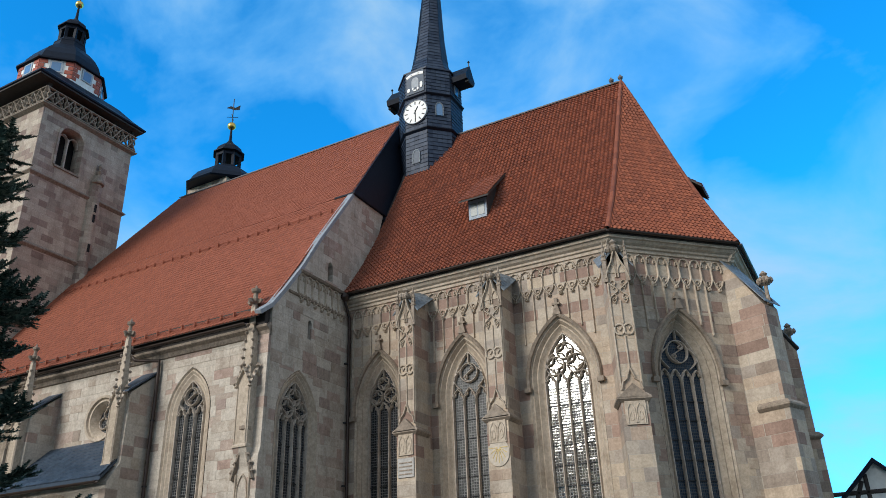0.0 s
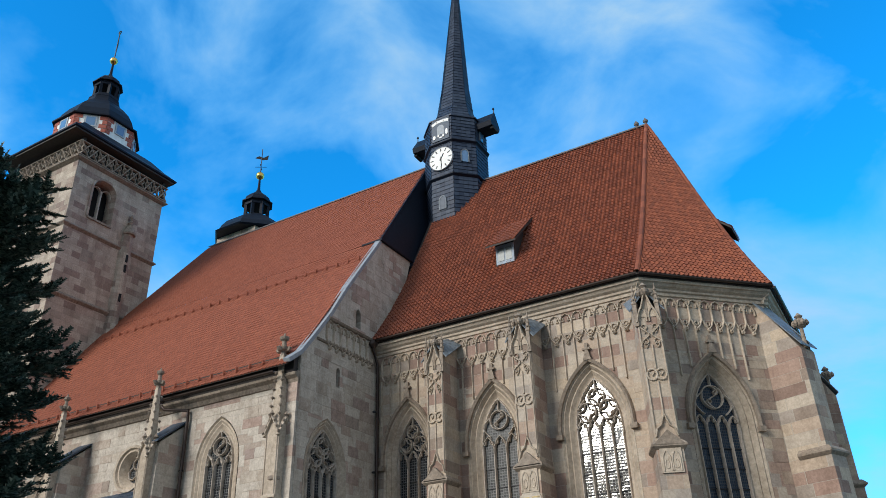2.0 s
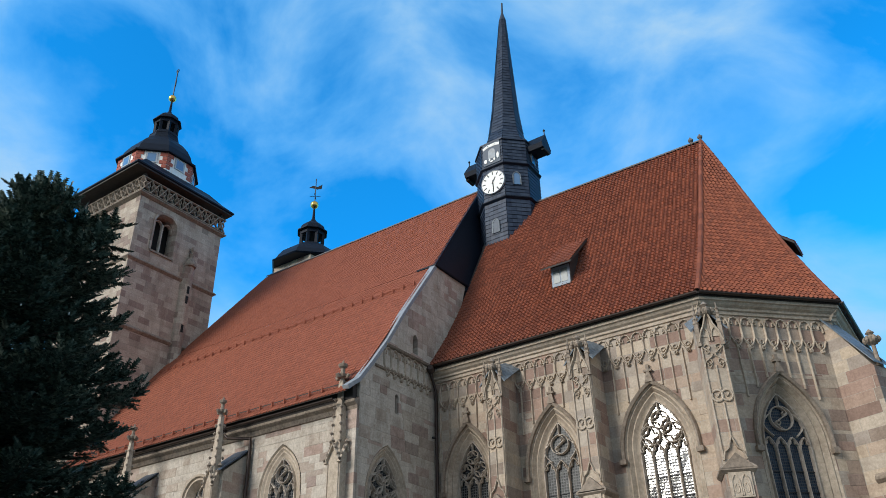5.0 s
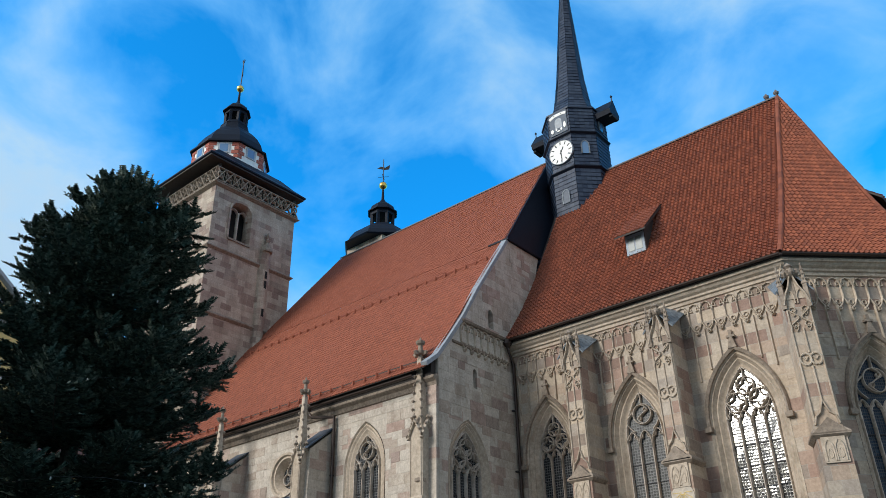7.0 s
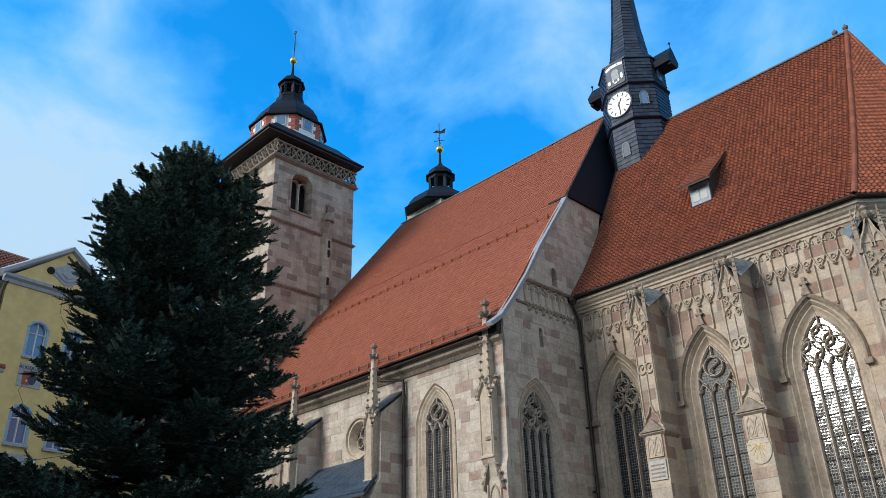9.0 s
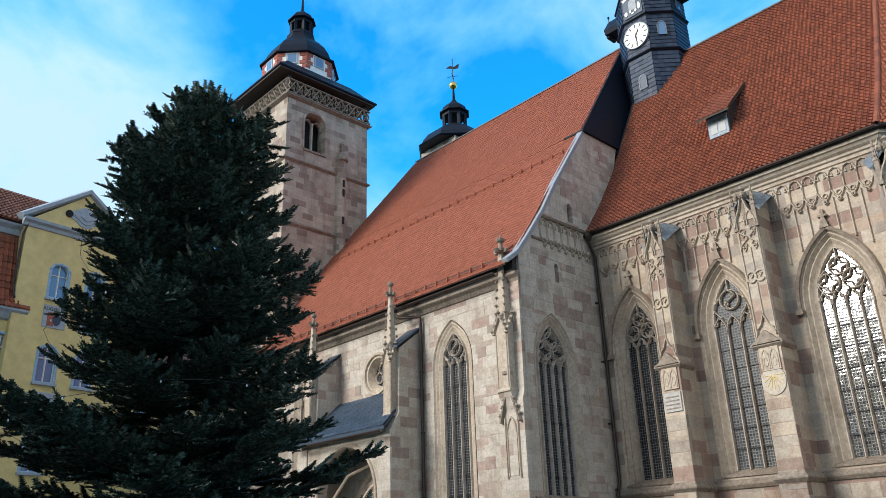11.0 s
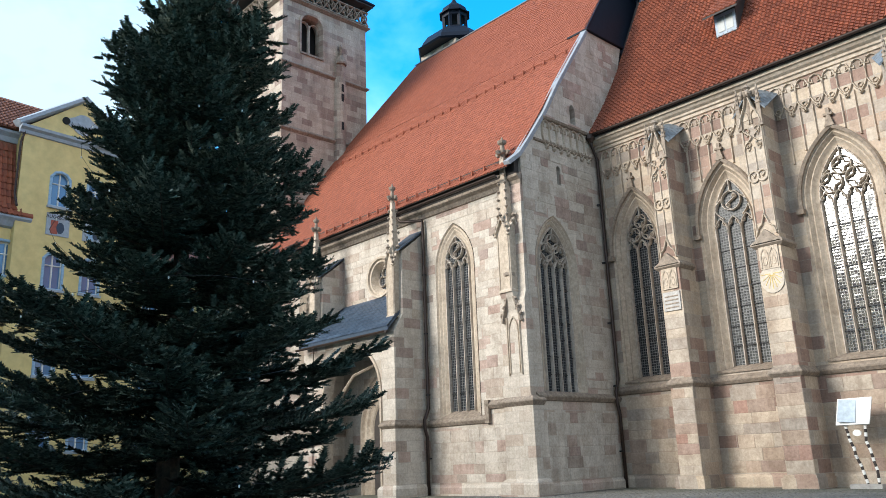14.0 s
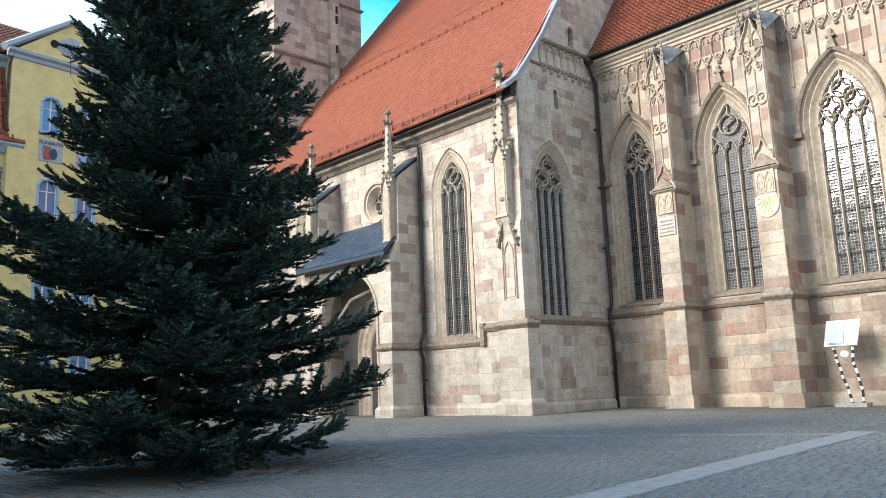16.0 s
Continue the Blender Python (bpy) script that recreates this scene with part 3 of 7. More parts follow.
def ridge_caps(a, b, r=0.11, step=0.36):
    a, b = Vector(a), Vector(b)
    n = max(1, int((b - a).length / step))
    d = (b - a) / n
    side = d.cross(Vector((0, 0, 1))).normalized()
    upv = side.cross(d).normalized()
    g = G()
    for i in range(n):
        rings = []
        for t, rr in ((0.0, r * 1.12), (1.06, r)):
            p = a + d * (i + t)
            rings.append([p + rr * (math.cos(x) * side + math.sin(x) * upv) for x in [math.pi * k / 6 - 0.25 + 0.08 * k for k in range(7)]])
        g.loft(rings, closed=False, caps=False)
    return g


def pinnacle(name, x, y, z0, z1, w, parent, canopy=.46):
    """A slim panelled shaft, a ring of crocketed gablets, a spirelet set with crockets and a two-tiered finial."""
    h = z1 - z0
    zc = z0 + h * canopy
    p = group_thing(name, (x, y, z0), "", "")
    p.parent = parent
    p.matrix_parent_inverse = Matrix.Translation(parent.location).inverted()
    part("shaft", G().lathe(x, y, [(w * .60, z0), (w * .60, z0 + .06), (w * .52, z0 + .12), (w * .52, zc - .05), (w * .42, zc)], 4, math.pi / 4), M_CARVE, p)
    for k in range(4):
        an = k * math.pi / 2
        dx, dy = math.cos(an), math.sin(an)
        q = lambda a, b, d: Vector((x + dx * d - dy * a, y + dy * d + dx * a, b))
        g = G()
        for s in (-1, 1):
            bar2(g, q, [(s * w * .33, z0 + .1), (s * w * .33, zc - .42)], .05, w * .34, w * .41)
            bar2(g, q, [(s * w * .46, zc - .45), (s * w * .30, zc - .22), (0, zc + .16)], .07, w * .34, w * .50)
        part("gablet", g, M_CARVE, p)
        for j in range(3):
            for s in (-1, 1):
                a, b = s * w * .46 * (1 - j / 3), zc - .38 + .2 * j
                o = q(a, b, w * .46)
                part("crocket", G().lathe(o.x, o.y, [(.01, b - .04), (.05, b), (.06, b + .04), (.015, b + .09)], 5), M_CARVE_DARK, p)
        o = q(0, 0, w * .47)
        part("gablet_finial", G().lathe(o.x, o.y, [(.03, zc + .1), (.03, zc + .2), (.09, zc + .25), (.05, zc + .31), (.01, zc + .38)], 5), M_CARVE_DARK, p)
    part("spirelet", G().lathe(x, y, [(w * .42, zc - .1), (w * .36, zc + .1), (w * .17, z0 + h * .86)], 4, math.pi / 4), M_CARVE, p)
    n = max(3, int((z0 + h * .82 - zc) / .30))
    for lev in range(n):
        t = lev / n
        rr = w * (.38 - .20 * t)
        zz = zc + .25 + (z0 + h * .84 - zc - .25) * t
        for k in range(4):
            an = math.pi / 4 + k * math.pi / 2
            cx, cy = x + (rr + .03) * math.cos(an), y + (rr + .03) * math.sin(an)
            part("crocket", G().lathe(cx, cy, [(0.01, zz - .04), (w * .07, zz), (w * .10, zz + .035), (.015, zz + .08)], 5), M_CARVE_DARK, p)
    f = G().lathe(x, y, [(w * .15, z0 + h * .85), (w * .13, z0 + h * .875), (w * .30, z0 + h * .885), (w * .36, z0 + h * .90), (w * .13, z0 + h * .91), (w * .11, z0 + h * .945), (w * .22, z0 + h * .955), (w * .25, z0 + h * .972), (w * .08, z0 + h * .98), (0.02, z1)], 8)
    for k in range(4):
        an = k * math.pi / 2
        c, sn = math.cos(an), math.sin(an)
        f.tube([(x + w * .08 * c, y + w * .08 * sn, z0 + h * .885), (x + w * .34 * c, y + w * .34 * sn, z0 + h * .885), (x + w * .42 * c, y + w * .42 * sn, z0 + h * .90)], w * .10, 5)
    part("finial", f, M_CARVE_DARK, p)
    return p


# ---- ground ----
def ground_z(x, y):
    """The square falls gently from the church towards the south."""
    return 0.0125 * (min(max(y, -40.0), -1.5) + 1.5) - 0.02


gx = [-400, -120, -60, -30, -10, 0, 10, 20, 40, 100, 400]
gy = [-400, -120, -60, -40, -30, -20, -10, -5, -1.5, 20, 60, 150, 400]
g = G()
g.add([(x, y, ground_z(x, y)) for y in gy for x in gx], [(j * len(gx) + i, j * len(gx) + i + 1, (j + 1) * len(gx) + i + 1, (j + 1) * len(gx) + i) for j in range(len(gy) - 1) for i in range(len(gx) - 1)])
ground = part("ground", g, M_JOINT, None, kind="structure")
tagged(ground, "sandy earth under the setts of the church square", "ground")

# ---- choir ----
AX = 5.95
EAVE, SL = 12.77, 1.585
A, Bc = Vector((10.42, 0, 0)), Vector((13.70, 3.28, 0))
choir = group_thing("church_choir", (5, 3, 0), "gothic sandstone choir with tall traceried windows and a red tiled roof", "church")
F_S = wall_frame((0, 0, 0), (1, 0, 0), (0, -1, 0))
F_AB = wall_frame(A, Bc - A, (1, -1, 0))
B2 = Vector((13.70, 2 * AX - 3.28, 0))
A2 = Vector((10.42, 2 * AX, 0))
F_BB = wall_frame(Bc, B2 - Bc, (1, 0, 0))
F_BA = wall_frame(B2, A2 - B2, (1, 1, 0))
F_N = wall_frame(A2, (-1, 0, 0), (0, 1, 0))
LAB, LBB = (Bc - A).length, (B2 - Bc).length
OUT = 0.40
CH = [(1.42, 0.66), (4.90, 0.68), (8.43, 0.78)]
SILL, SPR, TIP = 3.63, 8.2, 9.78
holes = [arch(c, hw, SILL - 0.165, SPR, TIP, 9, OUT) for c, hw in CH]
wall_south_choir = part("wall_south", pierced(F_S, [(0, -0.3), (10.42, -0.3), (10.42, 12.5), (0, 12.5)], holes, 0.7), M_CHOIR, choir)
wall_se_choir = part("wall_southeast", pierced(F_AB, [(0, -0.3), (LAB, -0.3), (LAB, 12.5), (0, 12.5)], [arch(LAB / 2 - 0.1, 0.78, SILL - 0.165, SPR - 0.1, TIP - 0.05, 9, OUT)], 0.7), M_CHOIR, choir)
part("wall_east", pierced(F_BB, [(0, -0.3), (LBB, -0.3), (LBB, 12.5), (0, 12.5)], [arch(LBB / 2, 0.74, SILL - 0.165, SPR, TIP, 9, OUT)], 0.7), M_CHOIR, choir)
part("wall_northeast", pierced(F_BA, [(0, -0.3), (LAB, -0.3), (LAB, 12.5), (0, 12.5)], [], 0.7), M_CHOIR, choir)
part("wall_north", pierced(F_N, [(0, -0.3), (10.42, -0.3), (10.42, 12.5), (0, 12.5)], [], 0.7), M_CHOIR, choir)
for i, (c, hw) in enumerate(CH):
    gothic_window(choir, F_S, c, hw, SILL, SPR, TIP, OUT, 0.32, 3 if i < 2 else 4, (M_GLASS, M_GLASS_GREY, M_GLASS_BRIGHT)[i], (2, 1, 2)[i])
gothic_window(choir, F_AB, LAB / 2 - 0.1, 0.78, SILL, SPR - 0.1, TIP - 0.05, OUT, 0.42, 4, M_GLASS_BLUE, 1)
gothic_window(choir, F_BB, LBB / 2, 0.74, SILL, SPR, TIP, OUT, 0.42, 4, M_GLASS, 0)
# near-black box behind the glass: the dark inside is in its colour
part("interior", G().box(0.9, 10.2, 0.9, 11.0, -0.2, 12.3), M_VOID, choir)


def band(F, a0, a1, z0, prof):
    """A moulded course along a wall. prof: (out, up) round the section."""
    return G().loft([[F(a, z0 + h, d) for d, h in prof] for a in (a0, a1)])


STRING = [(-0.02, -0.16), (0.06, -0.13), (0.13, -0.03), (0.13, 0.01), (-0.02, 0.16)]
CORN = [(-0.02, -0.42), (0.05, -0.40), (0.06, -0.30), (0.12, -0.27), (0.13, -0.20), (0.22, -0.14), (0.28, -0.06), (0.34, -0.04), (0.34, 0.06), (-0.02, 0.08)]
PLINTH = [(-0.02, -0.35), (0.14, -0.35), (0.14, 0.22), (0.10, 0.27), (-0.02, 0.33)]
for F, ln, e0, e1 in ((F_S, 10.42, 0.0, 0.14), (F_AB, LAB, -0.14, 0.14), (F_BB, LBB, -0.14, 0.14), (F_BA, LAB, -0.14, 0.14)):
    part("cornice", band(F, e0, ln + e1, 12.55, CORN), M_CARVE, choir)
    part("string_course", band(F, e0 * 0.4, ln + e1 * 0.4, 3.2, STRING), M_LEDGE, choir)
    part("plinth", band(F, e0 * 0.4, ln + e1 * 0.4, 0.05, PLINTH), M_CHOIR, choir)


def blind_frieze(F, a0, a1, ztop, pitch, skip=()):
    """Blind tracery: hanging cusped arches under the cornice with long thin shafts."""
    g = G()
    n = max(1, round((a1 - a0) / pitch))
    p = (a1 - a0) / n
    for i in range(n):
        c = a0 + (i + 0.5) * p
        if any(s0 < c < s1 for s0, s1 in skip):
            continue
        hw = p / 2
        r = [(c - hw, ztop - 0.42), (c - hw * .92, ztop - 0.25), (c - hw * .6, ztop - 0.10), (c, ztop - 0.04), (c + hw * .6, ztop - 0.10), (c + hw * .92, ztop - 0.25), (c + hw, ztop - 0.42)]
        bar2(g, F, r, 0.05, -0.02, 0.07)
        for s in (-1, 1):
            bar2(g, F, [(c + s * hw * .9, ztop - 0.26), (c + s * hw * .35, ztop - 0.30), (c + s * hw * .45, ztop - 0.18)], 0.035, -0.02, 0.05)
        bar2(g, F, [(c - hw, ztop - 0.42), (c - hw, ztop - 0.72), (c - hw * .55, ztop - 0.92), (c, ztop - 1.05)], 0.05, -0.02, 0.07)
        bar2(g, F, [(c + hw, ztop - 0.72), (c + hw * .55, ztop - 0.92), (c, ztop - 1.05)], 0.05, -0.02, 0.07)
        q = circle(c, ztop - 0.86, hw * 0.34, 8)
        bar2(g, F, q + q[:1], 0.03, -0.02, 0.05)
        q = circle(c, ztop - 1.08, 0.045, 6)
        bar2(g, F, q + q[:1], 0.05, -0.02, 0.10)
    return g


def shafts(F, spans):
    g = G()
    for a, z0, z1 in spans:
        bar2(g, F, [(a, z0), (a, z1)], 0.055, -0.02, 0.07)
    return g


part("blind_tracery", blind_frieze(F_S, 0.25, 10.05, 12.12, 0.40), M_CARVE, choir, "carved net of blind tracery arches")
part("blind_tracery", blind_frieze(F_AB, 0.45, LAB - 0.45, 12.12, 0.40), M_CARVE, choir)
for c in (1.45, 4.93, 8.43):
    sp = []
    for k in (-3, -2, -1, 1, 2, 3):
        a = c + k * 0.40
        sp.append((a, 10.45 - abs(k) * 0.33, 11.15))
    for s in sp:
        if s[0] > 0.2:
            part("blind_shaft", shafts(F_S, [s]), M_CARVE, choir)
for k in (-3, -2, -1, 1, 2, 3):
    part("blind_shaft", shafts(F_AB, [(LAB / 2 - 0.1 + k * 0.4, 10.4 - abs(k) * 0.33, 11.15)]), M_CARVE, choir)


def choir_buttress(name, F, w, proj, plain_front=False):
    """A stepped buttress: plinth, string, console, carved upper front, slate cap and crowning finial."""
    b = group_thing(name, F(0, 0, 0), "", "")
    b.parent = choir
    b.matrix_parent_inverse = Matrix.Translation(choir.location).inverted()
    h = w / 2
    rise = G()
    rise.loft([[F(-h, -0.3, -0.1), F(h, -0.3, -0.1), F(h, -0.3, proj + 0.06), F(-h, -0.3, proj + 0.06)], [F(-h, 3.1, -0.1), F(h, 3.1, -0.1), F(h, 3.1, proj + 0.06), F(-h, 3.1, proj + 0.06)]])
    rise.loft([[F(-h + .02, 3.1, -0.1), F(h - .02, 3.1, -0.1), F(h - .02, 3.1, proj), F(-h + .02, 3.1, proj)], [F(-h + .02, 7.0, -0.1), F(h - .02, 7.0, -0.1), F(h - .02, 7.0, proj), F(-h + .02, 7.0, proj)]])
    up = proj - 0.10
    zf = 10.15 if plain_front else 11.1
    rise.loft([[F(-h + .05, 7.0, -0.1), F(h - .05, 7.0, -0.1), F(h - .05, 7.0, up), F(-h + .05, 7.0, up)], [F(-h + .05, zf, -0.1), F(h - .05, zf, -0.1), F(h - .05, zf, up), F(-h + .05, zf, up)],
               [F(-h + .05, 12.0, -0.1), F(h - .05, 12.0, -0.1), F(h - .05, 12.0, 0.1), F(-h + .05, 12.0, 0.1)]])
    part("masonry", rise, M_CHOIR, b)
    pl = G()
    for d, z0, z1 in ((0.16, -0.3, 0.28), (0.10, 0.28, 0.36)):
        pl.box(-h - d * .7, h + d * .7, 0, proj + 0.06 + d, z0, z1, lambda q: F(q[0], q[2], q[1]))
    part("base", pl, M_CHOIR, b)
    st = G().loft([[F(-h - e, 3.02 + z, -0.05), F(h + e, 3.02 + z, -0.05), F(h + e, 3.02 + z, proj + 0.05 + e), F(-h - e, 3.02 + z, proj + 0.05 + e)] for e, z in ((0.02, 0), (0.11, 0.10), (0.11, 0.14), (-0.02, 0.30))])
    part("string_course", st, M_LEDGE, b)
    # console ledge with a small gable
    co = G().loft([[F(-h - e, 6.86 + z, 0.3), F(h + e, 6.86 + z, 0.3), F(h + e, 6.86 + z, proj + e), F(-h - e, 6.86 + z, proj + e)] for e, z in ((0.0, -0.06), (0.10, 0.03), (0.10, 0.09), (-0.02, 0.22))])
    if not plain_front:
        co.prism([(-h - .06, 6.92), (0, 7.35), (h + .06, 6.92)], lambda a, z, d: F(a, z, d), proj - 0.1, proj + 0.10)
    part("console", co, M_CARVE_DARK, b)
    if not plain_front:
        x = h - 0.09
        for s in (-1, 1):
            part("edge_roll", bar2(G(), F, [(s * x, 7.3), (s * x, 11.0)], 0.05, up - 0.02, up + 0.045), M_CARVE, b)
        for z0, z1 in ((7.75, 8.84), (9.26, 9.98)):
            part("middle_roll", bar2(G(), F, [(0, z0), (0, z1)], 0.05, up - 0.02, up + 0.045), M_CARVE, b)
        # two eyes in a frame
        for s in (-1, 1):
            q = [(s * 0.135 + 0.15 * math.cos(t), 9.05 + 0.17 * math.sin(t)) for t in [2 * math.pi * k / 14 for k in range(14)]]
            part("eye", G().tube([F(a, z, up + .025) for a, z in q + q[:1]], .03, 6), M_CARVE, b)
            part("cusp", bar2(G(), F, [(s * 0.07, 9.12), (s * 0.135, 9.02), (s * 0.20, 9.12)], 0.035, up - 0.02, up + 0.05), M_CARVE, b)
        part("gablet_back", G().prism([(-x, 10.9), (x, 10.9), (0, 11.75)], lambda a, z, d: F(a, z, d), 0.0, up + 0.02), M_CARVE, b)
        # crossing ogees with cusped drops
        for s in (-1, 1):
            ca = bar2(G(), F, [(s * x, 9.95), (s * x * .9, 10.1), (s * .05, 10.28), (s * .05, 10.36), (s * x * .9, 10.56), (s * x, 10.72)], 0.045, up - 0.02, up + 0.06)
            for z in (10.1, 10.56):
                q = circle(s * 0.17, z, 0.085, 9)
                bar2(ca, F, q + q[:1], 0.035, up - 0.02, up + 0.05)
                bar2(ca, F, [(s * 0.17, z - .2), (s * 0.11, z - .1), (s * .17, z), (s * .23, z - .1), (s * .17, z - .2)], 0.028, up - 0.02, up + 0.045)
            part("carved_tracery", ca, M_CARVE, b)
            ga = bar2(G(), F, [(s * (x + .04), 10.72), (s * x * .9, 11.0), (s * x * .45, 11.28), (0, 11.75)], 0.055, up - 0.02, up + 0.12)
            bar2(ga, F, arch(s * .17, .13, 10.76, 10.95, 11.2, 5), 0.04, up - 0.02, up + 0.06)
            part("gablet", ga, M_CARVE, b)
            part("console_ogee", bar2(G(), F, [(s * x, 7.2), (s * x * .8, 7.42), (s * 0.12, 7.52), (0, 7.85)], 0.05, up - 0.02, up + 0.08), M_CARVE, b)
        part("panel", G().box(-h + .1, h - .1, -0.01, 0.045, 6.15, 6.83, lambda q: F(q[0], q[2], proj + q[1])), M_CARVE, b)
        for s in (-1, 1):
            part("lobe", G().tube([F(a, z, proj + .05) for a, z in arch(s * .13, .11, 6.2, 6.52, 6.76, 5)], .022, 5), M_CARVE, b)
            part("drop", G().tube([F(s * .13 + .06 * math.sin(t) * (1 - .4 * math.cos(t)), 6.40 + .13 * math.cos(t), proj + .045) for t in [2 * math.pi * k / 10 for k in range(11)]], .018, 5), M_CARVE, b)
    cap = G()
    for s in (-1, 1):
        cap.loft([[F(0, zf + .64, up + .03), F(s * (h + .12), zf - .02, up + .06), F(s * (h + .12), zf + .75, .0), F(0, 12.2, .0)], [F(0, zf + .69, up + .04), F(s * (h + .15), zf + .01, up + .07), F(s * (h + .15), zf + .79, .0), F(0, 12.25, .0)]])
    cap_flat = G().loft([[F(-h - .05, zf + .1 + z, up + .08), F(h + .05, zf + .1 + z, up + .08), F(h + .08, 12.12 + z, 0.0), F(-h - .08, 12.12 + z, 0.0)] for z in (0.0, 0.05)])
    cap_flat.loft([[F(0.0 + s * 0.01, zf + .26, up + .1), F(s * (h + .09), zf - .05, up * .85), F(s * (h + .10), 12.0, 0.02)] for s in (1,)] + [[F(0.02, zf + .28, up + .1), F(h + .12, zf - .03, up * .85), F(h + .13, 12.02, 0.02)]])
    part("cap", cap_flat if plain_front else cap, M_CAP, b, "pale lichen-spotted slate cap")
    if not plain_front:
        for s in (-1, 1):
            o = F(s * (h - .06), 0, up + .02)
            p = pinnacle_small(o.x, o.y, 10.6, 12.02, 0.15, b)
    o = F(0, 0, up - 0.02)
    e = zf - 11.1 if plain_front else -.32
    fin = G().lathe(o.x, o.y, [(0.07, 11.2 + e), (0.06, 11.85 + e), (0.19, 11.95 + e), (0.24, 12.08 + e), (0.1, 12.14 + e), (0.07, 12.2 + e), (0.14, 12.27 + e), (0.02, 12.4 + e)], 8)
    for k in range(6):
        an = k * math.pi / 3
        part("finial_leaf", G().lathe(o.x + 0.2 * math.cos(an), o.y + 0.2 * math.sin(an), [(0.01, 11.92 + e), (0.08, 12.0 + e), (0.06, 12.1 + e), (0.01, 12.16 + e)], 5), M_CARVE_DARK, b)
    part("finial", fin, M_CARVE_DARK, b)
    return b


def pinnacle_small(x, y, z0, z1, w, parent):
    h = z1 - z0
    g = G().lathe(x, y, [(w * .6, z0), (w * .6, z0 + h * .5), (w * .8, z0 + h * .52), (w * .5, z0 + h * .58), (w * .12, z1)], 4, math.pi / 4)
    for lev in range(3):
        zz = z0 + h * (0.62 + 0.11 * lev)
        for k in range(4):
            an = k * math.pi / 2
            r = w * (0.5 - 0.12 * lev)
            g.lathe(x + r * math.cos(an), y + r * math.sin(an), [(0.005, zz - 0.03), (w * .18, zz), (0.005, zz + 0.05)], 4)
    return part("pinnacle", g, M_CARVE_DARK, parent)


choir_buttress("buttress", wall_frame((3.20, 0, 0), (1, 0, 0), (0, -1, 0)), 0.76, 1.15)
choir_buttress("buttress", wall_frame((6.52, 0, 0), (1, 0, 0), (0, -1, 0)), 0.78, 1.15)
dA = Vector((math.sin(radians(22.5)), -math.cos(radians(22.5)), 0))
choir_buttress("buttress", wall_frame(A - dA * 0.1, (math.cos(radians(22.5)), math.sin(radians(22.5)), 0), dA), 0.80, 1.22)
dB = Vector((math.cos(radians(22.5)), -math.sin(radians(22.5)), 0))
choir_buttress("buttress", wall_frame(Bc - dB * 0.1, (math.sin(radians(22.5)), math.cos(radians(22.5)), 0), dB), 0.86, 1.3, True)
dB2 = Vector((math.cos(radians(22.5)), math.sin(radians(22.5)), 0))
choir_buttress("buttress", wall_frame(B2 - dB2 * 0.1, (-math.sin(radians(22.5)), math.cos(radians(22.5)), 0), dB2), 0.86, 1.3, True)

# roof over the choir
EA, EB = Vector((10.56, -0.40, EAVE)), Vector((14.08, 3.12, EAVE))
EB2, EA2 = Vector((14.08, 2 * AX - 3.12, EAVE)), Vector((10.56, 2 * AX + 0.40, EAVE))
RE = Vector((10.40, AX, EAVE + SL * (AX + 0.40)))
R0 = Vector((-0.3, AX, RE.z))
E0, E02 = Vector((-0.02, -0.40, EAVE)), Vector((-0.02, 2 * AX + 0.40, EAVE))
TOP_Z = RE.z


def sag(p):
    """The choir roof is steeper above and sweeps out over the eaves."""
    k = min(max((p.z - EAVE) / (TOP_Z - EAVE), 0.0), 1.0)
    return Vector((p.x, p.y, p.z - 0.75 * math.sin(math.pi * k) * (1 - k)))


LOW = [E0, EA, EB, EB2, EA2, E02]
TOPS = [R0, RE, RE, RE, RE, R0]
rings = [[p - Vector((0, 0, 0.16)) for p in LOW]] + [[sag(p.lerp(q, t)) - Vector((0, 0, 0.03)) for p, q in zip(LOW, TOPS)] for t in [j / 12 for j in range(13)]]
choir_roof = part("roof", G().loft(rings), M_WOOD_DARK, choir)


def tiles_on(parent, p, q, top, top2, mat, tw, th, name="roof_tiles"):
    """Tiles on the roof face with eave p-q and upper corners top (over p) and top2 (over q)."""
    p, q, top, top2 = Vector(p), Vector(q), Vector(top), Vector(top2)
    u = (q - p).normalized()
    w = top - p
    up = (w - w.dot(u) * u)
    ln = up.length
    up = up / ln
    tl, tr = (top - p).dot(u), (top2 - p).dot(u)
    full = (q - p).length
    o = p + 0.02 * u.cross(up) * (1 if u.cross(up).z > 0 else -1)
    gg = roof_tiles(o, u, up, lambda b: tl * b / ln, lambda b: full + (tr - full) * b / ln, ln, tw, th, 0.046, 0.042, sag)
    return part(name, gg, mat, parent, kind="stuff")


tiles_on(choir_roof, E0, EA, R0 + Vector((0.28, 0, 0)), RE, M_TILE_CHOIR, 0.17, 0.22)
tiles_on(choir_roof, EA, EB, RE, RE, M_TILE_CHOIR, 0.17, 0.22)
tiles_on(choir_roof, EB, EB2, RE, RE, M_TILE_CHOIR, 0.17, 0.22)
for a, b in ((R0, RE), (EA, RE), (EB, RE), (EB2, RE)):
    caps = ridge_caps(Vector(a) + Vector((0, 0, 0.02)), Vector(b) + Vector((0, 0, 0.02)), 0.085, 0.4)
    caps.v = [tuple(sag(Vector(p))) for p in caps.v]
    part("ridge_tiles", caps, M_RIDGE if a is R0 else M_TILE_CHOIR, choir_roof, kind="stuff")
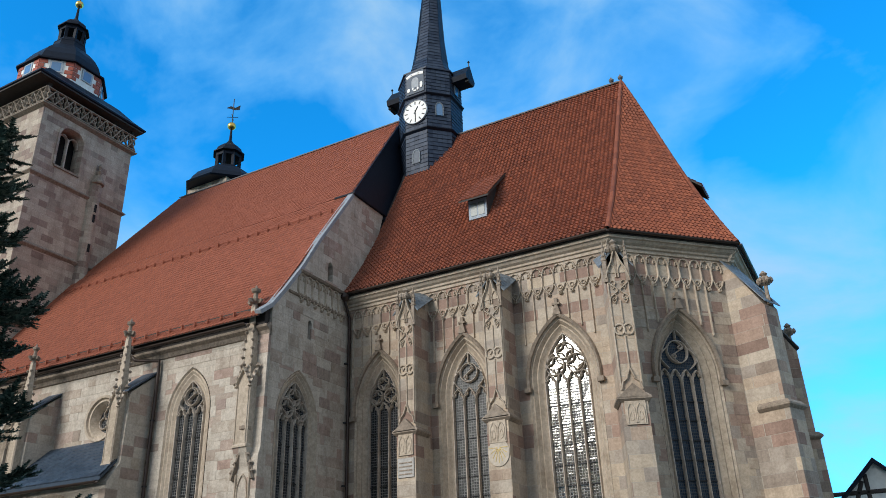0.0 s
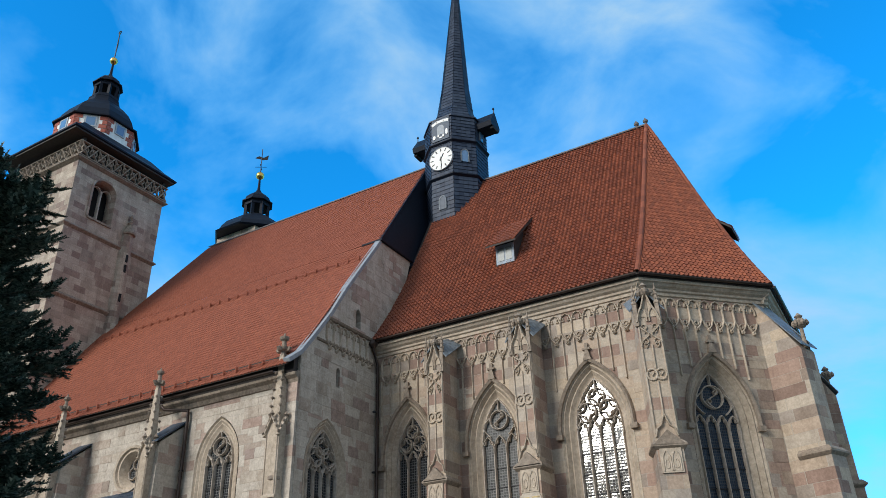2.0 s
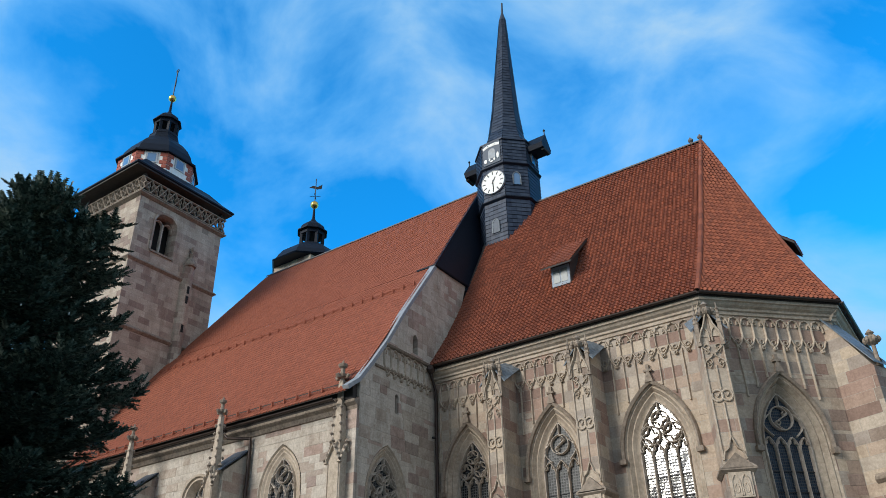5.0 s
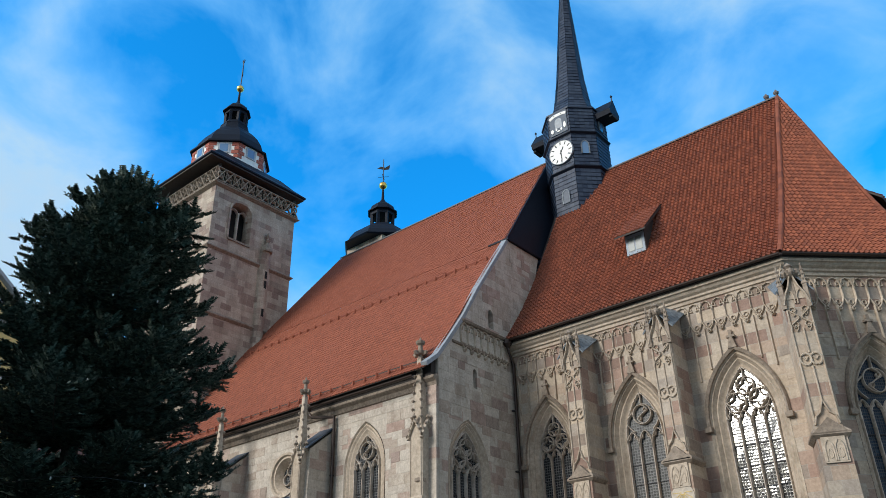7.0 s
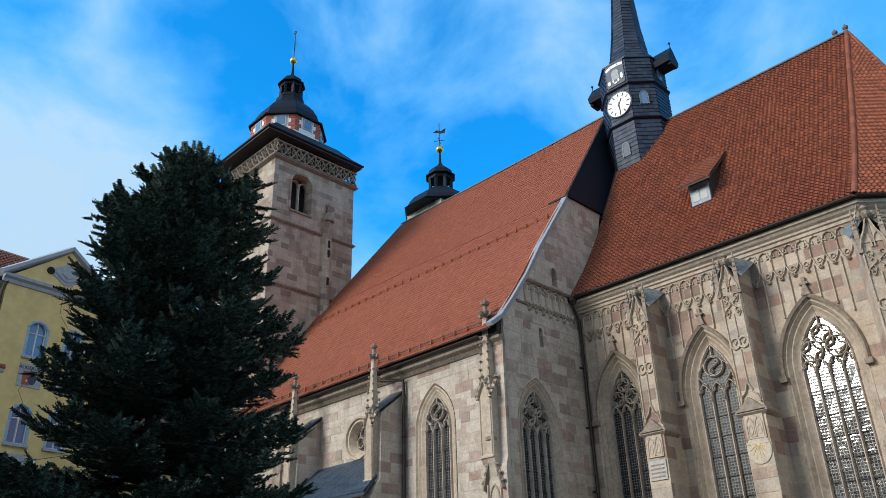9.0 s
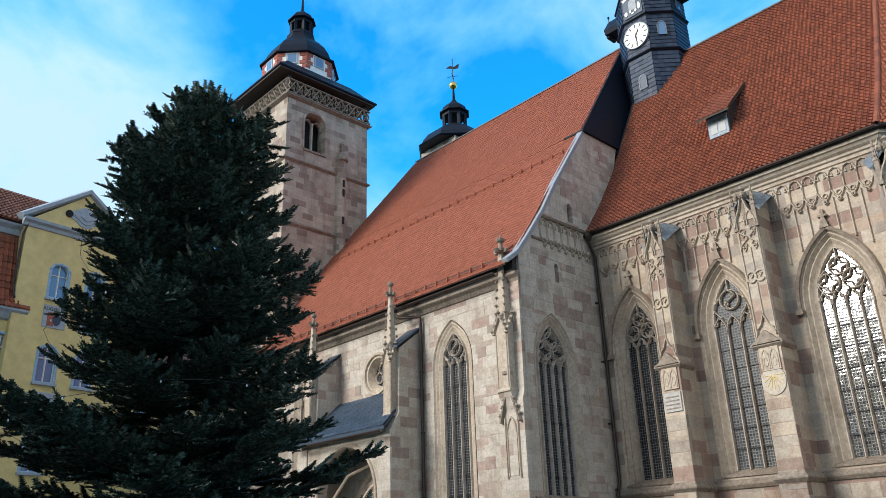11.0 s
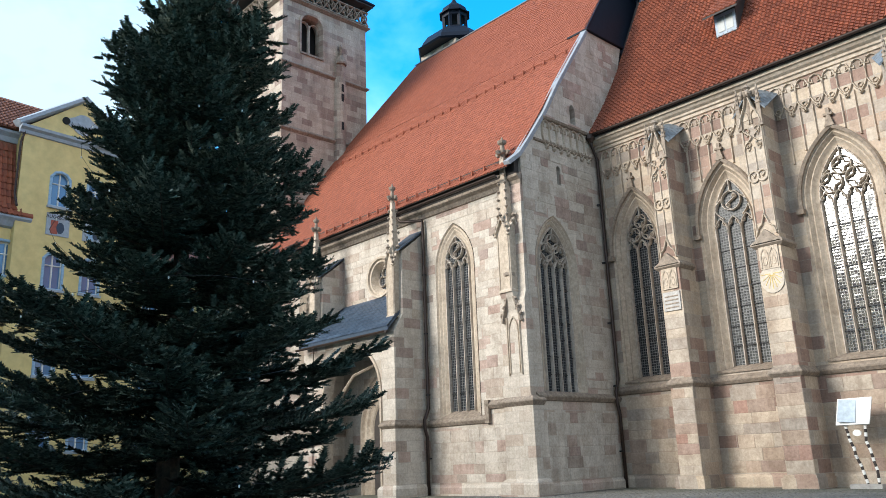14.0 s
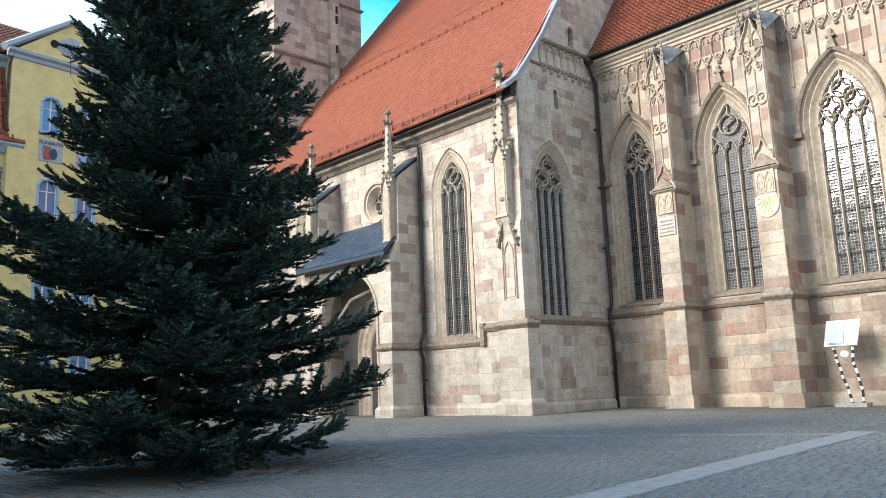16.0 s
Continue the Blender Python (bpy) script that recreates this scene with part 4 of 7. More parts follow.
for x in (RE.x, RE.x - .42):
    part("ridge_knob", G().lathe(x, RE.y, [(.05, RE.z), (.05, RE.z + .14), (.11, RE.z + .2), (.12, RE.z + .28), (.05, RE.z + .36), (.02, RE.z + .42)], 8), M_RIDGE, choir_roof)


def gutter(parent, a, b, n):
    a, b, n = Vector(a), Vector(b), Vector(n)
    rings = []
    for p in (a, b):
        rings.append([p + n * (0.08 + 0.075 * math.cos(t)) + Vector((0, 0, 0.06 + 0.075 * math.sin(t))) for t in [math.pi + math.pi * k / 6 for k in range(7)]] +
                     [p + n * (0.08 + 0.06 * math.cos(t)) + Vector((0, 0, 0.06 + 0.06 * math.sin(t))) for t in [2 * math.pi - math.pi * k / 6 for k in range(7)]])
    return part("gutter", G().loft(rings), M_PIPE, parent)


gutter(choir, E0 - Vector((0, 0, .12)), EA - Vector((0, 0, .12)), (0, -1, 0))
gutter(choir, EA - Vector((0, 0, .12)), EB - Vector((0, 0, .12)), (0.707, -0.707, 0))
gutter(choir, EB - Vector((0, 0, .12)), EB2 - Vector((0, 0, .12)), (1, 0, 0))

# shed dormers on the choir roof
def dormer(o, u, n):
    """A small shed dormer. o: middle of its sill on the roof, u along the eave, n outwards."""
    o, u, n = Vector(o), Vector(u), Vector(n)
    d = group_thing("roof_dormer", o, "small shed roof dormer with a pale window and tiled roof", "dormer", "choir roof dormers")
    P = lambda a, b, c: o + u * a - n * b + Vector((0, 0, c))
    part("cheeks", G().loft([[P(-0.42, -0.02, -0.1), P(0.42, -0.02, -0.1), P(0.42, 0.75, 1.1), P(-0.42, 0.75, 1.1)], [P(-0.42, -0.02, 0.86), P(0.42, -0.02, 0.86), P(0.42, 1.0, 1.72), P(-0.42, 1.0, 1.72)]]), M_WOOD_DARK, d)
    part("roof", G().loft([[P(-0.66, -0.42, 0.62), P(0.66, -0.42, 0.62), P(0.62, 1.7, 2.6), P(-0.62, 1.7, 2.6)], [P(-0.66, -0.42, 0.71), P(0.66, -0.42, 0.71), P(0.62, 1.7, 2.72), P(-0.62, 1.7, 2.72)]]), M_WOOD_DARK, d)
    sl = Vector(P(0, 1.7, 2.72)) - Vector(P(0, -.42, .71))
    part("roof_tiles", roof_tiles(P(-.66, -.44, .71), u, sl, lambda b: 0.02 * b, lambda b: 1.32 - 0.02 * b, sl.length, .19, .28, .03, .025), M_TILE_CHOIR, d, kind="stuff")
    part("window_frame", G().box(-0.39, 0.39, -0.06, 0.0, -0.06, 0.78, lambda q: P(q[0], q[1], q[2])), M_GREYTRIM, d)
    for s in (-1, 1):
        part("pane", G().box(s * 0.165 - 0.135, s * 0.165 + 0.135, -0.075, -0.06, 0.07, 0.64, lambda q: P(q[0], q[1], q[2])), M_DULL, d)
    return d


dormer((5.02, 1.58, 15.58), (1, 0, 0), (0, -1, 0))
dormer((14.08 - 1.35, 4.9, 15.2), (0, 1, 0), (1, 0, 0))

# ---- nave ----
NY = -4.40
L_W = -16.85
nave = group_thing("church_nave", (-8, 0, 0), "gothic sandstone nave with a huge orange tiled roof", "church")
F_NS = wall_frame((0, NY, 0), (1, 0, 0), (0, -1, 0))
F_E = wall_frame((0, 0, 0), (0, 1, 0), (1, 0, 0))
NW = dict(c=-3.42, hw=0.64, sill=2.72, spring=7.85, tip=9.02)
NW2 = dict(NW, c=-12.6)
RWX, RWZ = -7.72, 8.26
holes = [arch(w["c"], w["hw"], w["sill"] - 0.215, w["spring"], w["tip"], 9, 0.38) for w in (NW, NW2)] + [circle(RWX, RWZ, 0.80, 22)]
wall_south_nave = part("wall_south", pierced(F_NS, [(L_W, -0.4), (-0.805, -0.4), (-0.805, 10.75), (L_W, 10.75)], holes, 0.8), M_NAVE, nave)
for i, w in enumerate((NW, NW2)):
    gothic_window(nave, F_NS, w["c"], w["hw"], w["sill"], w["spring"], w["tip"], 0.36, 0.17, 3, M_GLASS, 1, hood=False, drop=0.05)
# round window
rw = group_thing("round_window", F_NS(RWX, RWZ, 0), "", "")
rw.parent, rw.matrix_parent_inverse = nave, Matrix.Translation(nave.location).inverted()
cl = lambda r: circle(RWX, RWZ, r, 22) + circle(RWX, RWZ, r, 22)[:1]
part("jamb", moulding(F_NS, [(cl(0.86), 0.01), (cl(0.84), 0.05), (cl(0.76), 0.04), (cl(0.72), -0.04), (cl(0.64), -0.03), (cl(0.54), -0.18), (cl(0.46), -0.32)]), M_CARVE, rw)
g = G()
for k in range(3):
    an = math.pi / 2 + k * 2 * math.pi / 3
    q = circle(RWX + 0.22 * math.cos(an), RWZ + 0.22 * math.sin(an), 0.21, 12)
    bar2(g, F_NS, q + q[:1], 0.05, -0.36, -0.26)
part("tracery", g, M_TRACERY, rw)
part("pane", G().add([F_NS(a, b, -0.34) for a, b in circle(RWX, RWZ, 0.48, 22)], [tuple(range(22))]), M_GLASS, rw)

# the east end wall with the foot of the gable
VERGE = [(-5.02, 10.62), (-4.45, 11.05), (-3.81, 11.84), (-2.9, 13.05), (-2.02, 14.42), (0.13, 17.42)]
holes = [arch(-2.86, 0.80, 3.0, 7.35, 8.78, 9, 0.32), arch(-2.37, 0.11, 10.36, 10.95, 11.08, 4), arch(-1.26, 0.16, 12.98, 13.55, 13.78, 4)]
out = [(-4.40, -0.4), (0.7, -0.4), (0.7, 12.0), (2.44, 17.42), (0.16, 17.42), (-2.02, 14.38), (-2.9, 13.02), (-3.81, 11.80), (-4.40, 11.05)]
wall_east_nave = part("wall_east", pierced(F_E, out, holes, 0.8), M_NAVE, nave)
gothic_window(nave, F_E, -2.86, 0.80, 3.1, 7.35, 8.78, 0.32, 0.19, 4, M_GLASS, 2, hood=False)
# black slabs in the slits and a black filler box paint the inside darkness
for a, z0, z1, w in ((-2.37, 10.3, 11.1, 0.2), (-1.26, 12.9, 13.8, 0.25)):
    part("slit_window", G().box(a - w, a + w, -0.42, -0.34, z0, z1, lambda q: F_E(q[0], q[2], q[1])), M_VOID, nave)
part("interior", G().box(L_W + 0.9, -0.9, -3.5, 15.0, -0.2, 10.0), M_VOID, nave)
part("frieze", blind_frieze(F_E, -3.15, -0.35, 12.72, 0.40), M_CARVE, nave, "carved blind arcade frieze")
part("string_course", band(F_E, -3.06, -0.3, 12.74, [(-0.02, -0.05), (0.08, -0.02), (0.12, 0.06), (-0.02, 0.14)]), M_LEDGE, nave)
part("string_course", band(F_E, -3.62, -0.3, 11.80, [(-0.02, -0.05), (0.06, -0.02), (0.08, 0.04), (-0.02, 0.08)]), M_LEDGE, nave)
part("string_course", band(F_E, -4.4, 0.0, 2.95, STRING), M_LEDGE, nave)
part("string_course", band(F_NS, -5.0, -2.0, 2.38, STRING), M_LEDGE, nave)
part("string_course", band(F_NS, -2.08, -1.1, 2.82, STRING), M_LEDGE, nave)
part("string_riser", G().box(-2.16, -1.98, -0.03, 0.124, 2.232, 2.972, lambda q: F_NS(q[0], q[2], q[1])), M_LEDGE, nave)
part("plinth", band(F_E, -4.4, 0.0, 0.0, PLINTH), M_NAVE, nave)
part("plinth", band(F_NS, -5.0, -1.1, -0.02, PLINTH), M_NAVE, nave)
part("cornice", band(F_NS, L_W, 0.0, 10.26, [(-0.02, -0.30), (0.06, -0.27), (0.10, -0.12), (0.22, -0.02), (0.24, 0.06), (-0.02, 0.08)]), M_LEDGE, nave)
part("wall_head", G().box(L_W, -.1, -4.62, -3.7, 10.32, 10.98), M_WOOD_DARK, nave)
# lead coping along the verge
g = G()
g.loft([[F_E(a - 0.03, z + 0.03, 0.05), F_E(a + 0.04, z - 0.09, 0.06), F_E(a + 0.02, z - 0.05, -0.2), F_E(a - 0.04, z + 0.05, -0.2)] for a, z in VERGE])
part("verge_coping", g, M_LEAD, nave, "pale lead-covered coping")
part("gable_coping", G().box(0.05, 2.55, -0.9, 0.12, 17.40, 17.47, lambda q: F_E(q[0], q[2], q[1])), M_SHEET, nave)

# nave roof: its upper part ends a little behind the end wall
RIDGE_Z, NX = 24.84, -1.15
def nave_flare(p):
    """The lowest courses sweep out."""
    k = min(max((0.13 - p.y) / 5.05, 0.0), 1.1)
    return Vector((p.x, p.y, p.z - 0.42 * math.sin(math.pi * min(k, 1.0)) * k * 1.1 - 0.52 * k ** 3 + max(k - 0.9, 0) * 0.8))


def roof_face(x0, x1, y0, y1):
    ys = [y0 + (y1 - y0) * k / 12 for k in range(13)]
    vs = [nave_flare(Vector((x, y, 17.42 + 1.275 * (y - 0.13) - 0.03))) for y in ys for x in (x0, x1)]
    return vs, [(2 * k, 2 * k + 1, 2 * k + 3, 2 * k + 2) for k in range(12)]


g = G()
g.add(*roof_face(L_W, -0.1, -4.92, 0.16))
g.add([(L_W, 0.16, 17.43), (-0.1, 0.16, 17.43), (NX, AX, RIDGE_Z - .05), (L_W, AX, RIDGE_Z - .05)], [(0, 1, 2, 3)])
g.add([(L_W, AX, RIDGE_Z - .05), (NX, AX, RIDGE_Z - .05), (NX, 2 * AX + 4.9, 10.8), (L_W, 2 * AX + 4.9, 10.8)], [(0, 1, 2, 3)])
nave_roof = part("roof", g, M_WOOD_DARK, nave)
upv = Vector((0, 1, 1.275)).normalized()
sl1 = 5.08 * math.hypot(1, 1.275)
sl2 = (AX - 0.16) * math.hypot(1, 1.275)
part("roof_tiles", roof_tiles((L_W, -4.92, 17.42 + 1.275 * (-5.05) + 0.02), (1, 0, 0), upv, lambda b: 0.0, lambda b: -L_W - 0.08, sl1, 0.155, 0.185, 0.016, 0.015, nave_flare), M_TILE_NAVE, nave_roof, kind="stuff")
part("roof_tiles", roof_tiles((L_W, 0.16, 17.42 + 1.275 * 0.03 + 0.02), (1, 0, 0), upv, lambda b: 0.0, lambda b: -L_W - 0.08 + (NX + 0.08) * b / sl2, sl2, 0.155, 0.185, 0.016, 0.015), M_TILE_NAVE, nave_roof, kind="stuff")
part("ridge_tiles", ridge_caps((L_W, AX, 24.83), (NX, AX, 24.83), 0.09, 0.4), M_RIDGE, nave_roof)
# slate-hung gable between the nave roof and the lower choir roof
part("slate_gable", G().loft([[(-0.42 + e, 0.14, 17.3), (-0.42 + e, 2 * AX, 17.3), (NX - 0.3 + e, AX, 24.78)] for e in (0.0, 0.32)]), M_SHEET, nave, "dark slate-hung gable")
part("verge_board", G().loft([[(x + d, y, 17.42 + 1.275 * (y - 0.13) + z) for d, z in ((-0.1, -0.14), (0.06, -0.14), (0.06, 0.03), (-0.1, 0.03))] for x, y in ((-0.08, 0.2), (NX, AX))]), M_SHEET, nave)
gutter(nave, (L_W, -4.92, 10.28), (-0.6, -4.92, 10.28), (0, -1, 0))


def snow_rail(y, x0, x1, step):
    """Snow hooks on the roof."""
    z = 17.42 + 1.275 * (y - 0.13)
    z = nave_flare(Vector((0, y, z))).z
    r = group_thing("snow_guard", ((x0 + x1) / 2, y, z), "rusty red snow guard rail with hooks on the roof", "snow guard", "snow guards")
    part("rail", G().tube([(x0, y - 0.05, z + 0.08), (x1, y - 0.05, z + 0.08)], 0.013, 5), M_TILE_NAVE, r)
    x = x0 + 0.3
    base = part("hook", G().box(-0.022, 0.022, -0.08, 0.02, -0.02, 0.17, lambda q: (q[0], q[1] + y, q[2] + z)), M_TILE_NAVE, r)
    base.location.x = x
    while x + step < x1:
        x += step
        o = base.copy()
        scene.collection.objects.link(o)
        o.location.x = x
    return r


snow_rail(-0.75, L_W + 0.2, -0.35, 0.55)
snow_rail(-4.72, L_W + 0.2, -0.8, 0.6)


def nave_buttress(name, x0, x1, y1, ztop, upper):
    """A nave buttress with set-off, slate cap and a free pinnacle on its front."""
    b = group_thing(name, (x0, y1, 0), "", "")
    b.parent, b.matrix_parent_inverse = nave, Matrix.Translation(nave.location).inverted()
    P = lambda q: q
    g = G()
    g.loft([[(x0, y1 - .05, -0.4), (x1, y1 - .05, -0.4), (x1, NY + .1, -0.4), (x0, NY + .1, -0.4)], [(x0, y1 - .05, 2.4), (x1, y1 - .05, 2.4), (x1, NY + .1, 2.4), (x0, NY + .1, 2.4)]])
    g.loft([[(x0 + .02, y1, 2.4), (x1 - .02, y1, 2.4), (x1 - .02, NY + .1, 2.4), (x0 + .02, NY + .1, 2.4)], [(x0 + .02, y1, 5.6), (x1 - .02, y1, 5.6), (x1 - .02, NY + .1, 5.6), (x0 + .02, NY + .1, 5.6)],
            [(x0 + .02, y1 + .42, 6.25), (x1 - .02, y1 + .42, 6.25), (x1 - .02, NY + .1, 6.25), (x0 + .02, NY + .1, 6.25)], [(x0 + .02, y1 + .46, ztop), (x1 - .02, y1 + .46, ztop), (x1 - .02, NY + .1, ztop + .9), (x0 + .02, NY + .1, ztop + .9)]])
    part("masonry", g, M_NAVE, b)
    part("string_course", G().loft([[(x0 - e, y1 - .05 - e, 2.32 + z), (x1 + e, y1 - .05 - e, 2.32 + z), (x1 + e, NY, 2.32 + z), (x0 - e, NY, 2.32 + z)] for e, z in ((0, -.1), (.1, 0), (.1, .05), (-.03, .2))]), M_LEDGE, b)
    part("base", G().loft([[(x0 - e, y1 - .05 - e, z), (x1 + e, y1 - .05 - e, z), (x1 + e, NY, z), (x0 - e, NY, z)] for e, z in ((.14, -.4), (.14, .22), (.08, .30), (0, .34))]), M_NAVE, b)
    part("cap", G().loft([[(x0 - .04, y1 + .30, ztop + z), (x1 + .05, y1 + .30, ztop + z), (x1 + .05, NY + .05, ztop + .95 + z), (x0 - .04, NY + .05, ztop + .95 + z)] for z in (0.0, 0.06)]), M_SLATE_PORCH, b, "blue grey slate cap")
    pinnacle("pinnacle", (x0 + x1) / 2 - .02, y1 + 0.36, 6.15, upper, 0.54, b)
    return b


nave_buttress("buttress", -5.80, -5.08, -5.90, 8.6, 11.3)
nave_buttress("buttress", -10.9, -10.2, -5.90, 8.6, 11.3)

# corner buttress with a niche, gablet and tall pinnacle
cb = group_thing("buttress", (-0.5, -4.6, 0), "", "")
cb.parent, cb.matrix_parent_inverse = nave, Matrix.Translation(nave.location).inverted()
F_CB = wall_frame((-0.52, -4.66, 0), (1, 0, 0), (0, -1, 0))
g = G().box(-0.62, 0.62, -0.6, 0.03, -0.4, 2.8, lambda q: F_CB(q[0], q[2], q[1]))
g.box(-0.56, 0.53, -0.6, 0.0, 2.8, 6.0, lambda q: F_CB(q[0], q[2], q[1]))
g.loft([[F_CB(-.5, 6.0, -.6), F_CB(.5, 6.0, -.6), F_CB(.5, 6.0, -.02), F_CB(-.5, 6.0, -.02)], [F_CB(-.5, 6.3, -.6), F_CB(.5, 6.3, -.6), F_CB(.5, 6.3, -.12), F_CB(-.5, 6.3, -.12)], [F_CB(-.44, 10.4, -.6), F_CB(.5, 10.4, -.6), F_CB(.5, 10.4, -.2), F_CB(-.44, 10.4, -.2)]])
part("masonry", g, M_NAVE, cb)
part("base", G().loft([[F_CB(-.62 - e, z, -.5), F_CB(.62 + e, z, -.5), F_CB(.62 + e, z, .03 + e), F_CB(-.62 - e, z, .03 + e)] for e, z in ((.16, -.4), (.16, .30), (.08, .42), (0, .47))]), M_NAVE, cb)
part("string_course", G().loft([[F_CB(-.62 - e, 2.82 + z, -.5), F_CB(.62 + e, 2.82 + z, -.5), F_CB(.62 + e, 2.82 + z, .03 + e), F_CB(-.62 - e, 2.82 + z, .03 + e)] for e, z in ((0, -.16), (.12, -.03), (.12, .02), (-.06, .16))]), M_LEDGE, cb)
for s in (-1, 1):
    part("niche_shaft", bar2(G(), F_CB, [(s * .27, 3.65), (s * .27, 5.5)], 0.06, -0.02, 0.06), M_CARVE, cb)
part("niche_arch", bar2(G(), F_CB, arch(0, .20, 3.7, 5.0, 5.5, 6), 0.05, -0.02, 0.05), M_CARVE, cb)
part("niche_panel", G().prism(arch(0, .18, 3.7, 5.0, 5.45, 6), lambda a, z, d: F_CB(a, z, d), -.02, .012), M_NAVE, cb)
g = G()
for s in (-1, 1):
    bar2(g, F_CB, [(s * .40, 5.35), (s * .24, 5.85), (0, 6.5)], .10, -.03, .13)
for j in range(4):
    for s in (-1, 1):
        o = F_CB(s * .42 * (1 - j / 4), 5.55 + j * .25, .08)
        part("crocket", G().lathe(o.x, o.y, [(0.01, o.z - .05), (.07, o.z + .02), (.02, o.z + .10)], 5), M_CARVE_DARK, cb)
o = F_CB(0, 6.4, .05)
g.lathe(o.x, o.y, [(.07, 6.4), (.06, 6.75), (.2, 6.85), (.2, 6.95), (.06, 7.0), (.1, 7.1), (.02, 7.2)], 8)
part("gablet", g, M_CARVE_DARK, cb)
part("corbel", G().loft([[(-.6 - a, -4.6 - b, z), (-.6 + a, -4.6 - b, z), (-.6 + a, -4.4, z), (-.6 - a, -4.4, z)] for a, b, z in ((.20, .06, 5.7), (.26, .15, 6.05), (.285, .275, 6.36))]), M_NAVE, cb)
pinnacle("pinnacle", -0.6, -4.6, 6.3, 11.8, 0.68, cb, .43)

# porch between two buttresses
porch = group_thing("church_porch", (-8, -5.2, 0), "vaulted sandstone porch with a slate lean-to roof and a carved portal", "porch")
F_P = wall_frame((0, -5.86, 0), (1, 0, 0), (0, -1, 0))
part("front_wall", pierced(F_P, [(-10.3, -0.4), (-5.7, -0.4), (-5.7, 5.75), (-10.3, 5.75)], [arch(-7.75, 1.72, -0.38, 3.55, 5.3, 10)], 0.35), M_NAVE, porch)
part("arch_moulding", moulding(F_P, [(arch(-7.75, 1.72, -.3, 3.55, 5.3, 12, .16), .0), (arch(-7.75, 1.72, -.3, 3.55, 5.3, 12, .14), .05), (arch(-7.75, 1.72, -.3, 3.55, 5.3, 12, .03), .04), (arch(-7.75, 1.72, -.3, 3.55, 5.3, 12, -.03), -.10), (arch(-7.75, 1.72, -.3, 3.55, 5.3, 12, -.06), -.36)]), M_CARVE, porch)
rp = G().loft([[(-10.75, -6.22, 5.62 + z), (-5.05, -6.22, 5.62 + z), (-5.55, -4.45, 7.25 + z), (-10.3, -4.45, 7.25 + z)] for z in (0, 0.12)])
prf = part("roof", rp, M_SLATE_PORCH, porch, "blue grey slate lean-to roof")
g = G()
rnd = random.Random(3)
for r in range(11):
    t0, t1 = r / 11, (r + 1) / 11 + 0.03
    n = 24
    for i in range(n):
        a0, a1 = i / n, (i + 1) / n
        q = []
        for t, lift in ((t0, 0.155), (t1, 0.13)):
            for a in (a0 + 0.002, a1 - 0.002):
                xl, xr = -10.75 + .45 * t, -5.05 - .5 * t
                q.append((xl + (xr - xl) * a, -6.24 + 1.79 * t, 5.62 + 1.63 * t + lift + rnd.uniform(0, 0.008)))
        g.add(q + [(x, y, z - 0.025) for x, y, z in q[:2]], [(0, 1, 3, 2), (4, 5, 1, 0)])
part("slate_cladding", g, M_SLATE_PORCH, prf, kind="stuff")
gutter(porch, (-10.75, -6.25, 5.52), (-5.05, -6.25, 5.52), (0, -1, 0))
# inner portal
F_D = wall_frame((0, NY - 0.01, 0), (1, 0, 0), (0, -1, 0))
PO = lambda off: arch(-7.45, 0.75, -0.3, 2.3, 3.45, 10, off)
part("portal", moulding(F_D, [(PO(.72), .0), (PO(.70), .16), (PO(.60), .2), (PO(.50), .1), (PO(.44), .16), (PO(.34), .12), (PO(.24), .04), (PO(.18), .1), (PO(.08), .05), (PO(.0), -.02), (PO(-.05), -.02)]), M_CARVE, porch, "stepped pointed portal with slender shafts")
part("door", G().add([F_D(a, b, 0.006) for a, b in PO(0.02)], [tuple(range(len(PO(0))))]), M_WOOD_DARK, porch, "dark wooden door leaf")
for x in (-7.75,):
    part("vault_rib", G().tube([(-9.4, -5.5, 3.2), (-8.6, -5.1, 4.4), (-7.75, -4.7, 4.75)], 0.06, 6), M_CARVE, porch)
    part("vault_rib", G().tube([(-6.0, -5.5, 3.2), (-6.8, -5.1, 4.4), (-7.75, -4.7, 4.75)], 0.06, 6), M_CARVE, porch)
part("info_case", G().box(-9.1, -8.75, 0.0, 0.08, 1.1, 1.6, lambda q: F_D(q[0], q[2], q[1])), M_WHITE, porch, "small white notice case")


def downpipe(path, label):
    p = group_thing("downpipe", (path[-1][0], path[-1][1], ground_z(*path[-1][:2])), label, "downpipe", "downpipes")
    part("pipe", G().tube(path, 0.06, 8), M_PIPE, p, smooth=True)
    z0, z1 = path[-1][2], path[0][2]
    zz = z0 + 1.2
    x, y = path[-1][0], path[-1][1]
    while zz < z1 - 1.5:
        part("bracket", G().lathe(path[len(path) // 2][0], path[len(path) // 2][1], [(0.08, zz), (0.08, zz + 0.05)], 8), M_IRON, p)
        zz += 2.2
    part("hopper", G().lathe(path[0][0], path[0][1], [(0.07, z1 - .1), (0.17, z1 + .05), (0.17, z1 + .2)], 8), M_PIPE, p)
    return p


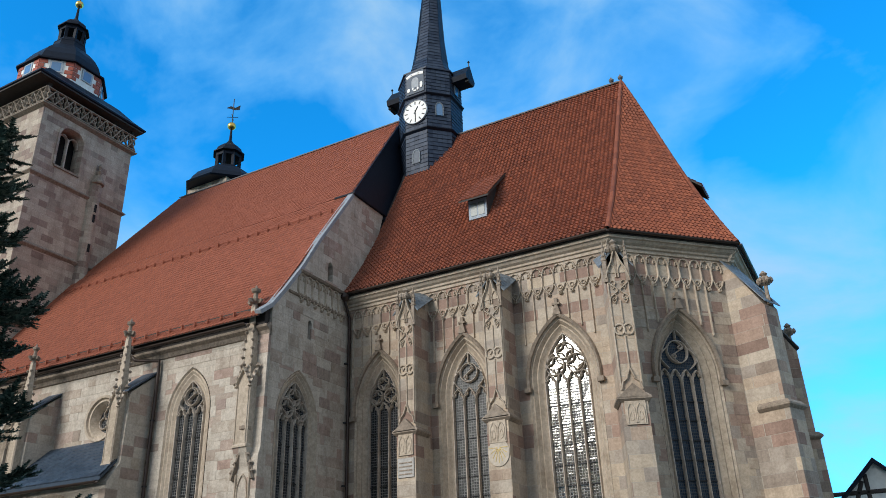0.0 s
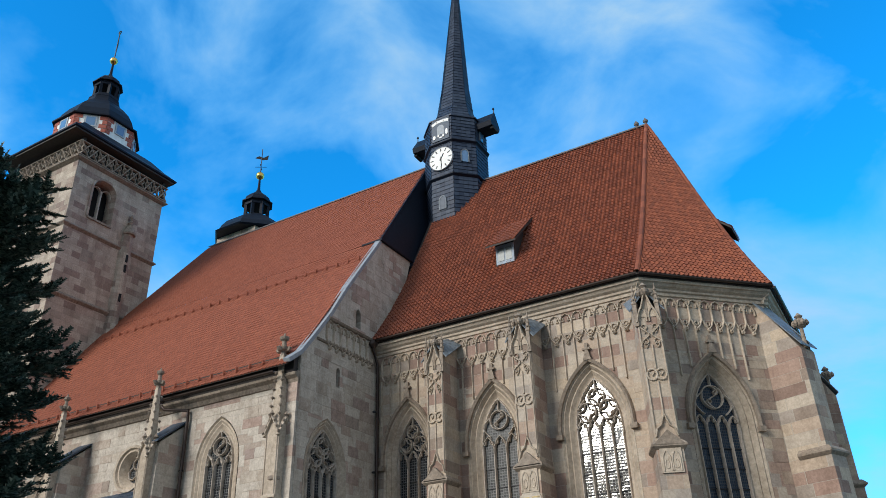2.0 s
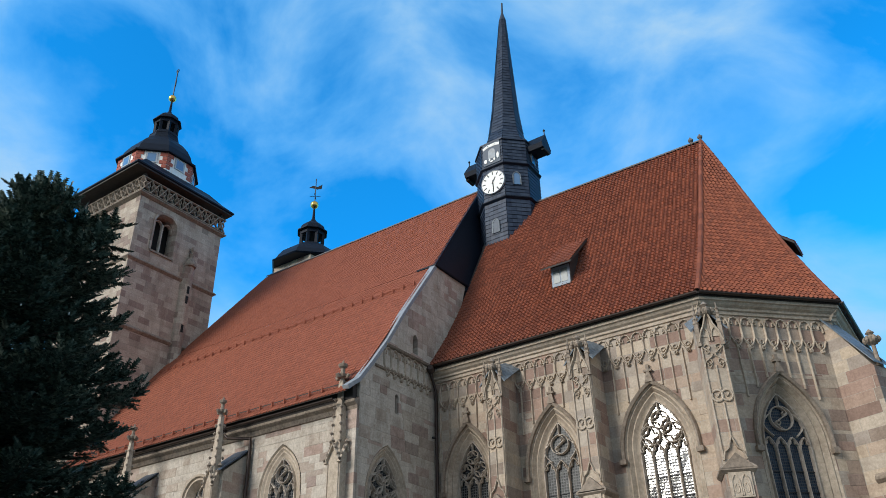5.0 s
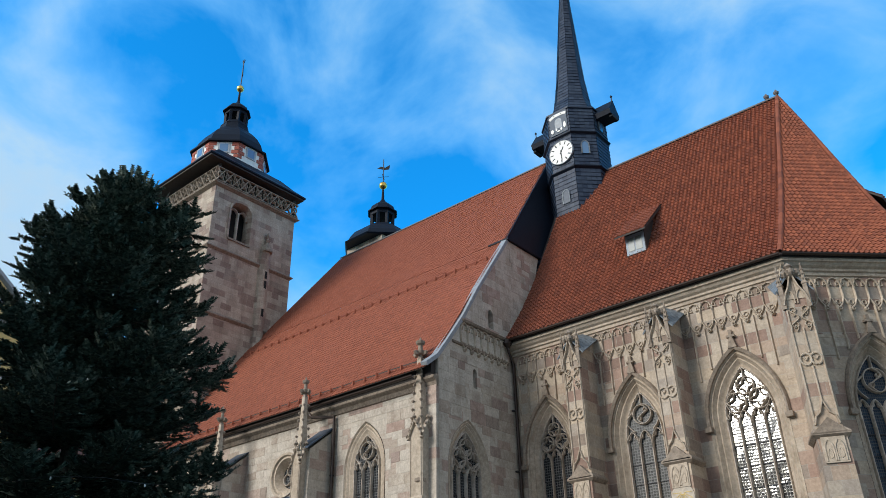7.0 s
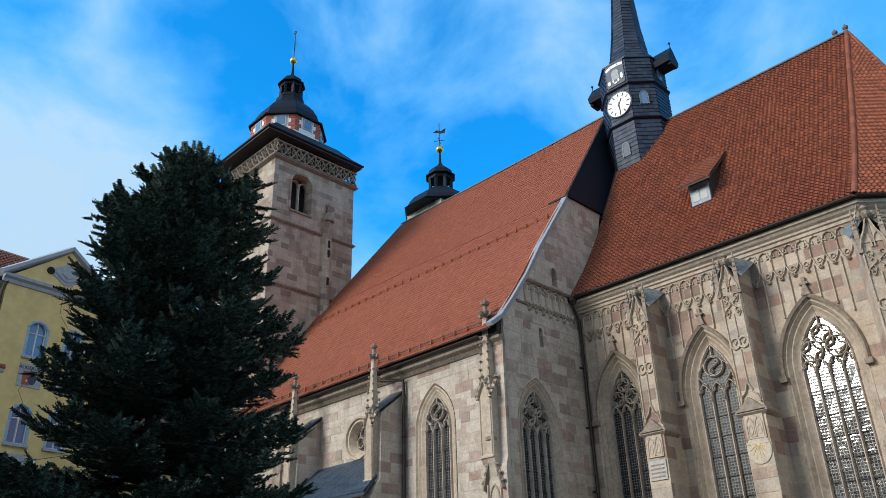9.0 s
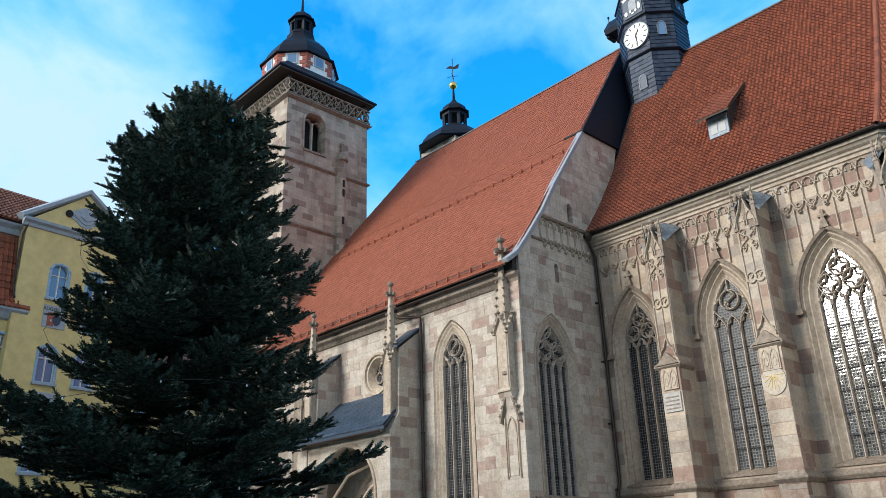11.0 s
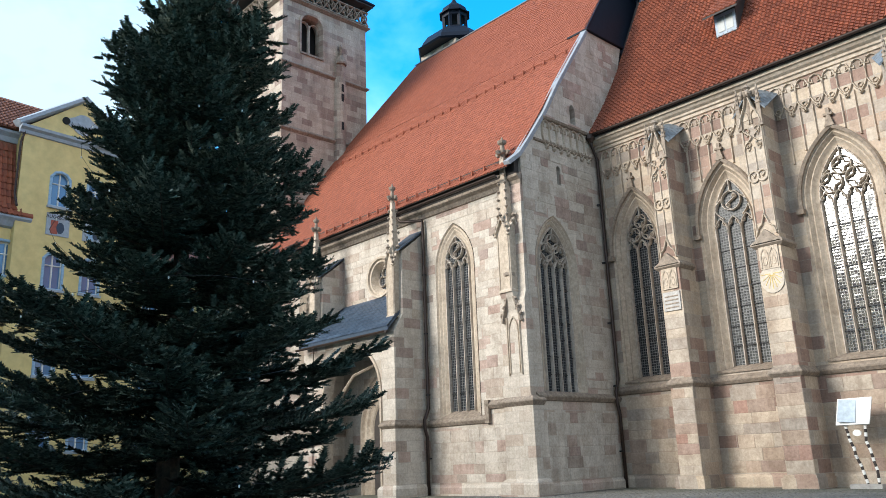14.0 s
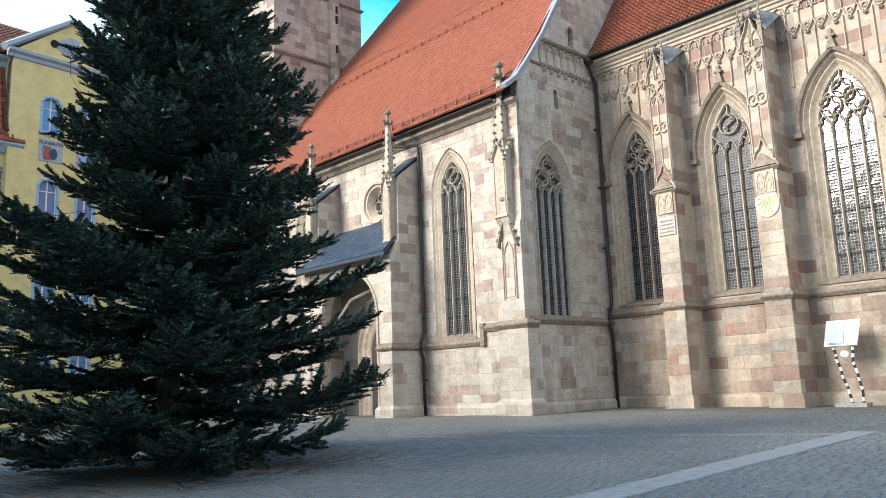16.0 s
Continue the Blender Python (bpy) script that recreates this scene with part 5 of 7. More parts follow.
downpipe([(0.14, -0.46, 12.5), (0.14, -0.42, 12.3), (0.13, -0.12, 11.8), (0.13, -0.12, 3.6), (0.13, -0.30, 3.2), (0.13, -0.30, 2.8), (0.13, -0.20, 2.4), (0.13, -0.20, -0.05)], "dark brown metal downpipe on the sandstone wall")
downpipe([(-5.9, -5.05, 10.2), (-5.7, -4.95, 9.95), (-4.95, -4.53, 9.9), (-4.93, -4.53, 9.6), (-4.93, -4.53, 2.9), (-4.93, -4.72, 2.5), (-4.93, -4.72, 2.2), (-4.93, -4.62, 1.9), (-4.93, -4.62, -0.05)], "dark brown metal downpipe beside a buttress")

# ---- south-west tower ----
TX0, TX1, TY0, TY1 = -22.5, L_W, -3.55, 2.05
TCX, TCY = (TX0 + TX1) / 2, (TY0 + TY1) / 2
tower = group_thing("church_tower", (TCX, TCY, 0), "tall square sandstone tower with gallery and domed lantern", "tower")
F_TE = wall_frame((TX1, 0, 0), (0, 1, 0), (1, 0, 0))
F_TS = wall_frame((0, TY0, 0), (1, 0, 0), (0, -1, 0))
BE = dict(c=-1.75, hw=0.52, z0=23.1, sp=24.5, tip=25.2)
bh = lambda c: arch(c, 0.62, 22.95, 24.8, 25.28, 6, 0.1)
part("wall_east", pierced(F_TE, [(TY0, -0.4), (TY1, -0.4), (TY1, 26.0), (TY0, 26.0)], [bh(-1.68)], 0.8), M_TOWER, tower)
part("wall_south", pierced(F_TS, [(TX0, -0.4), (TX1 - .8, -0.4), (TX1 - .8, 26.0), (TX0, 26.0)], [bh(-19.4)], 0.8), M_TOWER, tower)
part("wall_north", G().box(TX0, TX1 - .1, TY1 - .8, TY1 - .01, -.4, 26.0), M_TOWER, tower)
part("wall_west", G().box(TX0, TX0 + .8, TY0 + .8, TY1 - .8, -.4, 26.0), M_TOWER, tower)
# black filler box gives the belfry openings their darkness by colour
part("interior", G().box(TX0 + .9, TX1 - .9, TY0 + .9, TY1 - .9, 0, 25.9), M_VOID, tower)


def belfry(F, c):
    w = group_thing("belfry_window", F(c, 23.1, 0), "", "")
    w.parent, w.matrix_parent_inverse = tower, Matrix.Translation(tower.location).inverted()
    part("jamb", moulding(F, [(arch(c, .62, 22.95, 24.8, 25.28, 6, .22), .0), (arch(c, .62, 22.95, 24.8, 25.28, 6, .20), .06), (arch(c, .62, 22.95, 24.8, 25.28, 6, .08), .04), (arch(c, .62, 22.95, 24.8, 25.28, 6, .0), -.25), (arch(c, .62, 22.95, 24.8, 25.28, 6, .0), -.5)]), M_TOWER, w)
    g = G()
    bar2(g, F, [(c, 22.95), (c, 24.9)], 0.13, -.45, -.28)
    for s in (-1, 1):
        bar2(g, F, arch(c + s * .31, .28, 24.6, 24.75, 25.08, 4), 0.06, -.45, -.28)
    part("mullion", g, M_TRACERY, w)
    part("sill", G().box(c - .75, c + .75, -.1, .08, 22.84, 22.95, lambda q: F(q[0], q[2], q[1])), M_LEDGE, w)


belfry(F_TE, -1.68)
belfry(F_TS, -19.4)
for z, e in ((22.0, .14), (18.2, .12), (14.2, .12), (25.95, .22)):
    part("string_course", G().loft([[(TX0 - k, TY0 - k, z + h), (TX1 + k, TY0 - k, z + h), (TX1 + k, TY1 + k, z + h), (TX0 - k, TY1 + k, z + h)] for k, h in ((.005, -.12), (e, 0), (e, .05), (.005, .18))]), M_LEDGE, tower)
# stair shaft on the east face
part("stair_shaft", G().loft([[(TX1 + .34 * math.cos(t), 0.15 + .34 * math.sin(t), z) for t in [-math.pi / 2 + math.pi * k / 6 for k in range(7)]] + [(TX1 - .2, .49, z), (TX1 - .2, -.19, z)] for z in (13.0, 22.9)] + [[(TX1 + .02 * math.cos(t), 0.15 + .05 * math.sin(t), 23.6) for t in [-math.pi / 2 + math.pi * k / 6 for k in range(7)]] + [(TX1 - .2, .2, 23.6), (TX1 - .2, .1, 23.6)]]), M_TOWER, tower)
part("shaft_finial", G().lathe(TX1 + .16, .15, [(.34, 22.9), (.36, 23.0), (.1, 23.5), (.16, 23.7), (.05, 23.8), (.12, 24.0), (.02, 24.2)], 8), M_CARVE_DARK, tower)
# slits are black boxes on the shaft, their shade painted
for z in (18.9, 20.6, 21.2, 16.8):
    part("slit", G().box(TX1 + .30, TX1 + .345, .08, .22, z, z + .45), M_VOID, tower)
TCX, TCY = -19.85, -0.98
# gallery parapet with pierced tracery
ZG = 26.12
def lattice(g, F, a0, a1, z0, h):
    n = max(3, round((a1 - a0) / (h * 0.62)))
    p = (a1 - a0) / n
    for i in range(n):
        a = a0 + i * p
        bar2(g, F, [(a, z0), (a + p * .5, z0 + h * .5), (a + p, z0 + h)], 0.07, -.06, .06)
        bar2(g, F, [(a + p, z0), (a + p * .5, z0 + h * .5), (a, z0 + h)], 0.07, -.06, .06)
        q = circle(a + p * .5, z0 + h * .5, h * .24, 8)
        bar2(g, F, q + q[:1], 0.05, -.05, .05)
    bar2(g, F, [(a0, z0), (a1, z0)], .09, -.07, .07)
    bar2(g, F, [(a0, z0 + h), (a1, z0 + h)], .09, -.07, .07)


for F, a0, a1 in ((F_TE, TY0 - .1, TY1 + .1), (F_TS, TX0 - .1, TX1 + .1)):
    g = G()
    lattice(g, lambda a, b, d=0.0, F=F: F(a, b, d + .1), a0, a1, ZG, .86)
    part("gallery_parapet", g, M_CARVE_DARK, tower, "pierced stone tracery parapet")
for x in (TX0 + .1, TX1 - .1):
    for y in (TY0 + .1, TY1 - .1):
        part("gallery_post", G().box(x - .09, x + .09, y - .09, y + .09, 26.1, 27.6), M_WOOD_DARK, tower)
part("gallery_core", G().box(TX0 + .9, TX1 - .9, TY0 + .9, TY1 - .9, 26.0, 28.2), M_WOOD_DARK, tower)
sq = lambda h, z: [(TCX + a * h, TCY + b * h, z) for a, b in ((-1, -1), (1, -1), (1, 1), (-1, 1))]
part("roof", G().loft([sq(3.36, 27.42), sq(3.44, 27.46), sq(3.44, 27.55), sq(2.9, 28.05), sq(2.3, 28.75), sq(2.0, 29.0)]), M_SHEET, tower, "dark sheet roof flaring over the gallery")
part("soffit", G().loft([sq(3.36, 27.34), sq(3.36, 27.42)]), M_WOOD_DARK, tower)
oc = math.pi / 8
part("drum", G().lathe(TCX, TCY, [(2.30, 28.2), (2.30, 30.25)], 8, oc), M_WHITE, tower, "white rendered drum with red rustication")
ap = 2.30 * math.cos(math.pi / 8)
for k in range(8):
    an = k * math.pi / 4
    Fk = wall_frame((TCX + ap * math.cos(an), TCY + ap * math.sin(an), 0), (-math.sin(an), math.cos(an), 0), (math.cos(an), math.sin(an), 0))
    g = G()
    for j in range(4):
        w = .42 if j % 2 else .26
        for s in (-1, 1):
            a0, a1 = sorted((s * .88, s * (.88 - w)))
            part("corner_block", G().box(a0, a1, 0.0, .03, 29.0 + j * .28, 29.24 + j * .28, lambda q: Fk(q[0], q[2], q[1])), M_RED, tower, "red painted corner block")
    part("window_frame", G().box(-.34, .34, 0, .05, 29.3, 30.02, lambda q: Fk(q[0], q[2], q[1])), M_GREYTRIM, tower)
    part("pane", G().box(-.24, .24, .05, .056, 29.38, 29.94, lambda q: Fk(q[0], q[2], q[1])), M_PANE, tower)
part("dome", G().lathe(TCX, TCY, [(2.50, 30.10), (2.50, 30.20), (2.25, 30.36), (2.08, 30.85), (1.78, 31.38), (1.38, 31.86), (1.02, 32.2), (.95, 32.4), (.9, 32.7)], 8, oc), M_SHEET, tower, "octagonal slate dome")


def lantern(parent, x, y, z, s, ball_z, tip_z):
    part("lantern_base", G().lathe(x, y, [(1.0 * s, z), (.86 * s, z + .12 * s), (.80 * s, z + .35 * s)], 8, oc), M_SHEET, parent)
    for k in range(8):
        an = oc + k * math.pi / 4
        part("lantern_post", G().lathe(x + .70 * s * math.cos(an), y + .70 * s * math.sin(an), [(.12 * s, z + .3 * s), (.12 * s, z + 1.35 * s)], 4, an), M_SHEET, parent)
    part("lantern_arches", G().lathe(x, y, [(.78 * s, z + 1.08 * s), (.80 * s, z + 1.1 * s), (.80 * s, z + 1.35 * s)], 8, oc), M_SHEET, parent)
    part("lantern_dome", G().lathe(x, y, [(.98 * s, z + 1.33 * s), (.98 * s, z + 1.40 * s), (.82 * s, z + 1.5 * s), (.74 * s, z + 1.75 * s), (.5 * s, z + 2.0 * s), (.25 * s, z + 2.15 * s), (.1 * s, z + 2.45 * s), (.05 * s, ball_z)], 8, oc), M_SHEET, parent)
    part("ball", G().lathe(x, y, [(.26 * s * math.sin(t) + .004, ball_z - .26 * s * math.cos(t)) for t in [math.pi * k / 8 for k in range(9)]], 14), M_GOLD, parent, "gilded ball", smooth=True)
    part("vane_rod", G().tube([(x, y, ball_z), (x, y, tip_z)], .035, 5), M_IRON, parent)


lantern(tower, TCX, TCY, 32.62, 0.93, 36.0, 38.4)
g = G().tube([(TCX, TCY, 36.8), (TCX - .25, TCY + .2, 37.5), (TCX, TCY, 38.0)], .03, 4)
g.tube([(TCX + .12 * math.cos(t), TCY, 38.4 + .12 * math.sin(t)) for t in [2 * math.pi * k / 10 for k in range(11)]], .03, 4)
part("vane", g, M_IRON, tower)

# ---- north-west turret behind the nave ridge ----
cup = group_thing("church_turret", (-19.9, 12.6, 0), "low domed turret with open lantern and gilded ball", "turret")
part("shaft", G().box(-21.7, -18.1, 10.8, 14.4, 0, 29.35), M_TOWER, cup)
part("dome", G().lathe(-19.9, 12.6, [(2.8, 29.2), (2.9, 29.3), (2.68, 29.42), (2.5, 29.8), (2.15, 30.3), (1.6, 30.72), (1.1, 30.95)], 8, oc), M_SHEET, cup, "slate dome")
lantern(cup, -19.9, 12.6, 30.75, 1.2, 34.95, 37.4)
for an in (0.6, 0.6 + math.pi / 2):
    part("vane_arm", G().tube([(-19.9 - .42 * math.cos(an), 12.6 - .42 * math.sin(an), 35.75), (-19.9 + .42 * math.cos(an), 12.6 + .42 * math.sin(an), 35.75)], .025, 4), M_IRON, cup)
g = G().prism([(-.5, 36.55), (-.2, 36.75), (.15, 36.62), (.5, 36.85), (.45, 36.45), (.1, 36.4), (-.2, 36.5)], lambda a, b, d: (-19.9 + a * .8, 12.6 + a * .6 + d, b), -.015, .015)
part("weather_vane", g, M_IRON, cup)

# ---- clock turret with spire over the choir ----
SX, SY = 0.62, AX
spire = group_thing("ridge_turret", (SX, SY, 22), "octagonal slate ridge turret with clock and needle spire", "spire")
RS = 1.60
st = part("body", G().lathe(SX, SY, [(RS, 18.6), (RS * .99, 22.75), (RS * 1.0, 26.35)], 8, oc), M_SLATE, spire)


def lean(g):
    """The needle leans a little to the east."""
    g.v = [(x + max(0.0, z - 26.4) * 0.042, y, z) for x, y, z in g.v]
    return g


def slates_round(z0, z1, r0, r1, rows, per):
    g = G()
    rnd = random.Random(11)
    for r in range(rows):
        za, zb = z0 + (z1 - z0) * r / rows, z0 + (z1 - z0) * (r + 1) / rows
        ra, rb = r0 + (r1 - r0) * r / rows, r0 + (r1 - r0) * (r + 1) / rows
        for k in range(8):
            a, b = oc + k * math.pi / 4, oc + (k + 1) * math.pi / 4
            pa, pb = Vector((math.cos(a), math.sin(a), 0)), Vector((math.cos(b), math.sin(b), 0))
            n = ((pa + pb) / 2).normalized()
            m = max(2, round(per * ra / RS))
            sh = 0.5 * (r % 2)
            for i in range(m):
                t0, t1 = (i) / m + .004, (i + 1) / m - .004
                j = rnd.uniform(.012, .028)
                q = []
                for z, rr, e in ((za, ra, j + .012), (zb + .02, rb, .006)):
                    for t in (t0, t1):
                        p = pa.lerp(pb, t) * rr + n * e
                        q.append((SX + p.x, SY + p.y, z))
                lip = [(SX + (pa.lerp(pb, t) * ra).x, SY + (pa.lerp(pb, t) * ra).y, za) for t in (t0, t1)]
                g.add(q + lip, [(0, 1, 3, 2), (4, 5, 1, 0)])
    return g


part("slate_cladding", slates_round(18.6, 22.7, RS, RS, 18, 5), M_SLATE, st, kind="stuff")
part("slate_cladding", slates_round(22.9, 26.3, RS, RS, 17, 5), M_SLATE, st, kind="stuff")
for z in (22.78, 24.80):
    part("band", G().lathe(SX, SY, [(RS * 1.0, z - .1), (RS * 1.08, z), (RS * 1.08, z + .04), (RS * 1.0, z + .14)], 8, oc), M_SHEET, spire)
sp = part("spire", lean(G().lathe(SX, SY, [(RS * 1.05, 26.32), (RS * 1.05, 26.40), (RS * .78, 26.6), (RS * .60, 27.5), (RS * .46, 29.2), (RS * .11, 36.2), (.06, 36.7), (.05, 37.5)], 8, oc)), M_SLATE, spire, "needle spire hung with slates")
part("slate_cladding", lean(slates_round(26.65, 27.5, RS * .78, RS * .60, 4, 4)), M_SLATE, sp, kind="stuff")
part("slate_cladding", lean(slates_round(27.5, 29.2, RS * .60, RS * .46, 8, 4)), M_SLATE, sp, kind="stuff")
part("slate_cladding", lean(slates_round(29.2, 36.2, RS * .46, RS * .11, 34, 3)), M_SLATE, sp, kind="stuff")
APS = RS * math.cos(math.pi / 8)
F_C = wall_frame((SX, SY - APS - .03, 0), (1, 0, 0), (0, -1, 0))
clock = part("clock_face", G().add([F_C(a, b, .07) for a, b in circle(0, 23.85, .66, 32)] + [F_C(a, b, 0) for a, b in circle(0, 23.85, .66, 32)], [tuple(range(32))] + [(i, (i + 1) % 32, 32 + (i + 1) % 32, 32 + i) for i in range(32)]), M_WHITE, spire, "white round clock face")
for k in range(12):
    an = k * math.pi / 6
    part("hour_mark", bar2(G(), F_C, [(math.sin(an) * .44, 23.85 + math.cos(an) * .44), (math.sin(an) * .59, 23.85 + math.cos(an) * .59)], .06, .068, .078), M_BLACK, clock)
for an, ln, w in ((0.52, .30, .05), (3.1, .46, .04)):
    part("pointer", bar2(G(), F_C, [(-math.sin(an) * .1, 23.85 - math.cos(an) * .1), (math.sin(an) * ln, 23.85 + math.cos(an) * ln)], w, .08, .095), M_IRON, clock)
g = G()
q = circle(0, 23.85, .66, 32)
bar2(g, F_C, q + q[:1], .05, .0, .09)
part("clock_rim", g, M_LEAD, clock)
# panel over the clock with a small arch and white figures kept as plain shapes
part("panel", G().box(-.50, .50, 0, .03, 25.0, 26.35, lambda q: F_C(q[0], q[2], q[1])), M_SLATE_PORCH, spire)
g = G()
bar2(g, F_C, [(-.46, 26.05), (-.2, 26.16), (.2, 26.16), (.46, 26.1)], .16, .03, .05)
for a, z, w, h in ((-.36, 25.12, .18, .26), (.36, 25.2, .16, .4), (0, 25.1, .2, .1), (-.12, 25.2, .1, .16), (.16, 25.14, .12, .18)):
    part("painted_shape", G().loft([[F_C(a + w * .5 * math.cos(t), z + h * (.5 + .5 * math.sin(t)), d) for t in [2 * math.pi * k / 7 for k in range(7)]] for d in (.03, .06)]), M_WHITE, spire)
part("painted_ribbon", g, M_WHITE, spire, "white painted ribbon")
part("niche", G().add([F_C(a, b, .036) for a, b in arch(0, .2, 25.35, 25.75, 25.95, 5)], [tuple(range(len(arch(0, .2, 0, 1, 2, 5))))]), M_LEAD, spire)


def lucarne(F, z, mat, name="small_window"):
    g = moulding(F, [(arch(0, .16, z, z + .5, z + .72, 5, .05), 0.0), (arch(0, .16, z, z + .5, z + .72, 5, .05), .06), (arch(0, .16, z, z + .5, z + .72, 5), .05)])
    w = part(name, g, M_CAP, spire)
    part("pane", G().add([F(a, b, .035) for a, b in arch(0, .16, z, z + .5, z + .72, 5)], [tuple(range(len(arch(0, .16, 0, 1, 2, 5))))]), mat, w)


lucarne(F_C, 20.95, M_SLATE_PORCH)
for an, z in ((-math.pi / 4, 23.55), (0, 25.2)):
    F = wall_frame((SX + (APS + .03) * math.cos(an), SY + (APS + .03) * math.sin(an), 0), (-math.sin(an), math.cos(an), 0), (math.cos(an), math.sin(an), 0))
    lucarne(F, z, M_PANE)
for sgn in (1, -1):
    g = G().loft([[(SX + sgn * x, SY + a, z) for a, z in ((-.42, 25.75), (-.5, 26.0), (0, 26.75), (.5, 26.0), (.42, 25.75))] for x in (1.2, 2.35)])
    d = part("hoist_dormer", g, M_SHEET, spire, "small gabled dormer jutting from the turret")
    part("opening", G().box(SX + sgn * 2.28 - .08, SX + sgn * 2.28 + .08, SY - .3, SY + .3, 25.62, 25.78), M_VOID, d)
    part("knob", G().lathe(SX + sgn * 2.3, SY, [(.03, 26.7), (.03, 26.95), (.07, 27.0), (.01, 27.1)], 6), M_IRON, d)


# ---- fir tree ----
CROWN = [(0.0, 3.3), (0.65, 3.7), (1.85, 3.85), (2.9, 3.6), (3.9, 3.1), (4.8, 2.6), (5.9, 2.3), (6.8, 2.1), (7.9, 1.85), (9.0, 1.48), (9.7, 1.0), (10.1, 0.55), (10.6, 0.12)]


def crown_radius(z):
    for (z0, r0), (z1, r1) in zip(CROWN, CROWN[1:]):
        if z <= z1:
            return r0 + (r1 - r0) * (z - z0) / (z1 - z0)
    return CROWN[-1][1]


def fir(x0, y0, height, seed, label):
    rnd = random.Random(seed)
    rs = np.random.RandomState(seed)
    z0 = ground_z(x0, y0)
    t = group_thing("fir_tree", (x0, y0, z0), label, "tree")
    lean = .013
    path = [(x0 + .05 * math.sin(k * 1.3) + lean * height * k / 10, y0 + .05 * math.cos(k * 1.7) + lean * height * k / 10, z0 - .1 + height * k / 10) for k in range(11)]
    part("trunk", G().tube(path, [.21 * (1 - k / 10.4) ** .8 + .008 for k in range(11)], 9), M_BARK, t)
    # one shoot along x: needles combed to both sides and a few upright
    sv, sf = [], []
    n = 5
    for i in range(n):
        a = i / n
        for s, up in ((-1, .03), (1, .03)) + (((0, .22),) if i % 2 else ()):
            w = .35 * (1 - a * .5)
            k = len(sv)
            sv += [(a - .06, 0, 0), (a + .24, 0, 0), (a + .27, s * w, up * (1 - a * .4))]
            sf.append((k, k + 1, k + 2))
    k = len(sv)
    sv += [(0, .03, .01), (0, -.03, .01), (1.06, 0, .02)]
    sf.append((k, k + 1, k + 2))
    sv, sf = np.array(sv), np.array(sf)
    mats = []
    UP = Vector((0, 0, 1))

    def fan(p, ln, dens, tilt):
        """A flat, tapering fan of side shoots along one bough."""
        m = len(p) - 1
        d = max(.08, .12 * ln)
        while d < ln:
            q = d / ln
            i = min(int(q * m), m - 1)
            c = p[i].lerp(p[i + 1], q * m - i)
            ax = (p[i + 1] - p[i]).normalized()
            side = (UP.cross(ax).normalized() + UP * tilt).normalized()
            mats.append((c, ax + UP * rnd.uniform(-.05, .3), rnd.uniform(.17, .23), rnd.uniform(-.4, .4)))
            tl = min(1.0, .36 + .36 * (ln - d)) * rnd.uniform(.65, 1.1) * (.45 + .55 * min(1, q * 2.2)) * min(1, .4 + .4 * ln)
            for s in (-1, 1):
                dirn = (ax * rnd.uniform(.45, .9) + side * s * rnd.uniform(.7, 1.0) + UP * rnd.uniform(-.20, .38)).normalized()
                out = UP.cross(dirn).normalized()
                e = .03
                while e < tl:
                    o = c + dirn * e + UP * (-.10 * e + .16 * e * e)
                    mats.append((o, dirn + UP * (.08 + .25 * e), rnd.uniform(.18, .25), rnd.uniform(-.45, .45)))
                    for s2 in (-1, 1):
                        if rnd.random() < dens:
                            d2 = (dirn * .8 + out * s2 * rnd.uniform(.6, .9) + UP * rnd.uniform(-.15, .2)).normalized()
                            mats.append((o, d2, min(.26, .12 + .3 * (tl - e)) * rnd.uniform(.85, 1.1), rnd.uniform(-.5, .5)))
                    e += .14
                mats.append((c + dirn * tl * .96, dirn + UP * rnd.uniform(.1, .6), rnd.uniform(.15, .2), 0))
            if rnd.random() < .8:
                mats.append((c, ax * .7 + UP * rnd.uniform(.5, .9) + side * rnd.uniform(-.4, .4), rnd.uniform(.12, .18), 0))
            d += .125

    z = .62
    while z < height - .12:
        f = z / height
        nb = 6
        ph = rnd.uniform(0, 6.3)
        for b in range(nb * 2):
            main = b % 2 == 0
            if rnd.random() < (.05 if main else .58):
                continue
            an = ph + math.pi * (b + rnd.uniform(-.35, .35)) / nb
            up_tip = .06 + .26 * f * f
            droop = .38 * (1 - f) ** 1.3
            ln = crown_radius(z + .4 * f) * (rnd.uniform(.76, 1.06) if main else rnd.uniform(.45, .80))
            if f < .22 and rnd.random() < .15:
                ln *= 1.08
            if .4 < f < .74:
                ln *= 1 - .24 * max(0.0, math.cos(an + 2.33))
            m = 7
            pts = []
            zb = z + rnd.uniform(-.16, .16)
            for i in range(m + 1):
                q = i / m
                zz = zb + ln * (up_tip * q * 1.1 - droop * q + .30 * (1 - f * .5) * q ** 2.6)
                wob = .05 * ln * math.sin(q * 3 + b)
                pts.append(Vector((x0 + lean * zb + ln * q * math.cos(an) - wob * math.sin(an), y0 + lean * zb + ln * q * math.sin(an) + wob * math.cos(an), z0 + zz)))
            for p in pts:
                p.z = max(p.z, ground_z(p.x, p.y) + .26)
            part("limb", G().tube(pts, [.034 * (1 - f * .6) * (1 - .85 * i / m) + .004 for i in range(m + 1)], 5, False), M_BARK, t)
            fan(pts, ln, .85 if main else .6, rnd.uniform(-.35, .35))
            for j in range(5):
                mats.append((pts[-1], (pts[-1] - pts[-2]).normalized() + Vector((rnd.uniform(-.6, .6), rnd.uniform(-.6, .6), .05 + .16 * j)), rnd.uniform(.17, .24), rnd.uniform(-.6, .6)))
        z += .53 - .17 * f
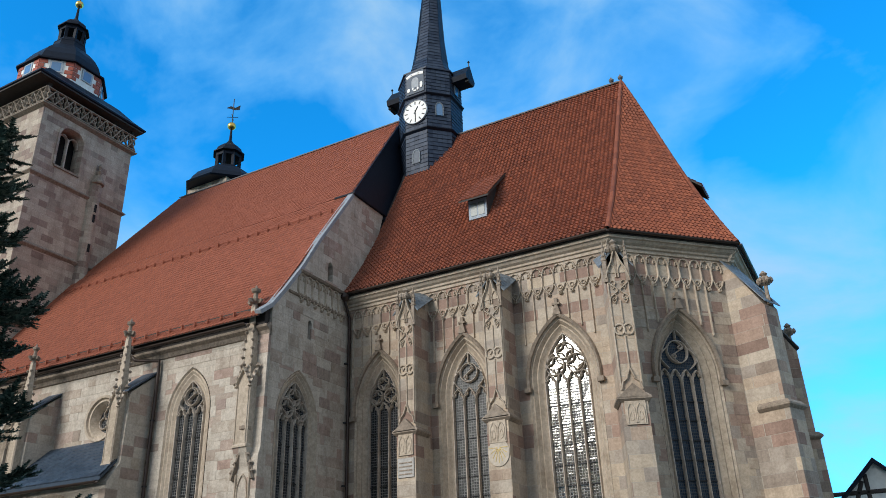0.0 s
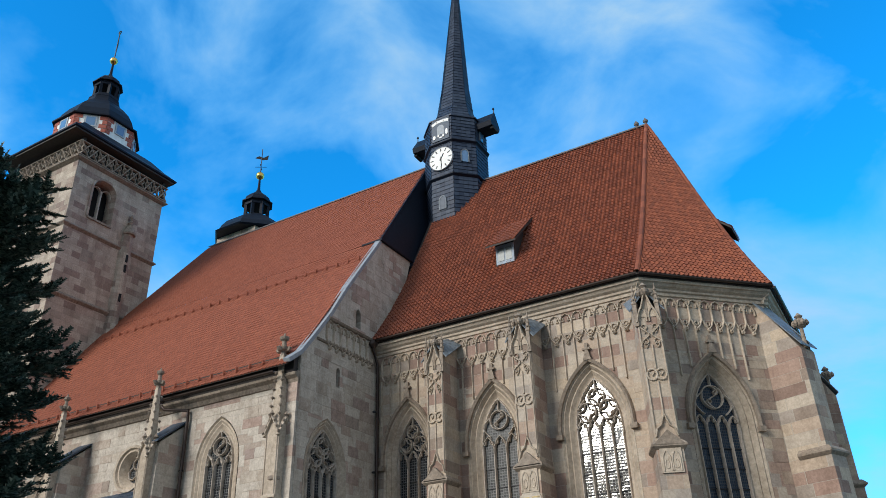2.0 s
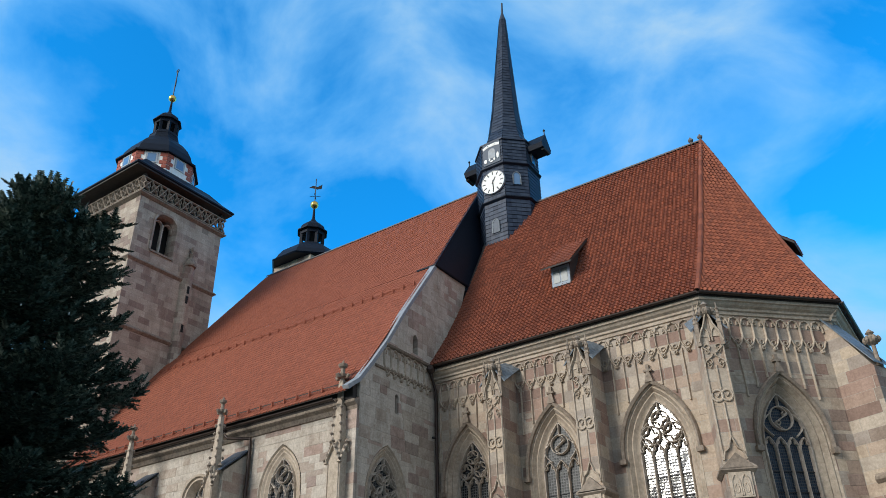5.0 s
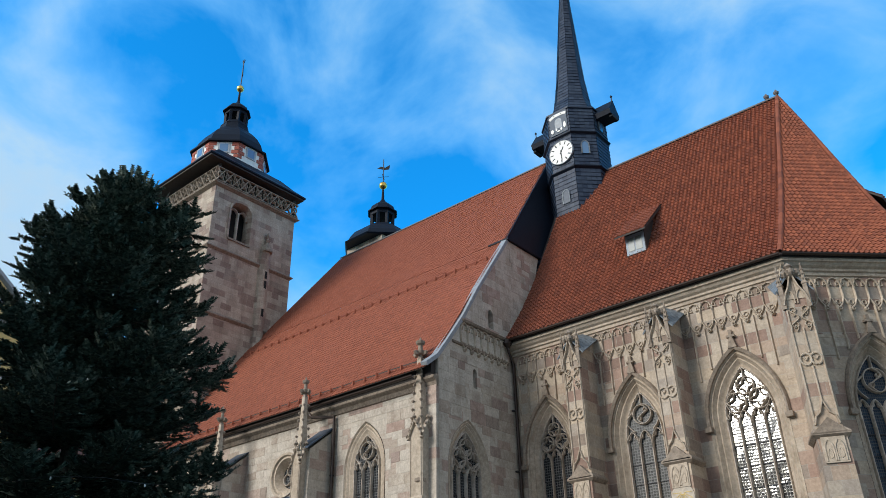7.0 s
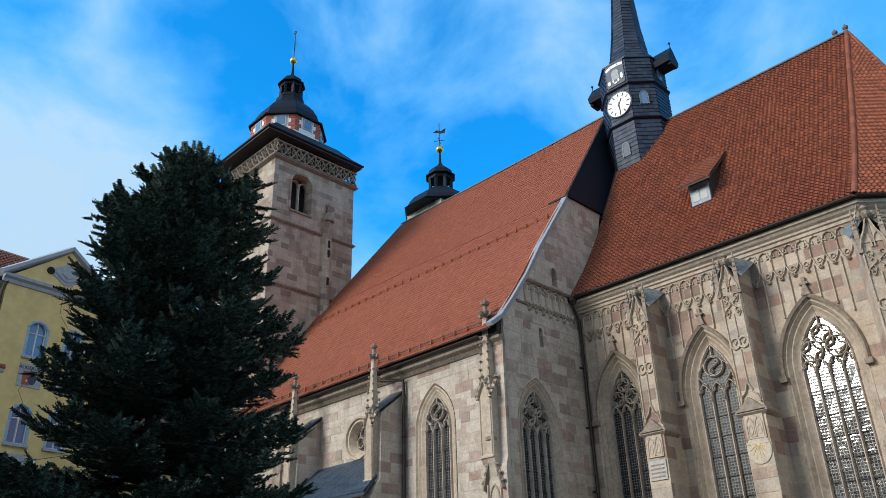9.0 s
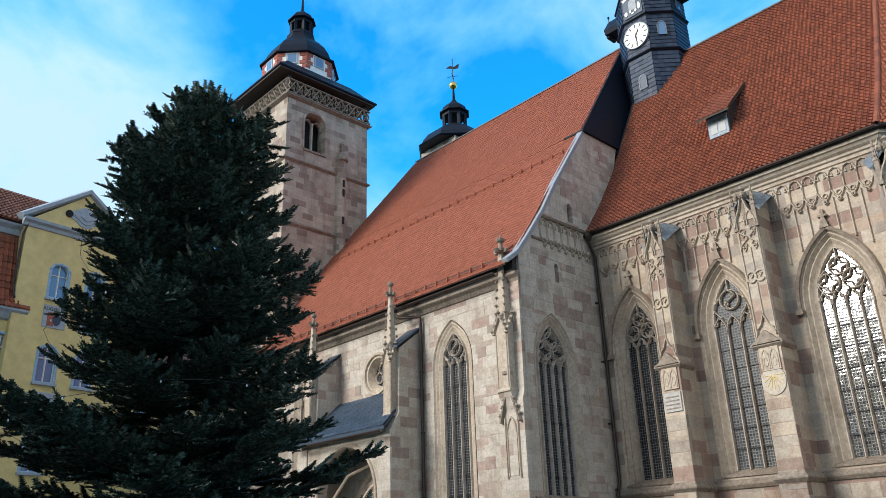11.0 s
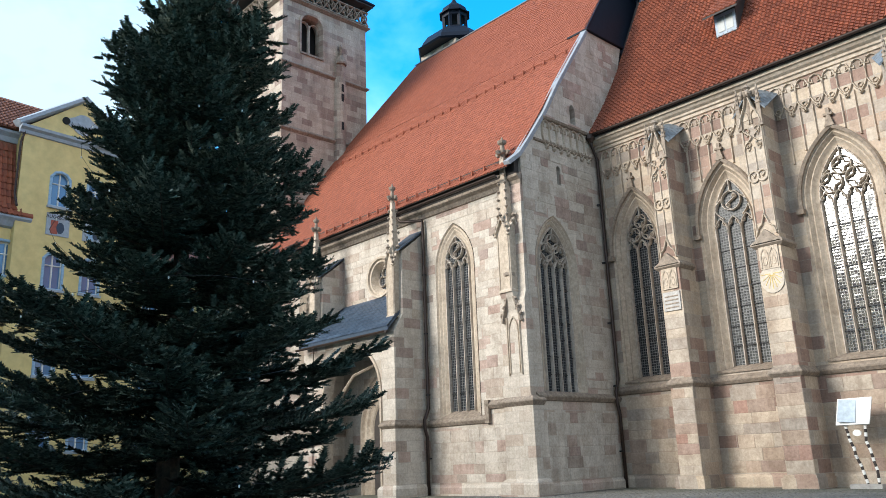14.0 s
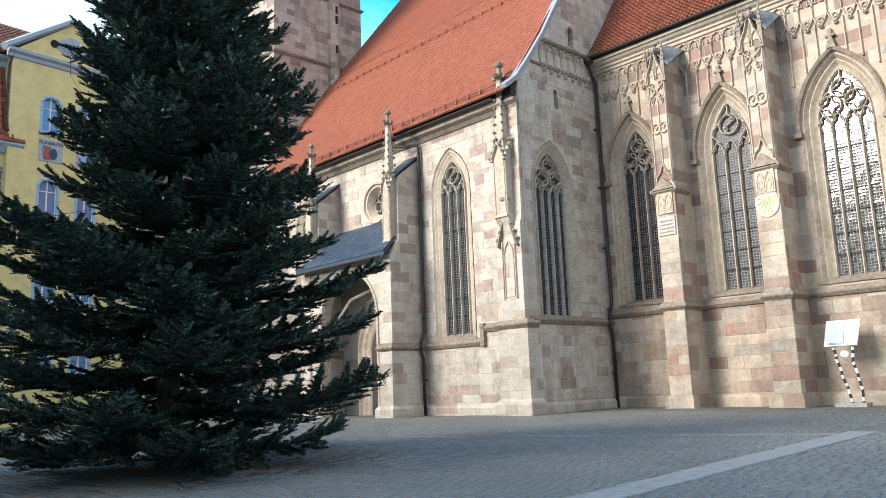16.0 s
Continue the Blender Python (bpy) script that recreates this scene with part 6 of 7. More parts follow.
    # the leading shoots at the top
    for k in range(26):
        an, r = k * 2.4, .10 + .62 * (k / 26)
        c = Vector((x0 + lean * height + r * math.cos(an), y0 + lean * height + r * math.sin(an), z0 + height - .05 - .75 * r))
        for j in range(3):
            mats.append((c + UP * .12 * j, Vector((math.cos(an) * .35, math.sin(an) * .35, 1)), .2, rnd.uniform(-1, 1)))
        for j in range(4):
            mats.append((c + UP * .06, Vector((math.cos(an + j * 1.57), math.sin(an + j * 1.57), .55)), .15, 0))
    O = np.array([tuple(m[0]) for m in mats])
    D = np.array([tuple(m[1].normalized()) for m in mats])
    S = np.array([m[2] for m in mats])
    T = np.array([m[3] for m in mats])
    up = np.tile(np.array([0.0, 0.0, 1.0]), (len(O), 1)) + rs.normal(0, .12, O.shape)
    Y = np.cross(up, D)
    Y /= np.linalg.norm(Y, axis=1)[:, None] + 1e-9
    Z = np.cross(D, Y)
    Y2 = Y * np.cos(T)[:, None] + Z * np.sin(T)[:, None]
    Z2 = np.cross(D, Y2)
    V = O[:, None] + S[:, None, None] * (sv[None, :, 0:1] * D[:, None] + sv[None, :, 1:2] * Y2[:, None] + sv[None, :, 2:3] * Z2[:, None])
    F = (np.arange(len(O))[:, None, None] * len(sv) + sf[None])
    me = bpy.data.meshes.new("needles")
    vv, ff = V.reshape(-1, 3), F.reshape(-1, 3)
    me.vertices.add(len(vv))
    me.vertices.foreach_set("co", vv.ravel())
    me.loops.add(ff.size)
    me.loops.foreach_set("vertex_index", ff.ravel())
    me.polygons.add(len(ff))
    me.polygons.foreach_set("loop_start", np.arange(0, ff.size, 3))
    me.update(calc_edges=True)
    me.materials.append(M_NEEDLE)
    ob = new("crown", me)
    ob.parent, ob.matrix_parent_inverse = t, Matrix.Translation(t.location).inverted()
    ob["kind"] = "stuff"
    ob["label"] = "dense dark blue-green needle sprays"
    return t


fir(3.12, -17.62, 10.45, 6, "large dark fir tree with drooping branches standing on the square")
lights = group_thing("light_string", (3.2, -17.55, ground_z(3.2, -17.55)), "thin dark cable of small unlit bulbs wound round the fir", "light string")
pts = [(3.02 + (2.75 * (1 - k / 118) ** .58 + .02) * math.cos(k * .32), -17.72 + (2.75 * (1 - k / 118) ** .58 + .02) * math.sin(k * .32), .9 + k * .082 - .12 * abs(math.sin(k * .9))) for k in range(110)]
part("cable", G().tube(pts, .004, 4), M_BLACK, lights)
for k in range(0, 110, 2):
    part("bulb", G().lathe(pts[k][0], pts[k][1], [(.006, pts[k][2] - .05), (.016, pts[k][2] - .03), (.008, pts[k][2] - .005)], 5), M_WHITE, lights)
g = G()
rnd = random.Random(9)
for k in range(900):
    an, r = rnd.uniform(0, 6.28), 3.6 * math.sqrt(rnd.random())
    x, y = 3.05 + r * math.cos(an), -17.45 + r * math.sin(an)
    s, tt = rnd.uniform(.03, .07), rnd.uniform(0, 3)
    z = ground_z(x, y) + .05
    g.add([(x + s * math.cos(tt), y + s * math.sin(tt), z), (x - s * math.sin(tt), y + s * math.cos(tt), z + .015), (x - s * math.cos(tt), y - s * math.sin(tt), z), (x + s * math.sin(tt), y - s * math.cos(tt), z + .01)], [(0, 1, 2, 3)])
tagged(part("leaf_litter", g, M_SPOIL, None, kind="stuff"), "brown fallen leaves lying under the fir tree", "leaves")

# ---- yellow house behind the tree ----
HO = Vector((-24.5, -13.69, 0))
HU = Vector((-0.122, 0.9925, 0)).normalized()
HN = Vector((0.9925, 0.122, 0)).normalized()
F_H = wall_frame(HO, HU, HN)
house = group_thing("town_house", F_H(4, 0, -4), "yellow rendered town house with a pedimented gable and grey trim", "house")
HW = 5.76
wins = [(a, z, .45) for a in (2.0, 3.9) for z in (14.3, 10.0, 5.75, 2.2)]
part("wall", pierced(F_H, [(0, -.8), (HW, -.8), (HW, 18.0), (0, 18.0)], [[(a - w, z), (a + w, z), (a + w, z + 1.55), (a + w * .6, z + 1.8), (a, z + 1.88), (a - w * .6, z + 1.8), (a - w, z + 1.55)] for a, z, w in wins], .35), M_YELLOW, house)
part("side_wall", G().box(0, HW, -7, -.35, -.8, 18.0, lambda q: F_H(q[0], q[2], q[1])), M_YELLOW, house)
for a, z, w in wins:
    wo = group_thing("window", F_H(a, z, 0), "", "")
    wo.parent, wo.matrix_parent_inverse = house, Matrix.Translation(house.location).inverted()
    out = [(a - w, z), (a - w, z + 1.55), (a - w * .6, z + 1.8), (a, z + 1.88), (a + w * .6, z + 1.8), (a + w, z + 1.55), (a + w, z), (a - w, z)]
    gg = G()
    bar2(gg, F_H, [(a + (x - a) * 1.08, zz) for x, zz in out], .14, -.02, .05)
    part("surround", gg, M_BLUETRIM, wo, "light blue painted surround")
    gg = G()
    bar2(gg, F_H, out, .09, -.2, -.12)
    bar2(gg, F_H, [(a, z), (a, z + 1.85)], .08, -.2, -.1)
    bar2(gg, F_H, [(a - w, z + 1.25), (a + w, z + 1.25)], .07, -.2, -.1)
    part("window_frame", gg, M_WHITE, wo)
    part("pane", G().add([F_H(x, zz, -.17) for x, zz in out[:-1]], [tuple(range(7))]), M_PANE, wo)
    part("sill", G().box(a - w - .15, a + w + .15, -.2, .14, z - .12, z, lambda q: F_H(q[0], q[2], q[1])), M_GREYTRIM, wo)
part("cornice", band(F_H, -.25, HW + .25, 18.05, [(-.05, -.3), (.08, -.26), (.12, -.1), (.28, 0), (.3, .14), (-.05, .2)]), M_GREYTRIM, house)
ped = G().prism([(0.1, 18.2), (HW - .1, 18.2), (HW / 2, 20.4)], lambda a, z, d: F_H(a, z, d), -.3, .05)
part("pediment", ped, M_YELLOW, house)
gg = G()
for s in (0, 1):
    p = [(-.3, 18.3), (HW / 2, 20.6)] if s == 0 else [(HW + .3, 18.3), (HW / 2, 20.6)]
    bar2(gg, F_H, p, .38, -.4, .25)
part("raking_cornice", gg, M_GREYTRIM, house)
gg = G()
for r, d in ((.66, .10), (.46, .16), (.24, .22)):
    gg.loft([[F_H(HW / 2 + r * 1.25 * math.cos(t) * (1 + .12 * math.cos(4 * t)), 19.05 + r * .8 * math.sin(t) * (1 + .12 * math.cos(4 * t)), dd) for t in [2 * math.pi * k / 24 for k in range(24)]] for dd in (.03, d)])
part("cartouche", gg, M_GREYTRIM, house, "carved grey cartouche")
# black discs stand for the shade in the round openings
for s in (-1, 1):
    part("oculus", G().loft([[F_H(HW / 2 + s * .92 + .2 * math.cos(t), 19.05 + .2 * math.sin(t), dd) for t in [2 * math.pi * k / 14 for k in range(14)]] for dd in (.03, .12)]), M_VOID, house)
hp = [F_H(-.3, 18.2, -.2), F_H(HW + .3, 18.2, -.2), F_H(HW + .3, 18.2, -7), F_H(-.3, 18.2, -7), F_H(HW / 2, 20.5, 0), F_H(HW / 2, 20.5, -7)]
part("roof", G().add(hp, [(0, 4, 5, 3), (1, 2, 5, 4), (2, 3, 5)]), M_TILE_HOUSE, house)
# plates with town arms between the windows
def arms(a, z, text, col, F=F_H, owner=house):
    p = part("arms_plate", G().box(a - .58, a + .58, 0, .04, z, z + 1.15, lambda q: F(q[0], q[2], q[1])), M_GREYTRIM, owner, "pale plate with painted town arms")
    part("shield_field", G().box(a - .36, a + .0, .04, .05, z + .08, z + .78, lambda q: F(q[0], q[2], q[1])), col, p)
    part("shield_field", G().loft([[F(a + .12 + .2 * math.cos(t), z + .42 + .3 * math.sin(t), d) for t in [2 * math.pi * k / 10 for k in range(10)]] for d in (.04, .06)]), M_SLATE_PORCH, p)
    if text:
        cu = bpy.data.curves.new("lettering", "FONT")
        cu.body, cu.size, cu.extrude, cu.align_x = text, .24, .005, "CENTER"
        cu.materials.append(M_BLACK)
        tmp = bpy.data.objects.new("lettering", cu)
        scene.collection.objects.link(tmp)
        bpy.context.view_layer.update()
        me = bpy.data.meshes.new_from_object(tmp.evaluated_get(bpy.context.evaluated_depsgraph_get()))
        bpy.data.objects.remove(tmp)
        ob = new("lettering", me)
        o = F(a, z + .88, .05)
        X, Zv, N = HU, Vector((0, 0, 1)), HN
        me.transform(Matrix(((X.x, Zv.x, N.x, o.x), (X.y, Zv.y, N.y, o.y), (X.z, Zv.z, N.z, o.z), (0, 0, 0, 1))))
        ob.parent = p


arms(2.04, 12.78, "AUGSBURG", M_RED)
arms(3.9, 12.78, "", M_BLUETRIM)
arms(2.04, 8.4, "", M_RED)
# lower wing with a red mansard roof
wing = group_thing("town_house", F_H(-5, 0, -4), "yellow rendered house with a red tiled mansard roof", "house")
F_W = wall_frame(F_H(0, 0, -.35), HU, HN)
ww = [(-.12 - 2.3 * i, z) for i in range(4) for z in (10.45, 5.85, 1.9)]
part("wall", pierced(F_W, [(-11, -.8), (.9, -.8), (.9, 13.0), (-11, 13.0)], [[(a - .55, z), (a + .55, z), (a + .55, z + 1.7), (a - .55, z + 1.7)] for a, z in ww], .2), M_YELLOW, wing)
part("core", G().box(-11, -.01, -7, -.36, -.8, 13.0, lambda q: F_W(q[0], q[2], q[1])), M_YELLOW, wing)
for a, z in ww:
    wo = group_thing("window", F_W(a, z, 0), "", "")
    wo.parent, wo.matrix_parent_inverse = wing, Matrix.Translation(wing.location).inverted()
    gg = G()
    bar2(gg, F_W, [(a - .6, z), (a - .6, z + 1.75), (a + .6, z + 1.75), (a + .6, z), (a - .6, z)], .14, -.02, .05)
    part("surround", gg, M_BLUETRIM, wo)
    gg = G()
    bar2(gg, F_W, [(a - .5, z), (a - .5, z + 1.65), (a + .5, z + 1.65), (a + .5, z), (a - .5, z)], .1, -.2, -.12)
    bar2(gg, F_W, [(a, z), (a, z + 1.7)], .08, -.2, -.1)
    bar2(gg, F_W, [(a - .5, z + 1.1), (a + .5, z + 1.1)], .07, -.2, -.1)
    part("window_frame", gg, M_WHITE, wo)
    part("pane", G().add([F_W(a + x, z + zz, -.17) for x, zz in ((-.55, 0), (.55, 0), (.55, 1.7), (-.55, 1.7))], [(0, 1, 2, 3)]), M_PANE, wo)
part("cornice", band(F_W, -11, .75, 13.2, [(-.05, -.4), (.15, -.3), (.3, -.05), (.45, .1), (.45, .2), (-.05, .25)]), M_GREYTRIM, wing)
mr = part("roof", G().loft([[F_W(a, z, d) for d, z in ((.42, 13.4), (.1, 14.1), (-.45, 17.4), (-.9, 17.4), (-.9, 13.4))] for a in (-11, -.02)]), M_TILE_HOUSE, wing)
part("roof_foot", G().loft([[F_W(a, z, d) for d, z in ((.40, 13.42), (.44, 13.5), (.36, 13.66))] for a in (-.05, .8)]), M_TILE_CHOIR, wing)
upd = (F_W(0, 17.4, -.45) - F_W(0, 14.05, .14)).normalized()
part("roof_tiles", roof_tiles(F_W(-11, 14.05, .14), HU, upd, lambda b: 0, lambda b: 10.95, 3.4, .24, .36, .05, .04), M_TILE_CHOIR, mr, kind="stuff")
upd = (F_W(0, 14.1, .14) - F_W(0, 13.42, .5)).normalized()
part("roof_tiles", roof_tiles(F_W(-11, 13.42, .5), HU, upd, lambda b: 0, lambda b: 11.25, .8, .24, .36, .05, .04), M_TILE_CHOIR, mr, kind="stuff")
part("mansard_cornice", band(F_W, -11, .0, 17.7, [(-.9, -.35), (-.38, -.3), (-.3, -.05), (-.1, .12), (-.1, .25), (-.9, .3)]), M_GREYTRIM, wing)
part("upper_roof", G().loft([[F_W(a, z, d) for d, z in ((.05, 18.02), (-3.9, 21.3), (-7.8, 18.0))] for a in (-11, 2.6)]), M_TILE_HOUSE, wing)
upd = (F_W(0, 21.3, -3.9) - F_W(0, 18.02, .05)).normalized()
part("roof_tiles", roof_tiles(F_W(-11, 18.08, .05), HU, upd, lambda b: 0, lambda b: 11.0 + .52 * b, 5.1, .24, .34, .05, .04), M_TILE_HOUSE, mr, kind="stuff")
part("downpipe", G().tube([F_W(.1, 18.3, .42), F_W(.02, 17.9, .40), F_W(-.1, 17.3, .30), F_W(-.1, 14.6, .22), F_W(-.06, 13.9, .5)], .06, 6), M_PIPE, wing)

arms(-.12, 8.62, "", M_RED, F_W, wing)
# low wing beyond the gabled house
low = group_thing("town_house", F_H(HW + 5, 0, -4), "low yellow rendered house with a brown tiled roof", "house")
lw = [(HW + 1.6 + 2.3 * i, z) for i in range(4) for z in (8.6, 5.3, 2.0)]
part("wall", pierced(F_H, [(HW + .01, -.8), (HW + 11, -.8), (HW + 11, 11.5), (HW + .01, 11.5)], [[(a - .5, z), (a + .5, z), (a + .5, z + 1.6), (a - .5, z + 1.6)] for a, z in lw], .35), M_YELLOW, low)
for a, z in lw:
    wo = group_thing("window", F_H(a, z, 0), "", "")
    wo.parent, wo.matrix_parent_inverse = low, Matrix.Translation(low.location).inverted()
    gg = G()
    bar2(gg, F_H, [(a - .46, z), (a - .46, z + 1.56), (a + .46, z + 1.56), (a + .46, z), (a - .46, z)], .1, -.2, -.12)
    bar2(gg, F_H, [(a, z), (a, z + 1.56)], .08, -.2, -.1)
    part("window_frame", gg, M_WHITE, wo)
    part("pane", G().add([F_H(a + x, z + zz, -.17) for x, zz in ((-.5, 0), (.5, 0), (.5, 1.6), (-.5, 1.6))], [(0, 1, 2, 3)]), M_PANE, wo)
part("core", G().box(HW + .02, HW + 11, -7, -.36, -.8, 11.5, lambda q: F_H(q[0], q[2], q[1])), M_YELLOW, low)
part("roof", G().loft([[F_H(a, z, d) for d, z in ((.4, 11.4), (.4, 11.6), (-3.6, 15.4), (-7.6, 11.6), (-7.6, 11.4))] for a in (HW + .02, HW + 11.2)]), M_TILE_HOUSE, low)


# ---- unseen houses added across the square, to shade it and darken reflections ----
def unseen_row_house(x, w, wall_h, roof_h, mat):
    h = group_thing("unseen_row_house", (x + w / 2, -40, 0), "unseen rendered town house with a tiled gable roof, added to shade the square", "house", "houses along the square")
    Fr = wall_frame((x, -36, 0), (1, 0, 0), (0, 1, 0))
    zb = ground_z(x, -36) - .3
    ws = [(1.3 + 2.2 * i, zb + 1.4 + 3.1 * k) for i in range(int((w - 1.2) / 2.2)) for k in range(int((wall_h - 1.5) / 3.1))]
    part("wall", pierced(Fr, [(0, zb), (w - .02, zb), (w - .02, wall_h), (0, wall_h)], [[(a - .5, z), (a + .5, z), (a + .5, z + 1.6), (a - .5, z + 1.6)] for a, z in ws], .3), mat, h)
    part("core", G().box(0, w - .02, -9, -.31, zb, wall_h, lambda q: Fr(q[0], q[2], q[1])), mat, h)
    for a, z in ws:
        wo = part("window", bar2(G(), Fr, [(a - .45, z), (a - .45, z + 1.55), (a + .45, z + 1.55), (a + .45, z), (a - .45, z)], .1, -.2, -.1), M_WHITE, h)
        part("pane", G().add([Fr(a + u, z + v, -.16) for u, v in ((-.5, 0), (.5, 0), (.5, 1.6), (-.5, 1.6))], [(0, 1, 2, 3)]), M_PANE, wo)
    part("roof", G().loft([[Fr(a, z, d) for d, z in ((.4, wall_h - .1), (.4, wall_h + .1), (-4.5, wall_h + roof_h), (-9.4, wall_h + .1), (-9.4, wall_h - .1))] for a in (.01, w - .03)]), M_TILE_HOUSE, h)


for x, w, wh, rh, mat in ((-46, 12, 10.9, 5.4, M_CONCRETE), (-34, 11, 10.5, 5.6, M_WHITE), (-23, 9.5, 11.0, 5.4, M_YELLOW), (-13.5, 12, 10.7, 5.6, M_CONCRETE), (-1.5, 10, 11.2, 5.4, M_YELLOW), (8.5, 11.5, 10.5, 5.4, M_CONCRETE), (20, 12, 10.9, 5.4, M_WHITE)):
    unseen_row_house(x, w, wh, rh, mat)

# ---- half-timbered house beyond the apse ----
ht = group_thing("timber_house", (16.2, 22, 0), "white half-timbered house with dark beams and tiled gable roof", "house")
F_T = wall_frame((15.9, 20.5, 0), (1, 0, 0), (0, -1, 0))
part("wall", G().prism([(-1.9, -.3), (3.0, -.3), (3.0, 5.0), (.5, 7.4), (-1.9, 5.0)], lambda a, z, d: F_T(a, z, d), -6, 0), M_WHITE, ht)
for pts in ([(-1.9, 5), (3, 5)], [(-1.9, 2.6), (3, 2.6)], [(-1.9, 6.1), (2.8, 6.1)], [(-1.3, -.3), (-1.3, 5.4)], [(.0, -.3), (.0, 6.9)], [(1.1, -.3), (1.1, 6.9)], [(2.4, -.3), (2.4, 5.4)], [(-.9, 5), (-.2, 6.6)], [(1.9, 5), (1.2, 6.6)]):
    part("beam", bar2(G(), F_T, pts, .2, -.02, .04), M_WOOD_DARK, ht)
part("roof", G().loft([[F_T(a, z, d) for a, z in ((-2.4, 4.75), (.5, 7.62), (3.4, 4.75), (3.3, 4.6), (.5, 7.4), (-2.3, 4.6))] for d in (-6.2, .35)]), M_SHEET, ht)

# ---- information board ----
ib = group_thing("information_board", (7.9, -.75, 0), "white slanted board on two crooked striped posts", "sign")
BZ = ground_z(7.9, -.75)
part("base", G().box(7.66, 8.46, -.98, -.55, BZ - .05, BZ + .11), M_CONCRETE, ib)
rnd = random.Random(12)
for pts in ([(8.04, -.75, BZ + .1), (8.00, -.76, BZ + .32), (7.95, -.74, BZ + .55), (7.86, -.77, BZ + .82), (7.84, -.75, BZ + 1.02), (7.76, -.76, BZ + 1.25), (7.75, -.75, BZ + 1.40), (7.69, -.75, BZ + 1.66)],
            [(8.32, -.75, BZ + .1), (8.33, -.76, BZ + .45), (8.27, -.74, BZ + .72), (8.25, -.77, BZ + .95), (8.17, -.75, BZ + 1.2), (8.20, -.76, BZ + 1.42), (8.21, -.75, BZ + 1.66)]):
    po = part("post", G().tube(pts, .036, 7), M_WOOD_DARK, ib)
    k = 0.15
    while k < len(pts) - 1.3:
        ln = min(rnd.uniform(.3, .62), len(pts) - 1.05 - k)
        i0, i1 = int(k), int(k + ln)
        path = [Vector(pts[i0]).lerp(Vector(pts[i0 + 1]), k - i0)] + ([Vector(pts[i1])] if i1 > i0 else []) + [Vector(pts[i1]).lerp(Vector(pts[i1 + 1]), k + ln - i1)]
        part("stripe", G().tube(path, .0385, 7), M_WHITE, po)
        k += ln + rnd.uniform(.35, .6)
part("disc", G().loft([[(7.99 + .11 * math.cos(t), d, BZ + 1.42 + .085 * math.sin(t)) for t in [2 * math.pi * k / 14 for k in range(14)]] for d in (-.80, -.76)]), M_WHITE, ib)
bd = part("board", G().loft([[(7.50, -.86, BZ + 1.64), (8.36, -.86, BZ + 1.64), (8.45, -.62, BZ + 2.34), (7.56, -.62, BZ + 2.34)], [(7.50, -.82, BZ + 1.62), (8.36, -.82, BZ + 1.62), (8.45, -.58, BZ + 2.32), (7.56, -.58, BZ + 2.32)]]), M_WHITE, ib)
part("folded_sheet", G().loft([[(7.57, -.93 + e, BZ + 1.73), (8.01, -.875 + e, BZ + 1.69), (8.05, -.655 + e, BZ + 2.28), (7.60, -.66 + e, BZ + 2.33)] for e in (0, .012)]), plain("pale blue grey print", (.42, .50, .56), .5), bd, "pale blue-grey printed sheet")

M_LINES = plain("old gilding", (.62, .45, .14), .5)
# stone plate and painted sundial on the buttresses
part("inscription_plate", G().box(2.90, 3.50, -1.19, -1.15, 5.45, 6.05), plain("pale stone plate", (.46, .44, .41), .85), choir, "pale inscription plate")
g = G()
for k in range(4):
    g.box(2.96, 3.44, -1.20, -1.19, 5.53 + k * .12, 5.57 + k * .12)
part("inscription_bars", g, M_CARVE_DARK, choir)
g = G()
FD = wall_frame((6.52, -1.15, 0), (1, 0, 0), (0, -1, 0))
g.loft([[FD(.36 * math.cos(t), 5.85 + .42 * math.sin(t), d) for t in [2 * math.pi * k / 20 for k in range(20)]] for d in (.0, .03)])
part("sundial", g, plain("faded cream paint", (.53, .46, .37), .8), choir, "painted sundial with gilded rays")
g = G()
for k in range(9):
    an = math.pi + math.pi * k / 8
    bar2(g, FD, [(.05 * math.cos(an), 6.0 + .05 * math.sin(an)), (.3 * math.cos(an), 6.0 + .45 * math.sin(an))], .02, .03, .04)
part("sundial_lines", g, M_LINES, choir, "gilded hour lines")

# ---- paving ----
def strip_x(y):
    return 11.13 - .033 * (y + 12)


g = G()
rnd = random.Random(21)
y = -30.0
rows_ = 0
near = []
while y < -1.3:
    dy = rnd.uniform(.125, .155)
    x = -9.0 + rnd.uniform(0, .2)
    while x < 23.0:
        dx = rnd.uniform(.13, .21)
        sx = strip_x(y)
        if not (sx - .27 < x + dx / 2 < sx + .27) and (x > -3 or y < -6):
            near.append((x + .007, x + dx - .007, y + .007, y + dy - .007, rnd.uniform(.0, .0045), rnd.uniform(-.0018, .0018), rnd.uniform(-.0018, .0018)))
        x += dx
    y += dy


def sett(x0, x1, y0, y1, h, sx, sy):
    b = .012
    z = ground_z((x0 + x1) / 2, (y0 + y1) / 2) + .012 + h
    lo = [(x0, y0, z - .016), (x1, y0, z - .016), (x1, y1, z - .016), (x0, y1, z - .016)]
    hi = [(x0 + b, y0 + b, z - sx - sy), (x1 - b, y0 + b, z + sx - sy), (x1 - b, y1 - b, z + sx + sy), (x0 + b, y1 - b, z - sx + sy)]
    return lo + hi, [(4, 5, 6, 7), (0, 1, 5, 4), (1, 2, 6, 5), (2, 3, 7, 6), (3, 0, 4, 7)]


